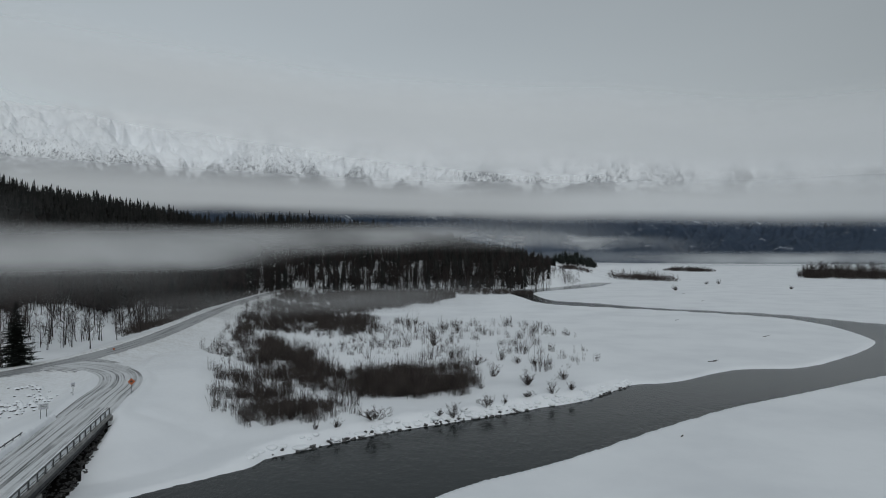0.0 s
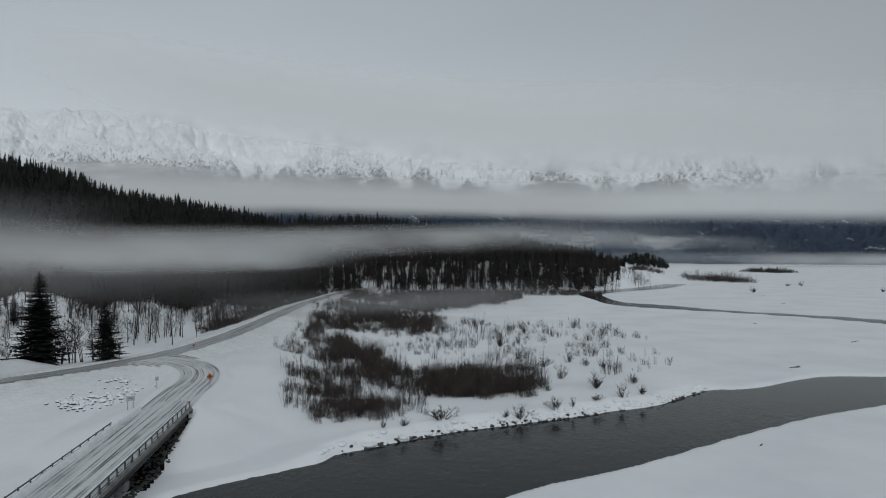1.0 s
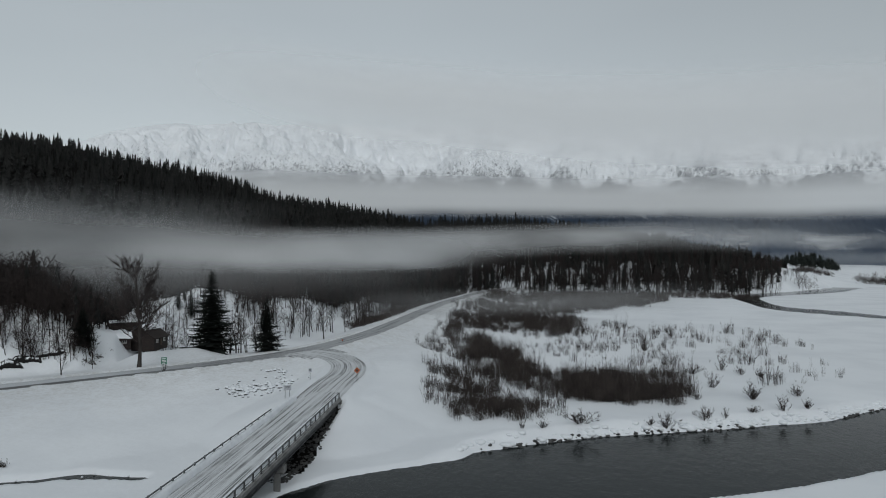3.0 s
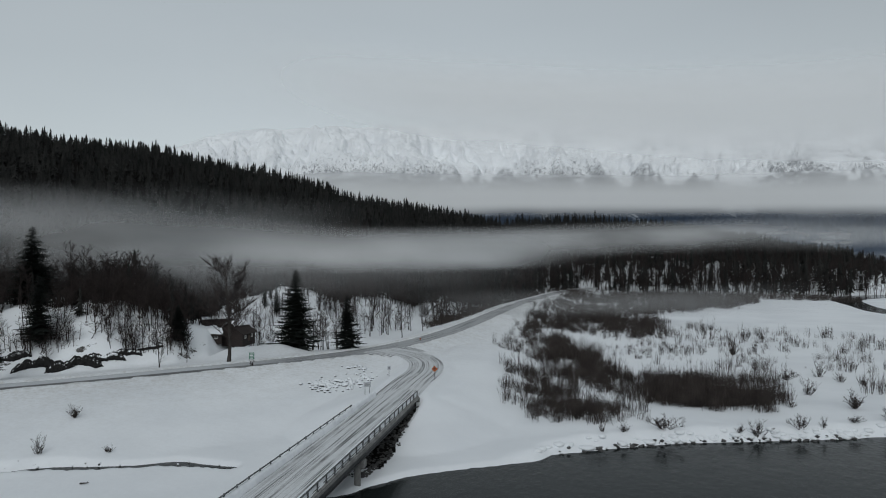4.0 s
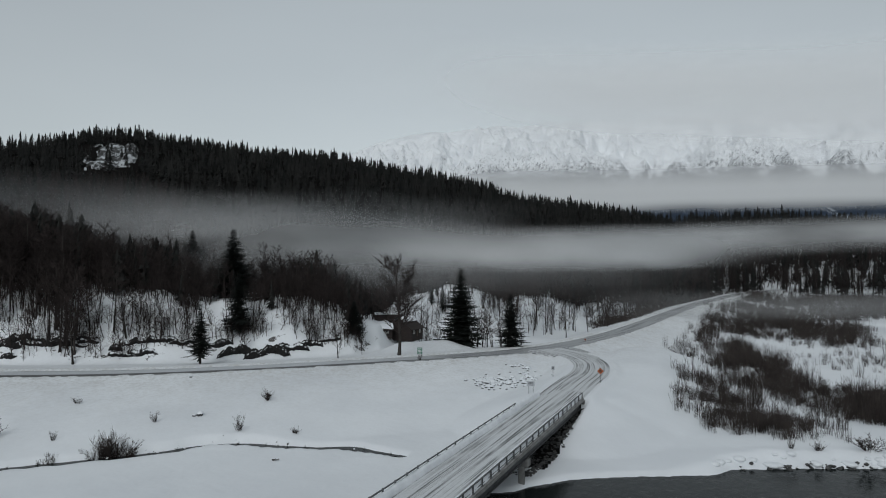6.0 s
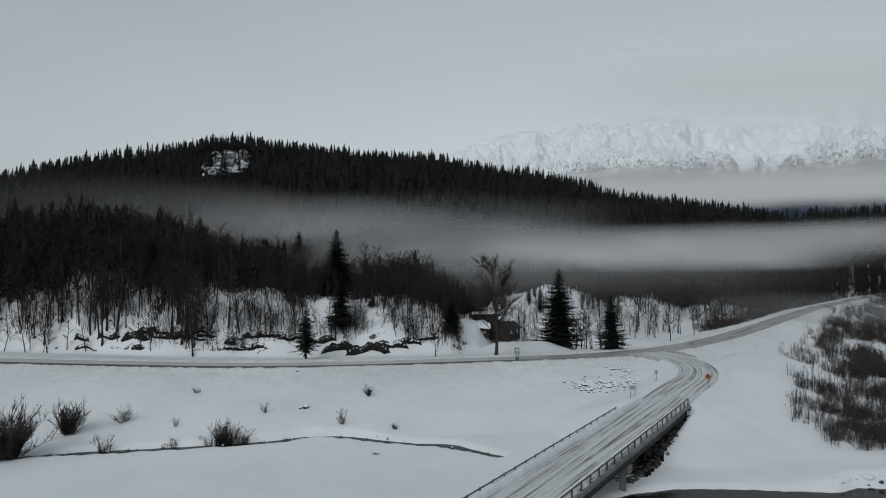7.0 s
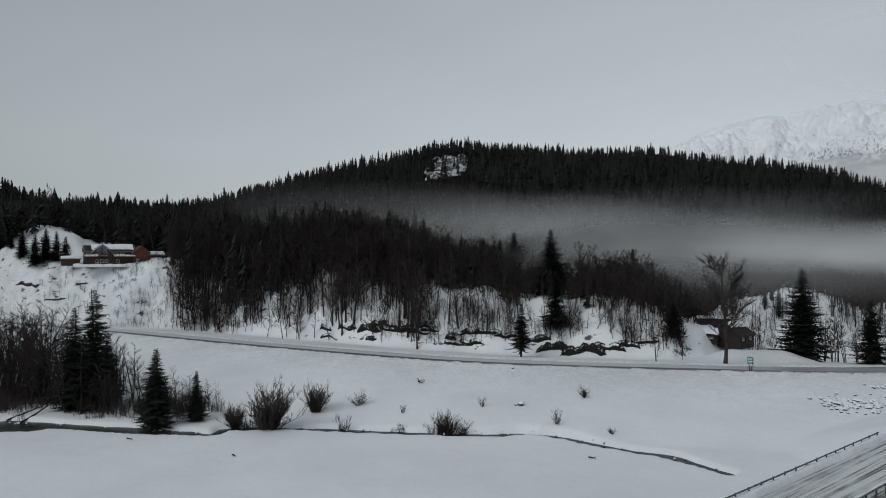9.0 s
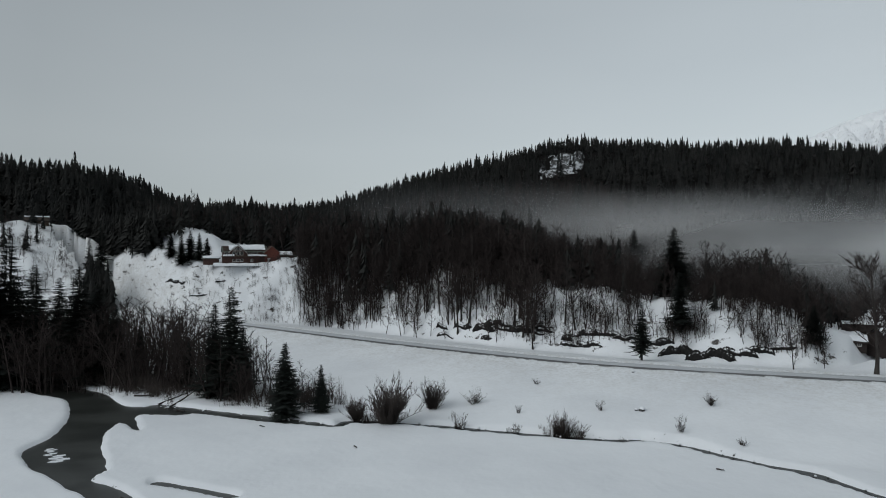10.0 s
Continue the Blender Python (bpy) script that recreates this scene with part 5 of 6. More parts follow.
for _ in range(16):
    # stands of two to four big trees near the crest
    az0, lag = rng.uniform(69, 89.5), rng.uniform(0.35, 1.25)
    for _ in range(rng.randint(2, 4)):
        az = az0 + rng.uniform(-0.9, 0.9)
        f, k = float(crest_of(az, 1)), float(crest_of(az, 2))
        px, py = at(az, f + (k - f) * lag + rng.uniform(-4, 4))
        plant(BARE_TREES, rng.choice((7, 7, 5)), px, py, rng.uniform(15, 25), rng.uniform(0, 6.28), rng.uniform(0.85, 1.05), rng.uniform(-0.05, 0.05), "tall dark leafless cottonwood on the bluff", "bluff cottonwoods")
for _ in range(36):
    az = rng.uniform(47, 67)
    f, k = float(crest_of(az, 1)), float(crest_of(az, 2))
    px, py = at(az, f + (k - f) * rng.uniform(0.3, 1.1))
    plant(BARE_TREES, rng.choice((2, 4, 4, 0)), px, py, rng.uniform(5, 12), rng.uniform(0, 6.28), rng.uniform(0.7, 1.0), rng.uniform(-0.1, 0.1))
for _ in range(20):
    az = rng.uniform(22, 44)
    r = rng.uniform(1.02, 1.3) * float(crest_of(az, 1)) + 8
    px, py = at(az, r)
    if float(line_distance(np.array([px]), np.array([py]), HWY)[0]) > 10:
        plant(BARE_TREES, rng.choice((1, 3, 2, 4)), px, py, rng.uniform(8, 17), rng.uniform(0, 6.28), 0.9, rng.uniform(-0.05, 0.05), "thin leafless tree on the snowy valley slope", "valley trees")
for _ in range(60):
    az = 94 + 20 * rng.random() ** 0.9 if rng.random() < 0.85 else rng.uniform(87, 94)
    lo = float(np.interp(az, [87, 92, 97, 103, 114], [139, 140, 152, 172, 192]))
    px, py = at(az, lo + rng.uniform(2, 30))
    plant(BARE_TREES, rng.choice((0, 1, 2, 3, 4, 4)), px, py, rng.uniform(8, 18) * (1.2 if az > 99 else 1 if az > 94 else 0.55), rng.uniform(0, 6.28), 0.95, rng.uniform(-0.22, 0.22), "leafless tree leaning over the snowy river bank", "riverside trees")

# ---- shrubs ----
SHRUBS = []
for i in range(4):
    root = tagged(new("willow_shrub", shrub(200 + i, 3.0, (16, 24, 20, 70)[i], (0.5, 0.65, 0.8, 0.62)[i], (7, 8, 7, 10)[i]).mesh("willow_shrub", WILLOW, False)), "bare brown willow shrub in the snow", "shrub", "willow shrubs")
    SHRUBS.append((root, 3.0))
for i, (px, py, h) in enumerate(((-22.4, 116.6, 2.2), (-18.7, 118.1, 2.4), (-12.3, 123.2, 4.2), (3.6, 129.5, 3.6), (0.6, 129.2, 2.0), (10.9, 135.2, 3.8), (14.8, 138.2, 2.4), (22.3, 156.8, 4.6), (20.5, 143.5, 2.3),
                                 (27.0, 146.9, 3.6), (32.0, 150.4, 2.6), (32.7, 163.7, 3.8), (18.5, 205, 5.5), (224.9, 617.6, 6.5), (311, 754, 5), (326, 753, 7), (348, 637, 5), (23.4, 199, 3.8), (32.5, 196, 2.2), (28, 197, 2.4), (9.9, 196, 4.2), (6.8, 285, 6), (-3.5, 238, 4.5), (9.2, 155, 3), (13.7, 177, 4.5))):
    if i < 12:
        px, py = px - 1.3, py + 2.2
    plant(SHRUBS, i % 3, px, py, h, i * 1.1, 0.8 + 0.4 * math.sin(i * 3.7) ** 2)
for i, (px, py, h) in enumerate(((-126.0, 15.6, 10.5), (-133.5, 26.1, 7.0), (-121.3, 28.7, 4.4), (-133.1, 35.3, 4.2), (-116.2, 38.9, 3.0), (-111.8, 46.5, 5.6), (-110.2, 48.5, 4.6), (-112.8, 44.6, 4.2), (-104.9, 66.6, 3.4),
                                 (-114.6, 79.5, 3.0), (-113.9, 126.6, 3.6), (-119.5, 58, 2.4), (-128, 12.5, 5.0), (-131.5, 10, 5.5), (-106, 55.5, 2.0), (-96.5, 73, 1.6), (-140, 52, 2.2), (-124, 42, 2.0))):
    plant(SHRUBS, 3 if h > 5 else (i + 1) % 3, px, py, h, i * 1.7, 0.35 if i == 10 else 0.8 if h > 6 or i % 3 else 1.0, 0.0, "bare brown willow shrub by the frozen stream", "stream shrubs")


# willow thickets: clumps of stems, too many to count


def thicket(outline, count, lo, hi, seed, label, gaps=0.0, scale=16):
    poly = dense(outline + outline[:1], 6)
    rng = np.random.RandomState(seed)
    a, b = poly.min(0) - 6, poly.max(0) + 6
    xs, ys = rng.uniform(a[0], b[0], count * 7), rng.uniform(a[1], b[1], count * 7)
    edge = np.where(inside(xs, ys, poly), 1, -1) * line_distance(xs, ys, poly)
    den = smooth(-5, 6, edge + 9 * fbm(xs / 7, ys / 7, 3, seed)) * smooth(gaps - 0.22, gaps + 0.10, fbm(xs / scale, ys / scale, 4, seed + 1))
    ok = np.where(rng.rand(len(xs)) < den)[0][:count]
    xs, ys = xs[ok], ys[ok]
    hs = 1.2 * rng.uniform(lo, hi, len(xs)) * (0.7 + 1.1 * np.clip(fbm(xs / 9, ys / 9, 2, seed + 2) + 0.2, 0, 1)) * np.where(rng.rand(len(xs)) > 0.93, 1.7, 1.0)
    ob = planted("willow_thicket", CLUMPS, xs, ys, on_ground(xs, ys), hs, WILLOW, label, "thicket", seed + 3)
    return ob


# brush along the foot of the valley wood
x, y, az, r, rng = scatter_polar(2100, [-8, 0, 7, 14, 21], [560, 545, 520, 470, 405], [612, 606, 606, 560, 470], 422, 9)
planted("forest_edge_brush", CLUMPS, x, y, on_ground(x, y), rng.uniform(2.5, 6.5, len(x)), WILLOW, "dark brush along the foot of the valley wood", "thicket", 423)
THICKET_LABEL = "dense bare brown willow thicket growing from snow"
thicket([(-40, 126), (-53, 158), (-59, 180), (-45, 160), (-34, 146), (-20, 134), (-20, 127), (-32, 125.5)], 680, 1.4, 4.2, 401, THICKET_LABEL, -0.05, 9)
thicket([(-60, 198), (-68, 246), (-48, 212), (-30, 188), (-14, 182), (3, 192), (5, 158), (1, 146), (-11, 148), (-26, 158), (-49, 175)], 2100, 1.6, 5.0, 404, THICKET_LABEL, -0.08, 10)
thicket([(-100, 325), (-112, 415), (-55, 400), (-32, 285), (-45, 268), (-80, 286)], 2100, 2.0, 5.2, 407, THICKET_LABEL, -0.05)
thicket([(-110, 405), (-126, 500), (-60, 560), (5, 545), (0, 470), (-35, 390), (-60, 395)], 2300, 2.5, 6.0, 425, THICKET_LABEL, -0.04)
thicket([(-74, 205), (-84, 250), (-100, 320), (-88, 310), (-76, 250), (-66, 215)], 420, 1.8, 4.5, 410, THICKET_LABEL, 0.0, 9)
thicket([(-60, 205), (0, 205), (40, 190), (45, 300), (-30, 330), (-60, 260)], 520, 0.8, 4.6, 413, "scattered willow sprigs poking out of the snow", 0.10, 10)
thicket([(-120, 265), (-128, 310), (-140, 370), (-155, 372), (-146, 300), (-132, 262)], 800, 1.8, 3.6, 416, "brown brush along the highway's snowy edge")
thicket([(-140, 0), (-150, 5), (-168, -22), (-192, -62), (-186, -66), (-168, -44), (-156, -28)], 900, 1.5, 4.5, 419, "tangled brown brush along the frozen river bank")

# ---- bridge ----
PAINT_ORANGE = plain("orange_sign_sheet", (0.32, 0.075, 0.02), (0.38, 0.095, 0.024), 3, 0.5)
PAINT_GREEN = plain("green_sign_sheet", (0.02, 0.12, 0.075), (0.03, 0.15, 0.09), 3, 0.5)
PAINT_WHITE = plain("white_sign_sheet", (0.55, 0.56, 0.57), (0.66, 0.67, 0.68), 4, 0.5)
PAINT_BLACK = plain("black_paint", (0.012, 0.012, 0.012), (0.02, 0.02, 0.02), 4, 0.6)
PAINT_BLUE = plain("faded_sign_sheet", (0.35, 0.37, 0.40), (0.45, 0.46, 0.48), 4, 0.5)
TIMBER = plain("weathered_timber", (0.05, 0.036, 0.027), (0.10, 0.072, 0.054), 3, 0.85, bump=0.3, stretch=(1, 1, 0.15))
RED_WOOD = plain("red_brown_siding", (0.115, 0.032, 0.022), (0.17, 0.050, 0.034), 2.5, 0.8, bump=0.3, stretch=(0.3, 0.3, 3))
DARK_WOOD = plain("dark_stained_siding", (0.014, 0.010, 0.009), (0.030, 0.020, 0.017), 2.5, 0.85, bump=0.3, stretch=(0.3, 0.3, 3))
LODGE_WOOD = plain("red_brown_lodge_siding", (0.042, 0.020, 0.016), (0.078, 0.037, 0.029), 2.5, 0.85, bump=0.3, stretch=(0.3, 0.3, 3))
TRIM_WHITE = plain("painted_trim", (0.50, 0.49, 0.47), (0.62, 0.61, 0.59), 3, 0.6)
ROOF_GREEN = plain("green_metal_roof", (0.055, 0.065, 0.052), (0.09, 0.10, 0.082), 1.2, 0.55)
GLASS, g_ns, g_ls, g_p = nodes_of("window_glass")
g_p.inputs["Base Color"].default_value = (0.02, 0.022, 0.025, 1)
g_p.inputs["Roughness"].default_value = 0.08
PILE = plain("piled_snow", SNOW_A, SNOW_B, 0.8, 0.7, bump=0.6)

ALONG, ACROSS = Vector((0.2515, -0.9679, 0)), Vector((0.9679, 0.2515, 0))
BRIDGE_END = Vector((-63.2, 111.7, 0))
SPAN = 152.0


def box_bm(cx, cy, cz, sx, sy, sz, bevel=0.0):
    bm = bmesh.new()
    add_box(bm, cx, cy, cz, sx, sy, sz)
    if bevel:
        bmesh.ops.bevel(bm, geom=bm.edges[:], offset=bevel, segments=1, affect="EDGES")
    return bm


def cyl_bm(r, h, n=12, r2=None):
    """An upright round post from z = 0 to h."""
    bm = bmesh.new()
    bmesh.ops.create_cone(bm, cap_ends=True, segments=n, radius1=r, radius2=r if r2 is None else r2, depth=h, matrix=Matrix.Translation((0, 0, h / 2)))
    return bm


def snow_ridge(length, wide, high, seed, step=0.8, flat=0.5, steep=False):
    """A lumpy bank of snow along x, resting on z = 0."""
    n = int(length / step) + 1
    xs = np.linspace(0, length, n)
    prof = [(-1, 0), (-0.75, 0.6), (-0.3, 0.95), (0.15, 1.0), (0.65, 0.7), (1, 0)]
    if steep:
        prof = [(-1, 0), (-0.75, 0.5), (-0.3, 0.9), (0.3, 1.0), (0.9, 0.94), (1, 0)]
    rows = []
    for k, (c, t) in enumerate(prof):
        w = fbm(xs / 2.3, xs * 0 + k * 0.6, 3, seed)
        rows.append(np.column_stack([xs, c * wide * (1 + 0.5 * w), np.maximum(t * high * (1 + 1.3 * w * flat), 0 if t == 0 else 0.03)]))
    v = np.stack(rows, 1).reshape(-1, 3)
    return v, grid_faces(n, len(prof))


def build_bridge():
    root = tagged(new("road_bridge"), "long concrete girder bridge with steel rails under snow", "bridge")
    root.matrix_basis = Matrix.Translation(BRIDGE_END) @ Matrix(((ALONG.x, ACROSS.x, 0, 0), (ALONG.y, ACROSS.y, 0, 0), (0, 0, 1, 0), (0, 0, 0, 1)))
    part("deck", box_bm(SPAN / 2, 0, 5.84, SPAN, 9.7, 0.32, 0.03), CONCRETE, root, "grey weathered concrete bridge deck")
    for s in (-1, 1):
        part("kerb", box_bm(SPAN / 2, s * 4.55, 6.12, SPAN, 0.5, 0.26, 0.03), CONCRETE, root)
    for yy in (-3.9, -1.3, 1.3, 3.9):
        bm = box_bm(SPAN / 2, yy, 4.95, SPAN, 0.25, 1.46)
        add_box(bm, SPAN / 2, yy, 4.27, SPAN, 0.62, 0.14)
        part("girder", bm, DARK_STEEL, root, "dark weathered bridge girder")
    # railing: posts with two tubes
    post_me = bpy.data.meshes.new("rail_post")
    bm = box_bm(0, 0, 0.55, 0.22, 0.14, 1.1, 0.02)
    add_box(bm, 0, 0, 0.02, 0.34, 0.30, 0.04)
    bm.to_mesh(post_me)
    bm.free()
    post_me.materials.append(STEEL)
    for s, first in ((1, 0.0), (-1, 14.0)):
        x = first + 0.3
        while x < SPAN:
            ob = part("rail_post", post_me, STEEL, root)
            ob.location = (x, s * 4.5, 6.24)
            x += 2.9
        for zz, rad, in_ in ((7.24, 0.10, 4.42), (6.50, 0.06, 4.36)):
            bm = bmesh.new()
            bmesh.ops.create_cone(bm, cap_ends=True, segments=8, radius1=rad, radius2=rad, depth=SPAN - first,
                                  matrix=Matrix.Translation((first + (SPAN - first) / 2, s * in_, zz)) @ Matrix.Rotation(radians(90), 4, "Y"))
            part("rail_tube", bm, STEEL, root, "galvanised steel railing tube")
    # piers: cap and three columns each
    for x in (34.0, 62.0, 90.0, 118.0):
        cap = part("pier", box_bm(0, 0, 0, 1.3, 9.0, 1.1, 0.05), CONCRETE, root, "concrete pier cap on round columns")
        cap.location = (x, 0, 3.65)
        for yy in (-3.3, 0, 3.3):
            col = part("column", cyl_bm(0.5, 5.6, 14), CONCRETE, cap)
            col.location = (0, yy, -6.1)
    part("abutment", box_bm(-0.6, 0, 3.6, 1.2, 9.9, 4.4, 0.04), CONCRETE, root, "concrete abutment wall in the snow bank")
    return root


bridge = build_bridge()
# snow on the bridge: roadway and banks along the rails
line = np.array([[BRIDGE_END.x + ALONG.x * t, BRIDGE_END.y + ALONG.y * t] for t in np.linspace(-6, SPAN, 60)])
ribbon("road_deck", line, 3.7, ROAD_Z + 0.06, ROAD_SIDE, "packed rutted snow roadway over the bridge", edge=0.04)
for s, high, nm, off, flat in ((1, 1.12, 101, 3.92, 0.15), (-1, 0.95, 102, 4.35, 0.3)):
    v, f = snow_ridge(SPAN - 1, 0.5, high, nm, 0.8, flat, s > 0)
    ob = new("snow_bank", mesh_from("snow_bank", v, f, [PILE]))
    ob.matrix_basis = bridge.matrix_basis @ Matrix.Translation((0.5, s * off, 6.0))
    tagged(ob, "ploughed snow heaped along the bridge railing", "snow bank", kind="stuff")


# ---- rocks ----
def rock_kind(seed, cuts=1, flat=0.65, rough=0.25):
    """A rounded lump: flat is its height, rough how uneven it is."""
    rng = random.Random(seed)
    bm = bmesh.new()
    bmesh.ops.create_icosphere(bm, subdivisions=cuts, radius=1.0)
    for v in bm.verts:
        v.co *= rng.uniform(0.9 - rough, 0.9 + rough)
        v.co.z *= flat
    bmesh.ops.triangulate(bm, faces=bm.faces[:])
    bm.verts.ensure_lookup_table()
    out = np.array([tuple(v.co) for v in bm.verts], np.float32), np.array([[v.index for v in f.verts] for f in bm.faces], np.int32)
    bm.free()
    return out


ROCKS = [rock_kind(700 + i) for i in range(6)]
rng = np.random.RandomState(71)
s_, n_ = rng.uniform(1, 31, 1500), rng.uniform(-4.5, 5.6, 1500)
n_ = np.minimum(n_, 4.0 + 1.1 * smooth(0, 10, s_) - 1.6 * smooth(19, 30, s_) + rng.uniform(-1, 0.3, 1500))
xs, ys = BRIDGE_END.x + ALONG.x * s_ + ACROSS.x * n_, BRIDGE_END.y + ALONG.y * s_ + ACROSS.y * n_
planted("riprap", ROCKS, xs, ys, np.minimum(on_ground(xs, ys) + 0.02, 4.3), rng.uniform(0.12, 0.34, 1500), ROCK, "dark riprap rocks on the slope under the bridge", "rocks", 72, shade=False)


def snowy_rocks(name, places, sizes, label, seed, cap=0.5, small=1.0):
    """Rocks with snow lying on them."""
    xs, ys = np.array([p[0] for p in places]), np.array([p[1] for p in places])
    z = np.maximum(on_ground(xs, ys), -0.02)
    planted(name, ROCKS, xs, ys, z + 0.02, sizes * small, ROCK, label, "rocks", seed, shade=False)
    planted("snow_caps", ROCKS, xs - 0.05, ys + 0.12, z + 0.1 + sizes * cap, sizes * 1.0, PILE, "snow lying on rocks", "snow", seed, shade=True)


pts = np.array([at(rng.normal(a0, sa), rng.normal(r0, sr)) for a0, sa, r0, sr, n in ((35.9, 0.75, 153, 2.4, 70), (33.9, 0.7, 155, 2.6, 60), (32.2, 0.7, 160, 3.0, 30), (33.0, 0.6, 169, 1.2, 16)) for _ in range(n)])
snowy_rocks("boulder_heap", pts, rng.uniform(0.25, 0.72, len(pts)) * np.clip(1.0 + 1.2 * fbm(pts[:, 0] / 3, pts[:, 1] / 3, 2, 6), 0.5, 1.5), "heap of snow-covered boulders beside the road", 73, 0.10, 0.86)
fb = dense(FAR_BANK[5:14], 1.6)
k = rng.randint(0, len(fb), 190)
pts = fb[k] + rng.normal(0, 0.35, (190, 2)) + np.array([-0.1, 0.15])
planted("shore_stones", ROCKS, pts[:, 0], pts[:, 1], np.maximum(on_ground(pts[:, 0], pts[:, 1]), -0.02) + 0.06, rng.uniform(0.14, 0.5, 190) * (fbm(pts[:, 0] / 8, pts[:, 1] / 8, 2, 5) > -0.06) + 0.02, ROCK, "dark stones along the undercut snowy shore", "rocks", 75, shade=False)
PILLOWS = [rock_kind(720 + i, 2, 0.45, 0.12) for i in range(4)]
k = rng.randint(0, len(fb), 150)
back = rng.uniform(0.5, 2.6, 150)
pts = fb[k] + np.column_stack([-0.58 * back, 0.82 * back]) + rng.normal(0, 0.2, (150, 2))
planted("snow_pillows", PILLOWS, pts[:, 0], pts[:, 1], np.maximum(on_ground(pts[:, 0], pts[:, 1]), 0.3) - 0.05, rng.uniform(0.4, 1.15, 150), SNOW, "soft snow pillows hanging over the river's undercut edge", "snow", 76)
sl = dense(STREAM, 1.4)
k = rng.randint(0, len(sl), 70)
pts = sl[k] + rng.normal(0, 0.5, (70, 2)) + np.array([-0.5, 0.7])
snowy_rocks("stream_stones", pts, rng.uniform(0.08, 0.32, 70), "dark stones along the half-frozen stream", 77, 0.5)
pts = [(-116.6, 65.4), (-139.5, 76.0), (-117, 64.4)]
snowy_rocks("stone", pts, np.array([0.8, 0.35, 0.4]), "single dark boulder on the snowy slope", 79, 0.3)


# rock faces of the road cut
def make_ledge_rock():
    """Near-black wet rock with snow lying on whatever faces up."""
    m, ns, ls, p = nodes_of("ledge_rock")
    geo, sep = ns.new("ShaderNodeNewGeometry"), ns.new("ShaderNodeSeparateXYZ")
    ls.new(geo.outputs["Normal"], sep.inputs[0])
    n = noise_node(ns, ls, 1.2, 5.0)
    lie = span(ns, ls, math_node(ns, ls, "ADD", sep.outputs["Z"], math_node(ns, ls, "MULTIPLY", n, 0.22)), 0.86, 0.98)
    stone = mixed(ns, ls, n, (0.005, 0.005, 0.005), (0.026, 0.025, 0.024))
    ls.new(mixed(ns, ls, lie, stone, SNOW_A), p.inputs["Base Color"])
    p.inputs["Roughness"].default_value = 0.85
    p.inputs["Specular IOR Level"].default_value = 0.2
    bumped(ns, ls, p, n, 0.8, 0.2)
    return m


LEDGE = make_ledge_rock()


def contour(az, el):
    """Distance at which the road-cut slope is met along a sight line."""
    rr = np.linspace(float(crest_of(az, 1)) - 6, float(crest_of(az, 2)), 70)
    gap = 34 + rr * math.tan(radians(el)) - on_ground(-np.sin(np.radians(az)) * rr, np.cos(np.radians(az)) * rr)
    return float(rr[int(np.argmax(gap < 0))]) if (gap < 0).any() else float(rr[int(np.argmin(np.abs(gap)))])


def outcrop(az, el, wide, high, seed):
    """A craggy ledge facing the road: undercut, ragged at its rim, running back under the snow along the slope's contour."""
    nx, nz = int(wide * 5) + 8, 12
    line = np.linspace(-1, 1, nx)
    azs = az - np.degrees(line * wide / 2 / 205)
    els = el + 0.55 * fbm(line * wide / 7 + seed, line * 0, 2, seed + 3)
    rs = np.array([contour(p, q) for p, q in zip(azs, els)])
    rs = np.convolve(np.pad(rs, 6, "edge"), np.ones(13) / 13, "valid")
    u, w = np.meshgrid(line, np.linspace(0, 1, nz))
    n1 = fbm(u * wide / 3.4 + seed, w * high / 2 + seed, 4, seed)
    n2 = fbm(u * wide / 0.9 + seed, w * high / 0.7, 3, seed + 1)
    rim = np.clip((1 - np.abs(u) ** 4) * (0.72 + 1.0 * fbm(u * wide / 4 + seed, u * 0, 3, seed + 2)), 0.04, 1.1)
    lean = -0.9 * np.sin(np.clip(w * 1.25, 0, 1) * np.pi * 0.8) + 1.2 * w ** 3
    y = lean + 1.0 * n1 + 0.7 * n2
    z = -0.8 + w * (high * 1.5 * rim + 0.8) + 0.3 * n2
    y, z, n2 = [np.vstack([c, c[-1:] + d]) for c, d in ((y, 3.5), (z, -0.6), (n2, 0.0))]
    bx, by = -np.sin(np.radians(azs)), np.cos(np.radians(azs))
    base = on_ground(bx * rs, by * rs)
    gx, gy = bx * (rs + y) + by * 0.3 * n2, by * (rs + y) - bx * 0.3 * n2
    v = np.stack([gx.ravel(), gy.ravel(), (z + base[None, :]).ravel()], 1)
    ob = new("rock_outcrop", mesh_from("rock_outcrop", v, grid_faces(nz + 1, nx), [LEDGE], shade=False))
    return tagged(ob, "dark wet rock outcrop breaking through the snowy bank", "rock", "outcrops of the road cut")


for i, (az, el, wide, high) in enumerate(((71.4, -6.9, 12, 2.7), (69.2, -6.5, 5, 2.2), (66.6, -7.9, 5, 2.0), (65.1, -7.9, 5.5, 2.6), (64.4, -7.1, 10, 2.2), (62.1, -7.2, 5, 1.9), (59.3, -7.6, 6, 2.4),
                                          (57.3, -8.5, 10, 3.2), (55.8, -8.6, 7, 2.9), (54.3, -8.5, 5, 2.5), (53.1, -8.2, 7, 2.5), (51.5, -7.9, 5, 2.1), (78.1, -6.5, 2.5, 2.0), (76.2, -6.6, 4, 2.3),
                                          (77.8, -7.3, 3.6, 1.4), (74.3, -6.9, 5, 2.8), (73.2, -6.4, 8, 2.4), (70.2, -6.9, 10, 2.5), (74.1, -7.5, 2.5, 1.6), (67.0, -7.5, 2.5, 2.0), (49.9, -7.4, 5, 1.7))):
    outcrop(az, el, wide * 1.5, high * 0.62, 810 + i)
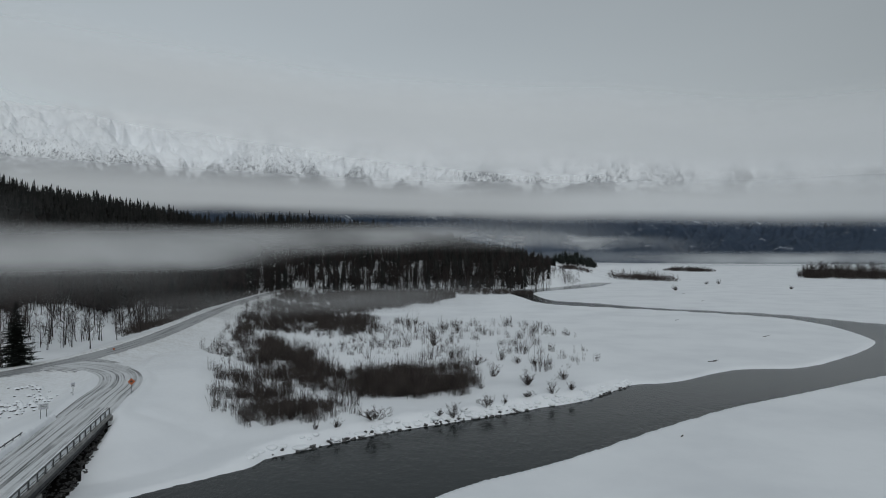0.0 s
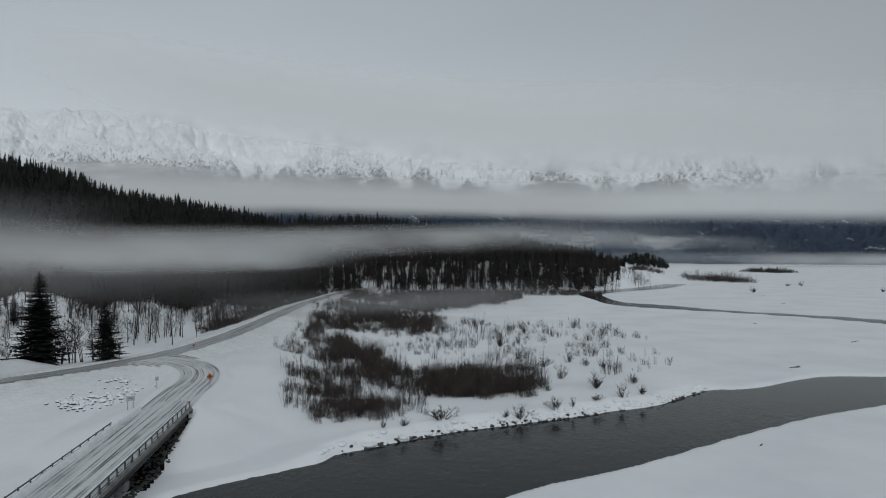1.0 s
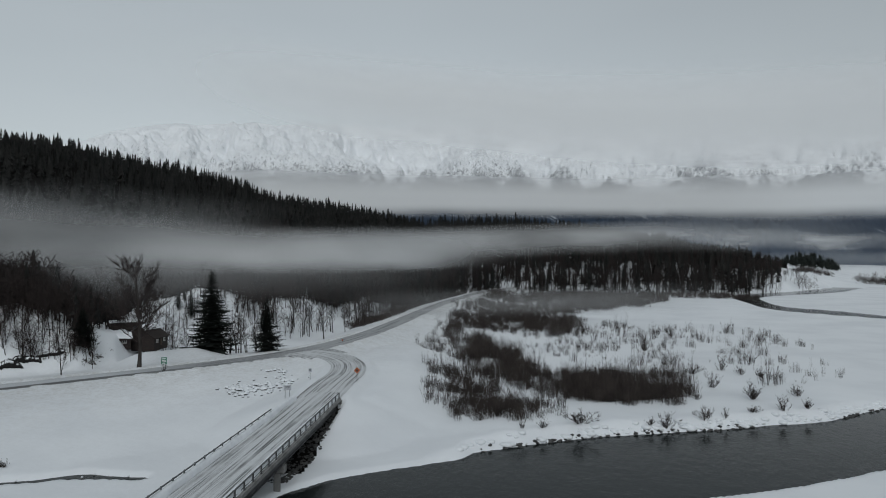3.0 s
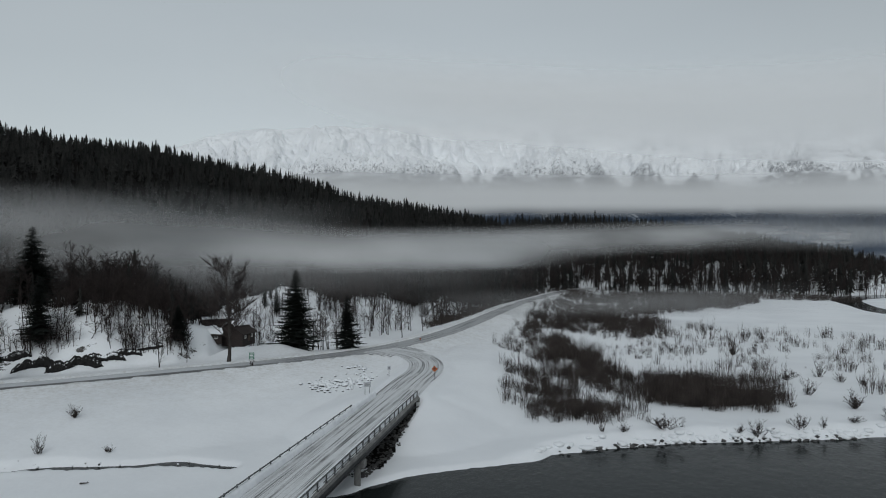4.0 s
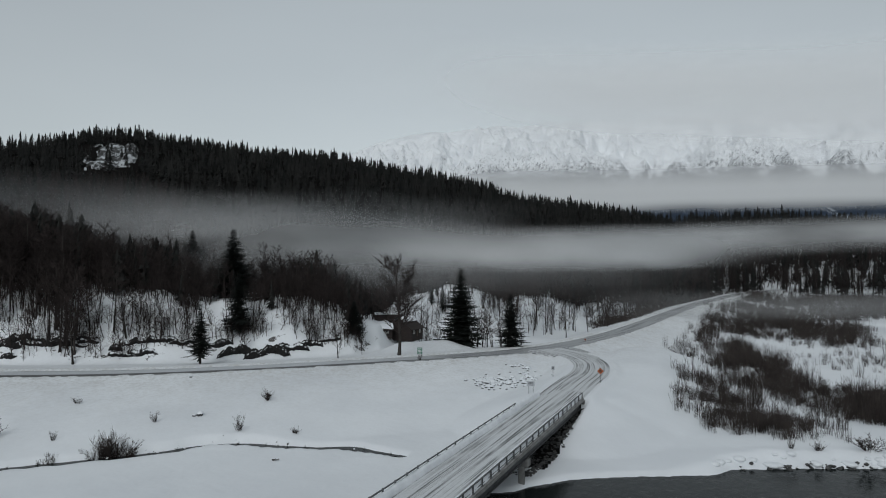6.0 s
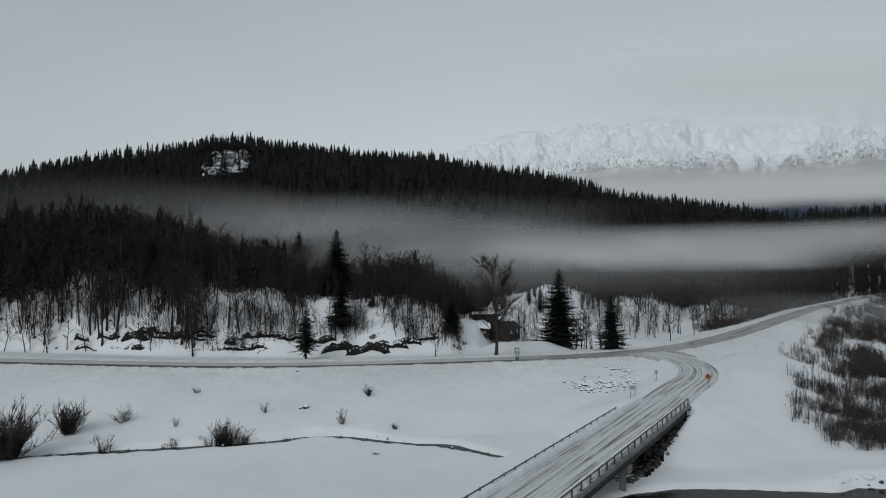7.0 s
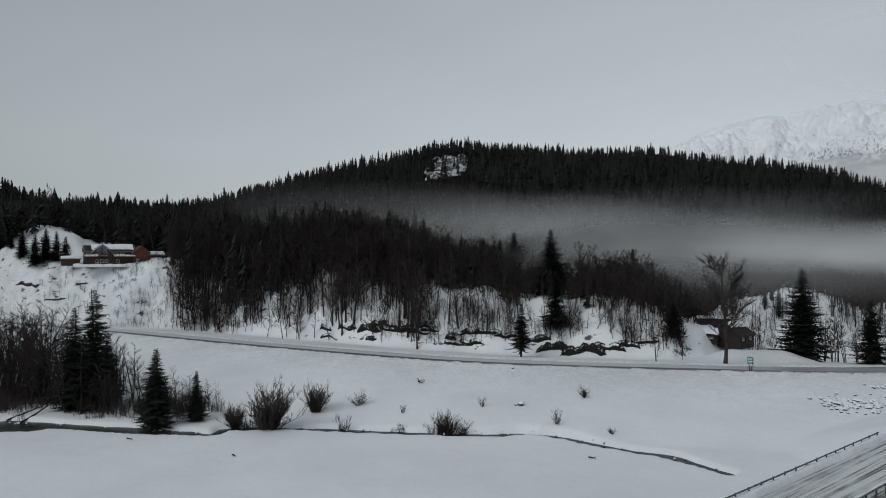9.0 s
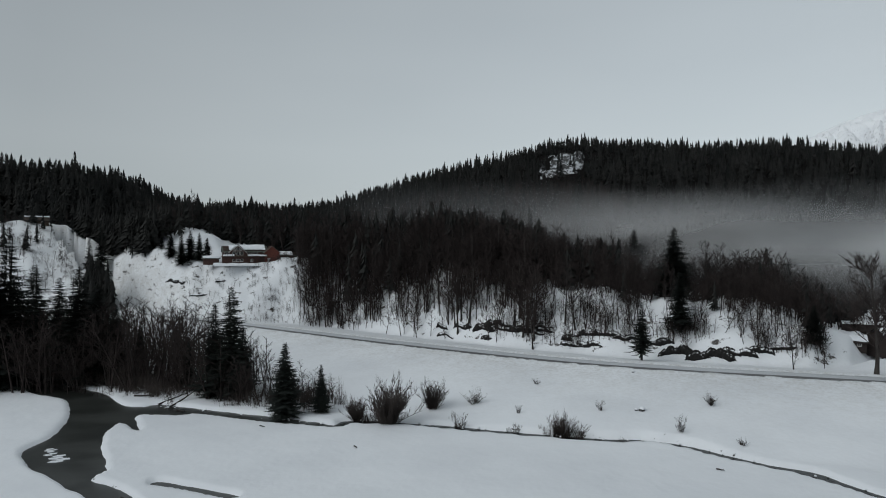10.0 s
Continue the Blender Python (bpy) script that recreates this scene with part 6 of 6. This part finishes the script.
for i, (az, el, wide, high) in enumerate(((100.7, -2.2, 5, 1.1), (99.0, -3.3, 5, 0.6), (97.2, -2.3, 3, 0.6))):
    outcrop(az, el, wide, high, 840 + i)

# bald crag near the hill top
CRAG, c_ns, c_ls, c_p = nodes_of("snow_streaked_crag")
c_n = noise_node(c_ns, c_ls, 0.10, 9.0, (1.0, 0.2, 0.5), rough=0.8)
c_ls.new(mixed(c_ns, c_ls, span(c_ns, c_ls, c_n, 0.505, 0.555), (0.016, 0.016, 0.016), (0.50, 0.52, 0.54)), c_p.inputs["Base Color"])
c_p.inputs["Roughness"].default_value = 0.9
bumped(c_ns, c_ls, c_p, c_n, 0.9, 1.0)


def build_crag():
    n, m = 60, 60
    a, t = np.meshgrid(np.linspace(64.8, 69.8, n), np.linspace(0, 1, m))
    r = 680 + 440 * t
    x, y = -np.sin(np.radians(a)) * r, np.cos(np.radians(a)) * r
    lean = a - 67.3 - 0.9 * (0.5 - t)
    env = np.clip(1.15 - (np.abs(lean) / 1.9) ** 2 - (np.abs(t - 0.52) / 0.46) ** 2 + 2.2 * fbm(a / 0.7, t * 7, 4, 84), -0.5, 1)
    z = on_ground(x.ravel(), y.ravel()) + (7 * np.maximum(env, 0) * (0.6 + 0.9 * fbm(x / 40, y / 40, 3, 87)) + 6 * np.minimum(env, 0) - 1.5).ravel()
    turn = radians(67.3)
    across, up = x * math.cos(turn) + y * math.sin(turn), y * math.cos(turn) - x * math.sin(turn)
    v = np.stack([across.ravel(), up.ravel(), z], 1)
    ob = new("hill_crag", mesh_from("hill_crag", v, grid_faces(m, n), [CRAG]))
    ob.rotation_euler = (0, 0, turn)
    return tagged(ob, "bald snow-streaked rock crag on the wooded hill", "rock")


build_crag()


# ---- signs ----
def post_part(root, x, h, name="post", r=0.05, mat=None):
    ob = part(name, cyl_bm(r, h + 0.4, 8), mat or STEEL, root)
    ob.location = (x, 0, -0.4)
    return ob


def facing(px, py, extra=0.0):
    return Matrix.Translation((px, py, height(px, py))) @ Matrix.Rotation(math.atan2(-px, py) + extra, 4, "Z")


def bars(panel, mat, rows, y=-0.03):
    """Unreadable writing as plain bars on a panel's face."""
    for cx, cz, w, h in rows:
        ob = part("text_bar", box_bm(cx, y, cz, w, 0.012, h), mat, panel)


def warning_sign():
    root = tagged(new("warning_sign"), "orange diamond warning sign on a steel post", "sign")
    root.matrix_basis = facing(-63.1, 129.3)
    post_part(root, 0, 2.5)
    bm = bmesh.new()
    add_box(bm, 0, 0, 0, 1.0, 0.04, 1.0, Matrix.Rotation(radians(45), 4, "Y"))
    p = part("panel", bm, PAINT_ORANGE, root, "orange diamond panel with black symbol")
    p.location = (0, -0.08, 2.55)
    bars(p, PAINT_BLACK, ((0, 0.04, 0.50, 0.28), (0.0, -0.24, 0.28, 0.1), (0.0, 0.30, 0.24, 0.08)), -0.028)
    return root


def board_sign(px, py, w, h, low, sheet, label, posts, rows, ink, extra=0.0, shape="board"):
    root = tagged(new("road_sign"), label, "sign")
    root.matrix_basis = facing(px, py, extra)
    for x in posts:
        post_part(root, x, low + h * 0.9)
    p = part("panel", box_bm(0, 0, 0, w, 0.04, h, 0.01), sheet, root, "sheet-metal sign panel")
    p.location = (0, -0.08, low + h / 2)
    bars(p, ink, rows)
    return root


warning_sign()
board_sign(-70.3, 112.4, 1.5, 1.0, 1.5, PAINT_BLUE, "pale board sign on two posts beside the bridge", (-0.45, 0.45), ((0, 0.25, 1.0, 0.06), (0, 0.0, 1.1, 0.06), (0, -0.25, 0.8, 0.06)), PAINT_BLACK)
board_sign(-76.2, 131.5, 0.75, 0.9, 1.7, PAINT_BLUE, "small pale road sign on one post", (0,), ((0, 0.15, 0.45, 0.12), (0, -0.12, 0.4, 0.12)), PAINT_BLACK)
board_sign(-112.9, 125.6, 1.3, 1.7, 2.0, PAINT_GREEN, "green highway sign with white lettering on a post", (-0.1,), ((0, 0.5, 1.0, 0.18), (-0.05, 0.12, 0.9, 0.18), (0.05, -0.25, 0.95, 0.18), (0, -0.6, 0.7, 0.16)), PAINT_WHITE)
px, py = -97.0, 188.0
board_sign(px, py, 0.5, 0.5, 0.6, PAINT_ORANGE, "small orange marker at the highway's edge", (0,), (), PAINT_BLACK)


# ---- buildings ----
def gable_roof(length, depth, rise, over=0.6, thick=0.22):
    """Roof with its ridge along x, eaves at z = 0."""
    bm = bmesh.new()
    hl, hd = length / 2 + over, depth / 2 + over
    drop = rise * over / (depth / 2)
    prof = [(-hd, -drop), (0, rise), (hd, -drop), (hd, -drop - thick), (0, rise - thick), (-hd, -drop - thick)]
    a = [bm.verts.new((-hl, y, z)) for y, z in prof]
    b = [bm.verts.new((hl, y, z)) for y, z in prof]
    n = len(prof)
    for i in range(n):
        bm.faces.new((a[i], a[(i + 1) % n], b[(i + 1) % n], b[i]))
    bm.faces.new((a[0], a[5], a[4], a[1]))
    bm.faces.new((a[1], a[4], a[3], a[2]))
    bm.faces.new((b[1], b[4], b[5], b[0]))
    bm.faces.new((b[2], b[3], b[4], b[1]))
    bmesh.ops.recalc_face_normals(bm, faces=bm.faces[:])
    return bm


def gable_wall(length, depth, high, rise):
    """A closed house body with gables at its x ends."""
    bm = bmesh.new()
    hl, hd = length / 2, depth / 2
    prof = [(-hd, -1.5), (hd, -1.5), (hd, high), (0, high + rise), (-hd, high)]
    a = [bm.verts.new((-hl, y, z)) for y, z in prof]
    b = [bm.verts.new((hl, y, z)) for y, z in prof]
    for i in range(5):
        bm.faces.new((a[i], b[i], b[(i + 1) % 5], a[(i + 1) % 5]))
    bm.faces.new(a[::-1])
    bm.faces.new(b)
    bmesh.ops.recalc_face_normals(bm, faces=bm.faces[:])
    return bm


def window_part(parent, x, y, z, w, h, m=None, trim=None):
    """A glazed window with frame, sill and panes, facing -y of the frame m."""
    m = m or Matrix()
    bm = bmesh.new()
    t = 0.12
    for cx, cz, sx, sz in ((0, h / 2 - t / 2, w, t), (0, -h / 2 + t / 2, w, t), (-w / 2 + t / 2, 0, t, h), (w / 2 - t / 2, 0, t, h), (0, 0, 0.07, h - 0.1)):
        add_box(bm, cx, 0, cz, sx, 0.16, sz)
    win = part("window", bm, trim or TRIM_WHITE, parent, "pale-trimmed window")
    win.matrix_basis = m @ Matrix.Translation((x, y, z))
    part("pane", box_bm(0, 0.02, 0, w - 0.16, 0.03, h - 0.16), GLASS, win)
    part("sill", box_bm(0, -0.05, -h / 2 - 0.05, w + 0.2, 0.22, 0.08), trim or TRIM_WHITE, win)
    return win


def roof_snow(length, depth, rise, cover, seed, thick=0.4):
    """Snow lying over part of a gable roof (cover: share of each slope from the ridge down)."""
    n = 26
    xs = np.linspace(-length / 2, length / 2, n)
    rows = []
    for c in (-1.0, -0.96, -0.5, 0, 0.5, 0.96, 1.0):
        w = fbm(xs / 3.0 + seed, xs * 0 + c * 2, 3, seed)
        cc = np.clip(c * cover * (1 + 0.25 * w), -1.08, 1.08)
        z = rise * (1 - np.abs(cc)) + (0 if abs(c) == 1 else thick * (1 + w))
        rows.append(np.column_stack([xs, cc * depth / 2, z]))
    v = np.stack(rows, 1).reshape(-1, 3)
    return mesh_from("roof_snow", v, grid_faces(n, 7), [PILE])


def lodge():
    """Timber house on the bluff: main body with a glazed cross gable over a long deck, and a red end wing."""
    root = tagged(new("house"), "red-brown timber lodge with snowy roof and long deck", "house")
    px, py = at(95.3, 328)
    root.matrix_basis = Matrix.Translation((px, py, 30.2)) @ Matrix.Rotation(radians(95.3 + 6), 4, "Z")
    part("wall", gable_wall(20, 9, 5.6, 2.6), LODGE_WOOD, root, "dark red-brown timber walls")
    r = part("roof", gable_roof(20, 9, 2.6), ROOF_GREEN, root, "dark green metal roof")
    r.location = (0, 0, 5.6)
    part("roof_snow", roof_snow(17, 10.2, 2.75, 0.8, 3), PILE, r, "thick snow on the roof").location = (1.0, 0, 0.1)
    # lower storey under the deck
    low = part("lower_storey", box_bm(-0.5, -6.4, 0.9, 20.5, 3.6, 4.2, 0.03), LODGE_WOOD, root, "dark lower storey under the deck")
    part("deck", box_bm(-0.5, -6.9, 3.12, 21.5, 5.0, 0.24), TIMBER, root, "dark timber deck with snow on its rail")
    for i in range(10):
        part("deck_post", box_bm(0, 0, 0, 0.14, 0.14, 1.15), TIMBER, root).location = (-11.0 + i * 2.33, -9.3, 3.75)
    for z in (3.8, 4.25):
        part("deck_rail", box_bm(-0.5, -9.3, z, 21.5, 0.09, 0.09), TIMBER, root)
    for x0, w in ((-8.0, 5.0), (5.2, 8.5)):
        v, f = snow_ridge(w, 1.3, 0.8, 31 + int(x0))
        part("deck_snow", mesh_from("deck_snow", v, f, [PILE]), PILE, root, "snow heaped on the deck").location = (x0 - w / 2, -8.0, 3.25)
    # glazed cross gable
    g = part("gable", gable_wall(4.0, 7.4, 5.4, 2.9), LODGE_WOOD, root, "timber gable front with tall windows")
    g.matrix_basis = Matrix.Translation((-3.6, -4.0, 0)) @ Matrix.Rotation(radians(-90), 4, "Z")
    gr = part("gable_roof", gable_roof(4.4, 7.4, 2.9, 0.5), TRIM_WHITE, root, "gable roof with pale edge boards")
    gr.matrix_basis = Matrix.Translation((-3.6, -4.0, 5.4)) @ Matrix.Rotation(radians(-90), 4, "Z")
    part("roof_snow", roof_snow(4.6, 7.6, 3.0, 0.8, 5), PILE, gr).location = (-0.3, 0, 0.1)
    for x, z, w, h in ((-5.4, 4.5, 1.3, 1.7), (-3.6, 4.5, 1.6, 1.7), (-1.8, 4.5, 1.3, 1.7), (-3.6, 6.7, 1.5, 1.2), (-5.0, 6.3, 0.9, 0.8), (-2.2, 6.3, 0.9, 0.8)):
        window_part(root, x, -6.06, z, w, h)
    for x in (-9.0, -7.9, 1.6, 3.4, 5.2):
        window_part(root, x, -4.58, 4.5, 1.2, 1.4)
    for x in (-5.6, -3.8, -2.0, 2.5):
        window_part(low, x, -8.28, 1.2, 1.3, 1.3)
    # red end wing
    part("wing_wall", gable_wall(9.5, 7.0, 5.2, 2.9), RED_WOOD, root, "bright red-brown end wing").matrix_basis = Matrix.Translation((12.2, -3.6, 0)) @ Matrix.Rotation(radians(-90), 4, "Z")
    wr = part("wing_roof", gable_roof(9.5, 7.0, 2.9, 0.5), ROOF_GREEN, root, "dark green wing roof")
    wr.matrix_basis = Matrix.Translation((12.2, -3.6, 5.2)) @ Matrix.Rotation(radians(-90), 4, "Z")
    part("wing_door", box_bm(10.6, -8.4, 1.1, 1.3, 0.1, 2.2, 0.01), TRIM_WHITE, root, "pale door")
    # low annexes
    part("annex", gable_wall(10, 5, 3.2, 1.3), LODGE_WOOD, root, "low dark annex").matrix_basis = Matrix.Translation((20.2, 0.5, 0.6))
    ar = part("annex_roof", gable_roof(10, 5, 1.3), ROOF_GREEN, root)
    ar.location = (20.2, 0.5, 3.8)
    part("roof_snow", roof_snow(8, 6, 1.4, 0.95, 7), PILE, ar).location = (-1.2, 0, 0.05)
    part("carport_roof", box_bm(17.5, -6.0, 1.9, 6.5, 4.5, 0.2), TIMBER, root, "low timber carport roof")
    v, f = snow_ridge(6.4, 2.2, 0.6, 47)
    part("carport_snow", mesh_from("carport_snow", v, f, [PILE]), PILE, root).location = (14.3, -6.0, 2.0)
    part("shed", gable_wall(7, 4, 1.7, 0.7), LODGE_WOOD, root, "small dark shed").matrix_basis = Matrix.Translation((-15.6, -4, 0.6))
    sr = part("shed_roof", gable_roof(7, 4, 0.7), ROOF_GREEN, root)
    sr.location = (-15.6, -4, 2.3)
    part("roof_snow", roof_snow(7.6, 5, 0.8, 1.0, 9), PILE, sr).location = (0, 0, 0.05)
    return root


lodge()
px, py = at(95.3, 328)
v, f = snow_ridge(31, 2.2, 1.3, 53, 0.8, 0.6)
ob = new("snow_bank", mesh_from("snow_bank", v, f, [PILE]))
ob.matrix_basis = Matrix.Translation((px, py, 28.8)) @ Matrix.Rotation(radians(95.3 + 6), 4, "Z") @ Matrix.Translation((-15, -10.6, 0))
tagged(ob, "heaped snow along the front of the lodge", "snow bank", kind="stuff")


def cabin(px, py, z, yaw, length, depth, high, rise, walls, cover, label, seed, chimney=True):
    root = tagged(new("cabin"), label, "cabin")
    root.matrix_basis = Matrix.Translation((px, py, z)) @ Matrix.Rotation(yaw, 4, "Z")
    part("wall", gable_wall(length, depth, high, rise), walls, root)
    r = part("roof", gable_roof(length, depth, rise), DARK_WOOD, root, "dark roof under patchy snow")
    r.location = (0, 0, high)
    part("roof_snow", roof_snow(length + 0.8, depth + 1.0, rise, cover, seed), PILE, r).location = (0, 0, 0.08)
    for x in (-length * 0.28, length * 0.22):
        window_part(root, x, -depth / 2 - 0.05, high * 0.55, 1.1, 1.0)
    door = part("door", box_bm(0, -depth / 2 - 0.04, 1.0, 0.95, 0.08, 2.05, 0.01), TIMBER, root, "plank door")
    part("handle", box_bm(0.35, -depth / 2 - 0.12, 1.0, 0.05, 0.1, 0.12), STEEL, door)
    if chimney:
        part("chimney", box_bm(length * 0.2, 0.4, high + rise + 0.3, 0.5, 0.5, 1.6), CONCRETE, root)
    return root


px, py = at(43.3, 229)
cabin(px, py, 5.4, radians(43.6 + 62), 9, 10, 3.0, 3.4, DARK_WOOD, 0.42, "old dark timber cabin with snow on its roof", 21)
px, py = at(44.7, 240)
cabin(px, py, 7.0, radians(43.6 + 8), 10, 6, 3.4, 2.0, DARK_WOOD, 0.30, "long dark timber barn behind the cabin", 22, False)
px, py = at(45.3, 224)
cabin(px, py, 6.6, radians(45.3 + 6), 6.5, 5, 1.9, 1.3, DARK_WOOD, 1.0, "small timber shed with a snow-laden roof", 23, False)
px, py = at(110.5, 446)
cabin(px, py, height(px, py) - 0.6, radians(112), 12, 8, 2.4, 2.3, TIMBER, 0.15, "brown timber cabin on the high snowy slope", 25)
px, py = at(7.43, 742)
cabin(px, py, height(px, py) + 0.5, radians(20), 11, 8, 2.6, 2.8, TRIM_WHITE, 1.05, "snow-roofed cabin among dark forest trees", 27, False)


# ---- driftwood, ice and bits on the river flats ----
def log(px, py, length, yaw, tilt, seed, r=0.22):
    rng = random.Random(seed)
    sh = Shape()
    path = bent(rng, Vector((0, 0, 0)), Vector((1, 0, tilt)), length, 6, 0.08)
    sh.tube(path, [r * (1 - 0.6 * i / 6) for i in range(7)], 7)
    for _ in range(6):
        u = rng.uniform(0.3, 0.95) * 6
        q = path[int(u)].lerp(path[min(6, int(u) + 1)], u - int(u))
        sh.cone(q, q + Vector((rng.uniform(0, 0.6), rng.uniform(-0.7, 0.7), rng.uniform(0.1, 0.9))) * length * 0.22, 0.05, 4)
    ob = new("driftwood_log", sh.mesh("driftwood_log", BARK))
    ob.matrix_basis = Matrix.Translation((px, py, max(0.0, height(px, py)) + 0.12)) @ Matrix.Rotation(yaw, 4, "Z")
    return tagged(ob, "grey fallen log lying at the frozen river's edge", "log", "driftwood")


for i, (px, py, ln, yaw, tilt) in enumerate(((-152, -30, 9, 2.6, 0.16), (-155, -33, 7, 2.2, 0.25), (-149, -28, 6, 0.4, 0.1), (-168, -43, 8, 2.8, 0.3), (-178, -54, 7, 2.4, 0.4), (-163, -40, 6, 1.2, 0.1), (-186, -66, 7, 2.9, 0.35))):
    log(px, py, ln, yaw, tilt, 900 + i)
for i, (px, py, ln, yaw) in enumerate(((83.4, 200.9, 3.4, 0.2), (85.5, 202, 2.2, 0.5), (132, 263, 3, 0.1), (-129, -9, 1.6, 0.6), (-96.8, -25.5, 1.0, 1.0), (205, 318, 3.0, 1.2), (120, 330, 2.5, 0.3), (-88, 62, 1.4, 0.4), (-112, 8, 1.2, 0.2), (44, 118, 0.9, 0.9), (16, 78, 0.7, 0.4), (210, 560, 4, 0.5), (190, 470, 3, 0.2))):
    log(px, py, ln, yaw, 0.05, 920 + i, 0.13)


def ice_floes():
    rng = random.Random(41)
    base = Vector((-120.0, -42.2))
    for i in range(9):
        n = rng.randint(5, 7)
        bm = bmesh.new()
        ring = []
        r = rng.uniform(0.45, 0.95)
        for k in range(n):
            t = 6.283 * k / n
            q = r * rng.uniform(0.7, 1.2)
            ring.append(bm.verts.new((math.cos(t) * q * 0.7, math.sin(t) * q * 1.4, 0.10)))
        f = bm.faces.new(ring)
        ext = bmesh.ops.extrude_face_region(bm, geom=[f])
        bmesh.ops.translate(bm, vec=(0, 0, -0.18), verts=[v for v in ext["geom"] if isinstance(v, bmesh.types.BMVert)])
        bmesh.ops.recalc_face_normals(bm, faces=bm.faces[:])
        me = bpy.data.meshes.new("ice_floe")
        bm.to_mesh(me)
        bm.free()
        me.materials.append(PILE)
        ob = new("ice_floe", me)
        ob.location = (base.x + (i - 4) * 0.95 + rng.uniform(-0.3, 0.3), base.y + (i - 4) * 0.55 + rng.uniform(-0.9, 0.9), 0.0)
        ob.rotation_euler = (0, 0, rng.uniform(-0.3, 0.5))
        tagged(ob, "small white ice floe stranded in open water", "ice", "ice floes")


ice_floes()
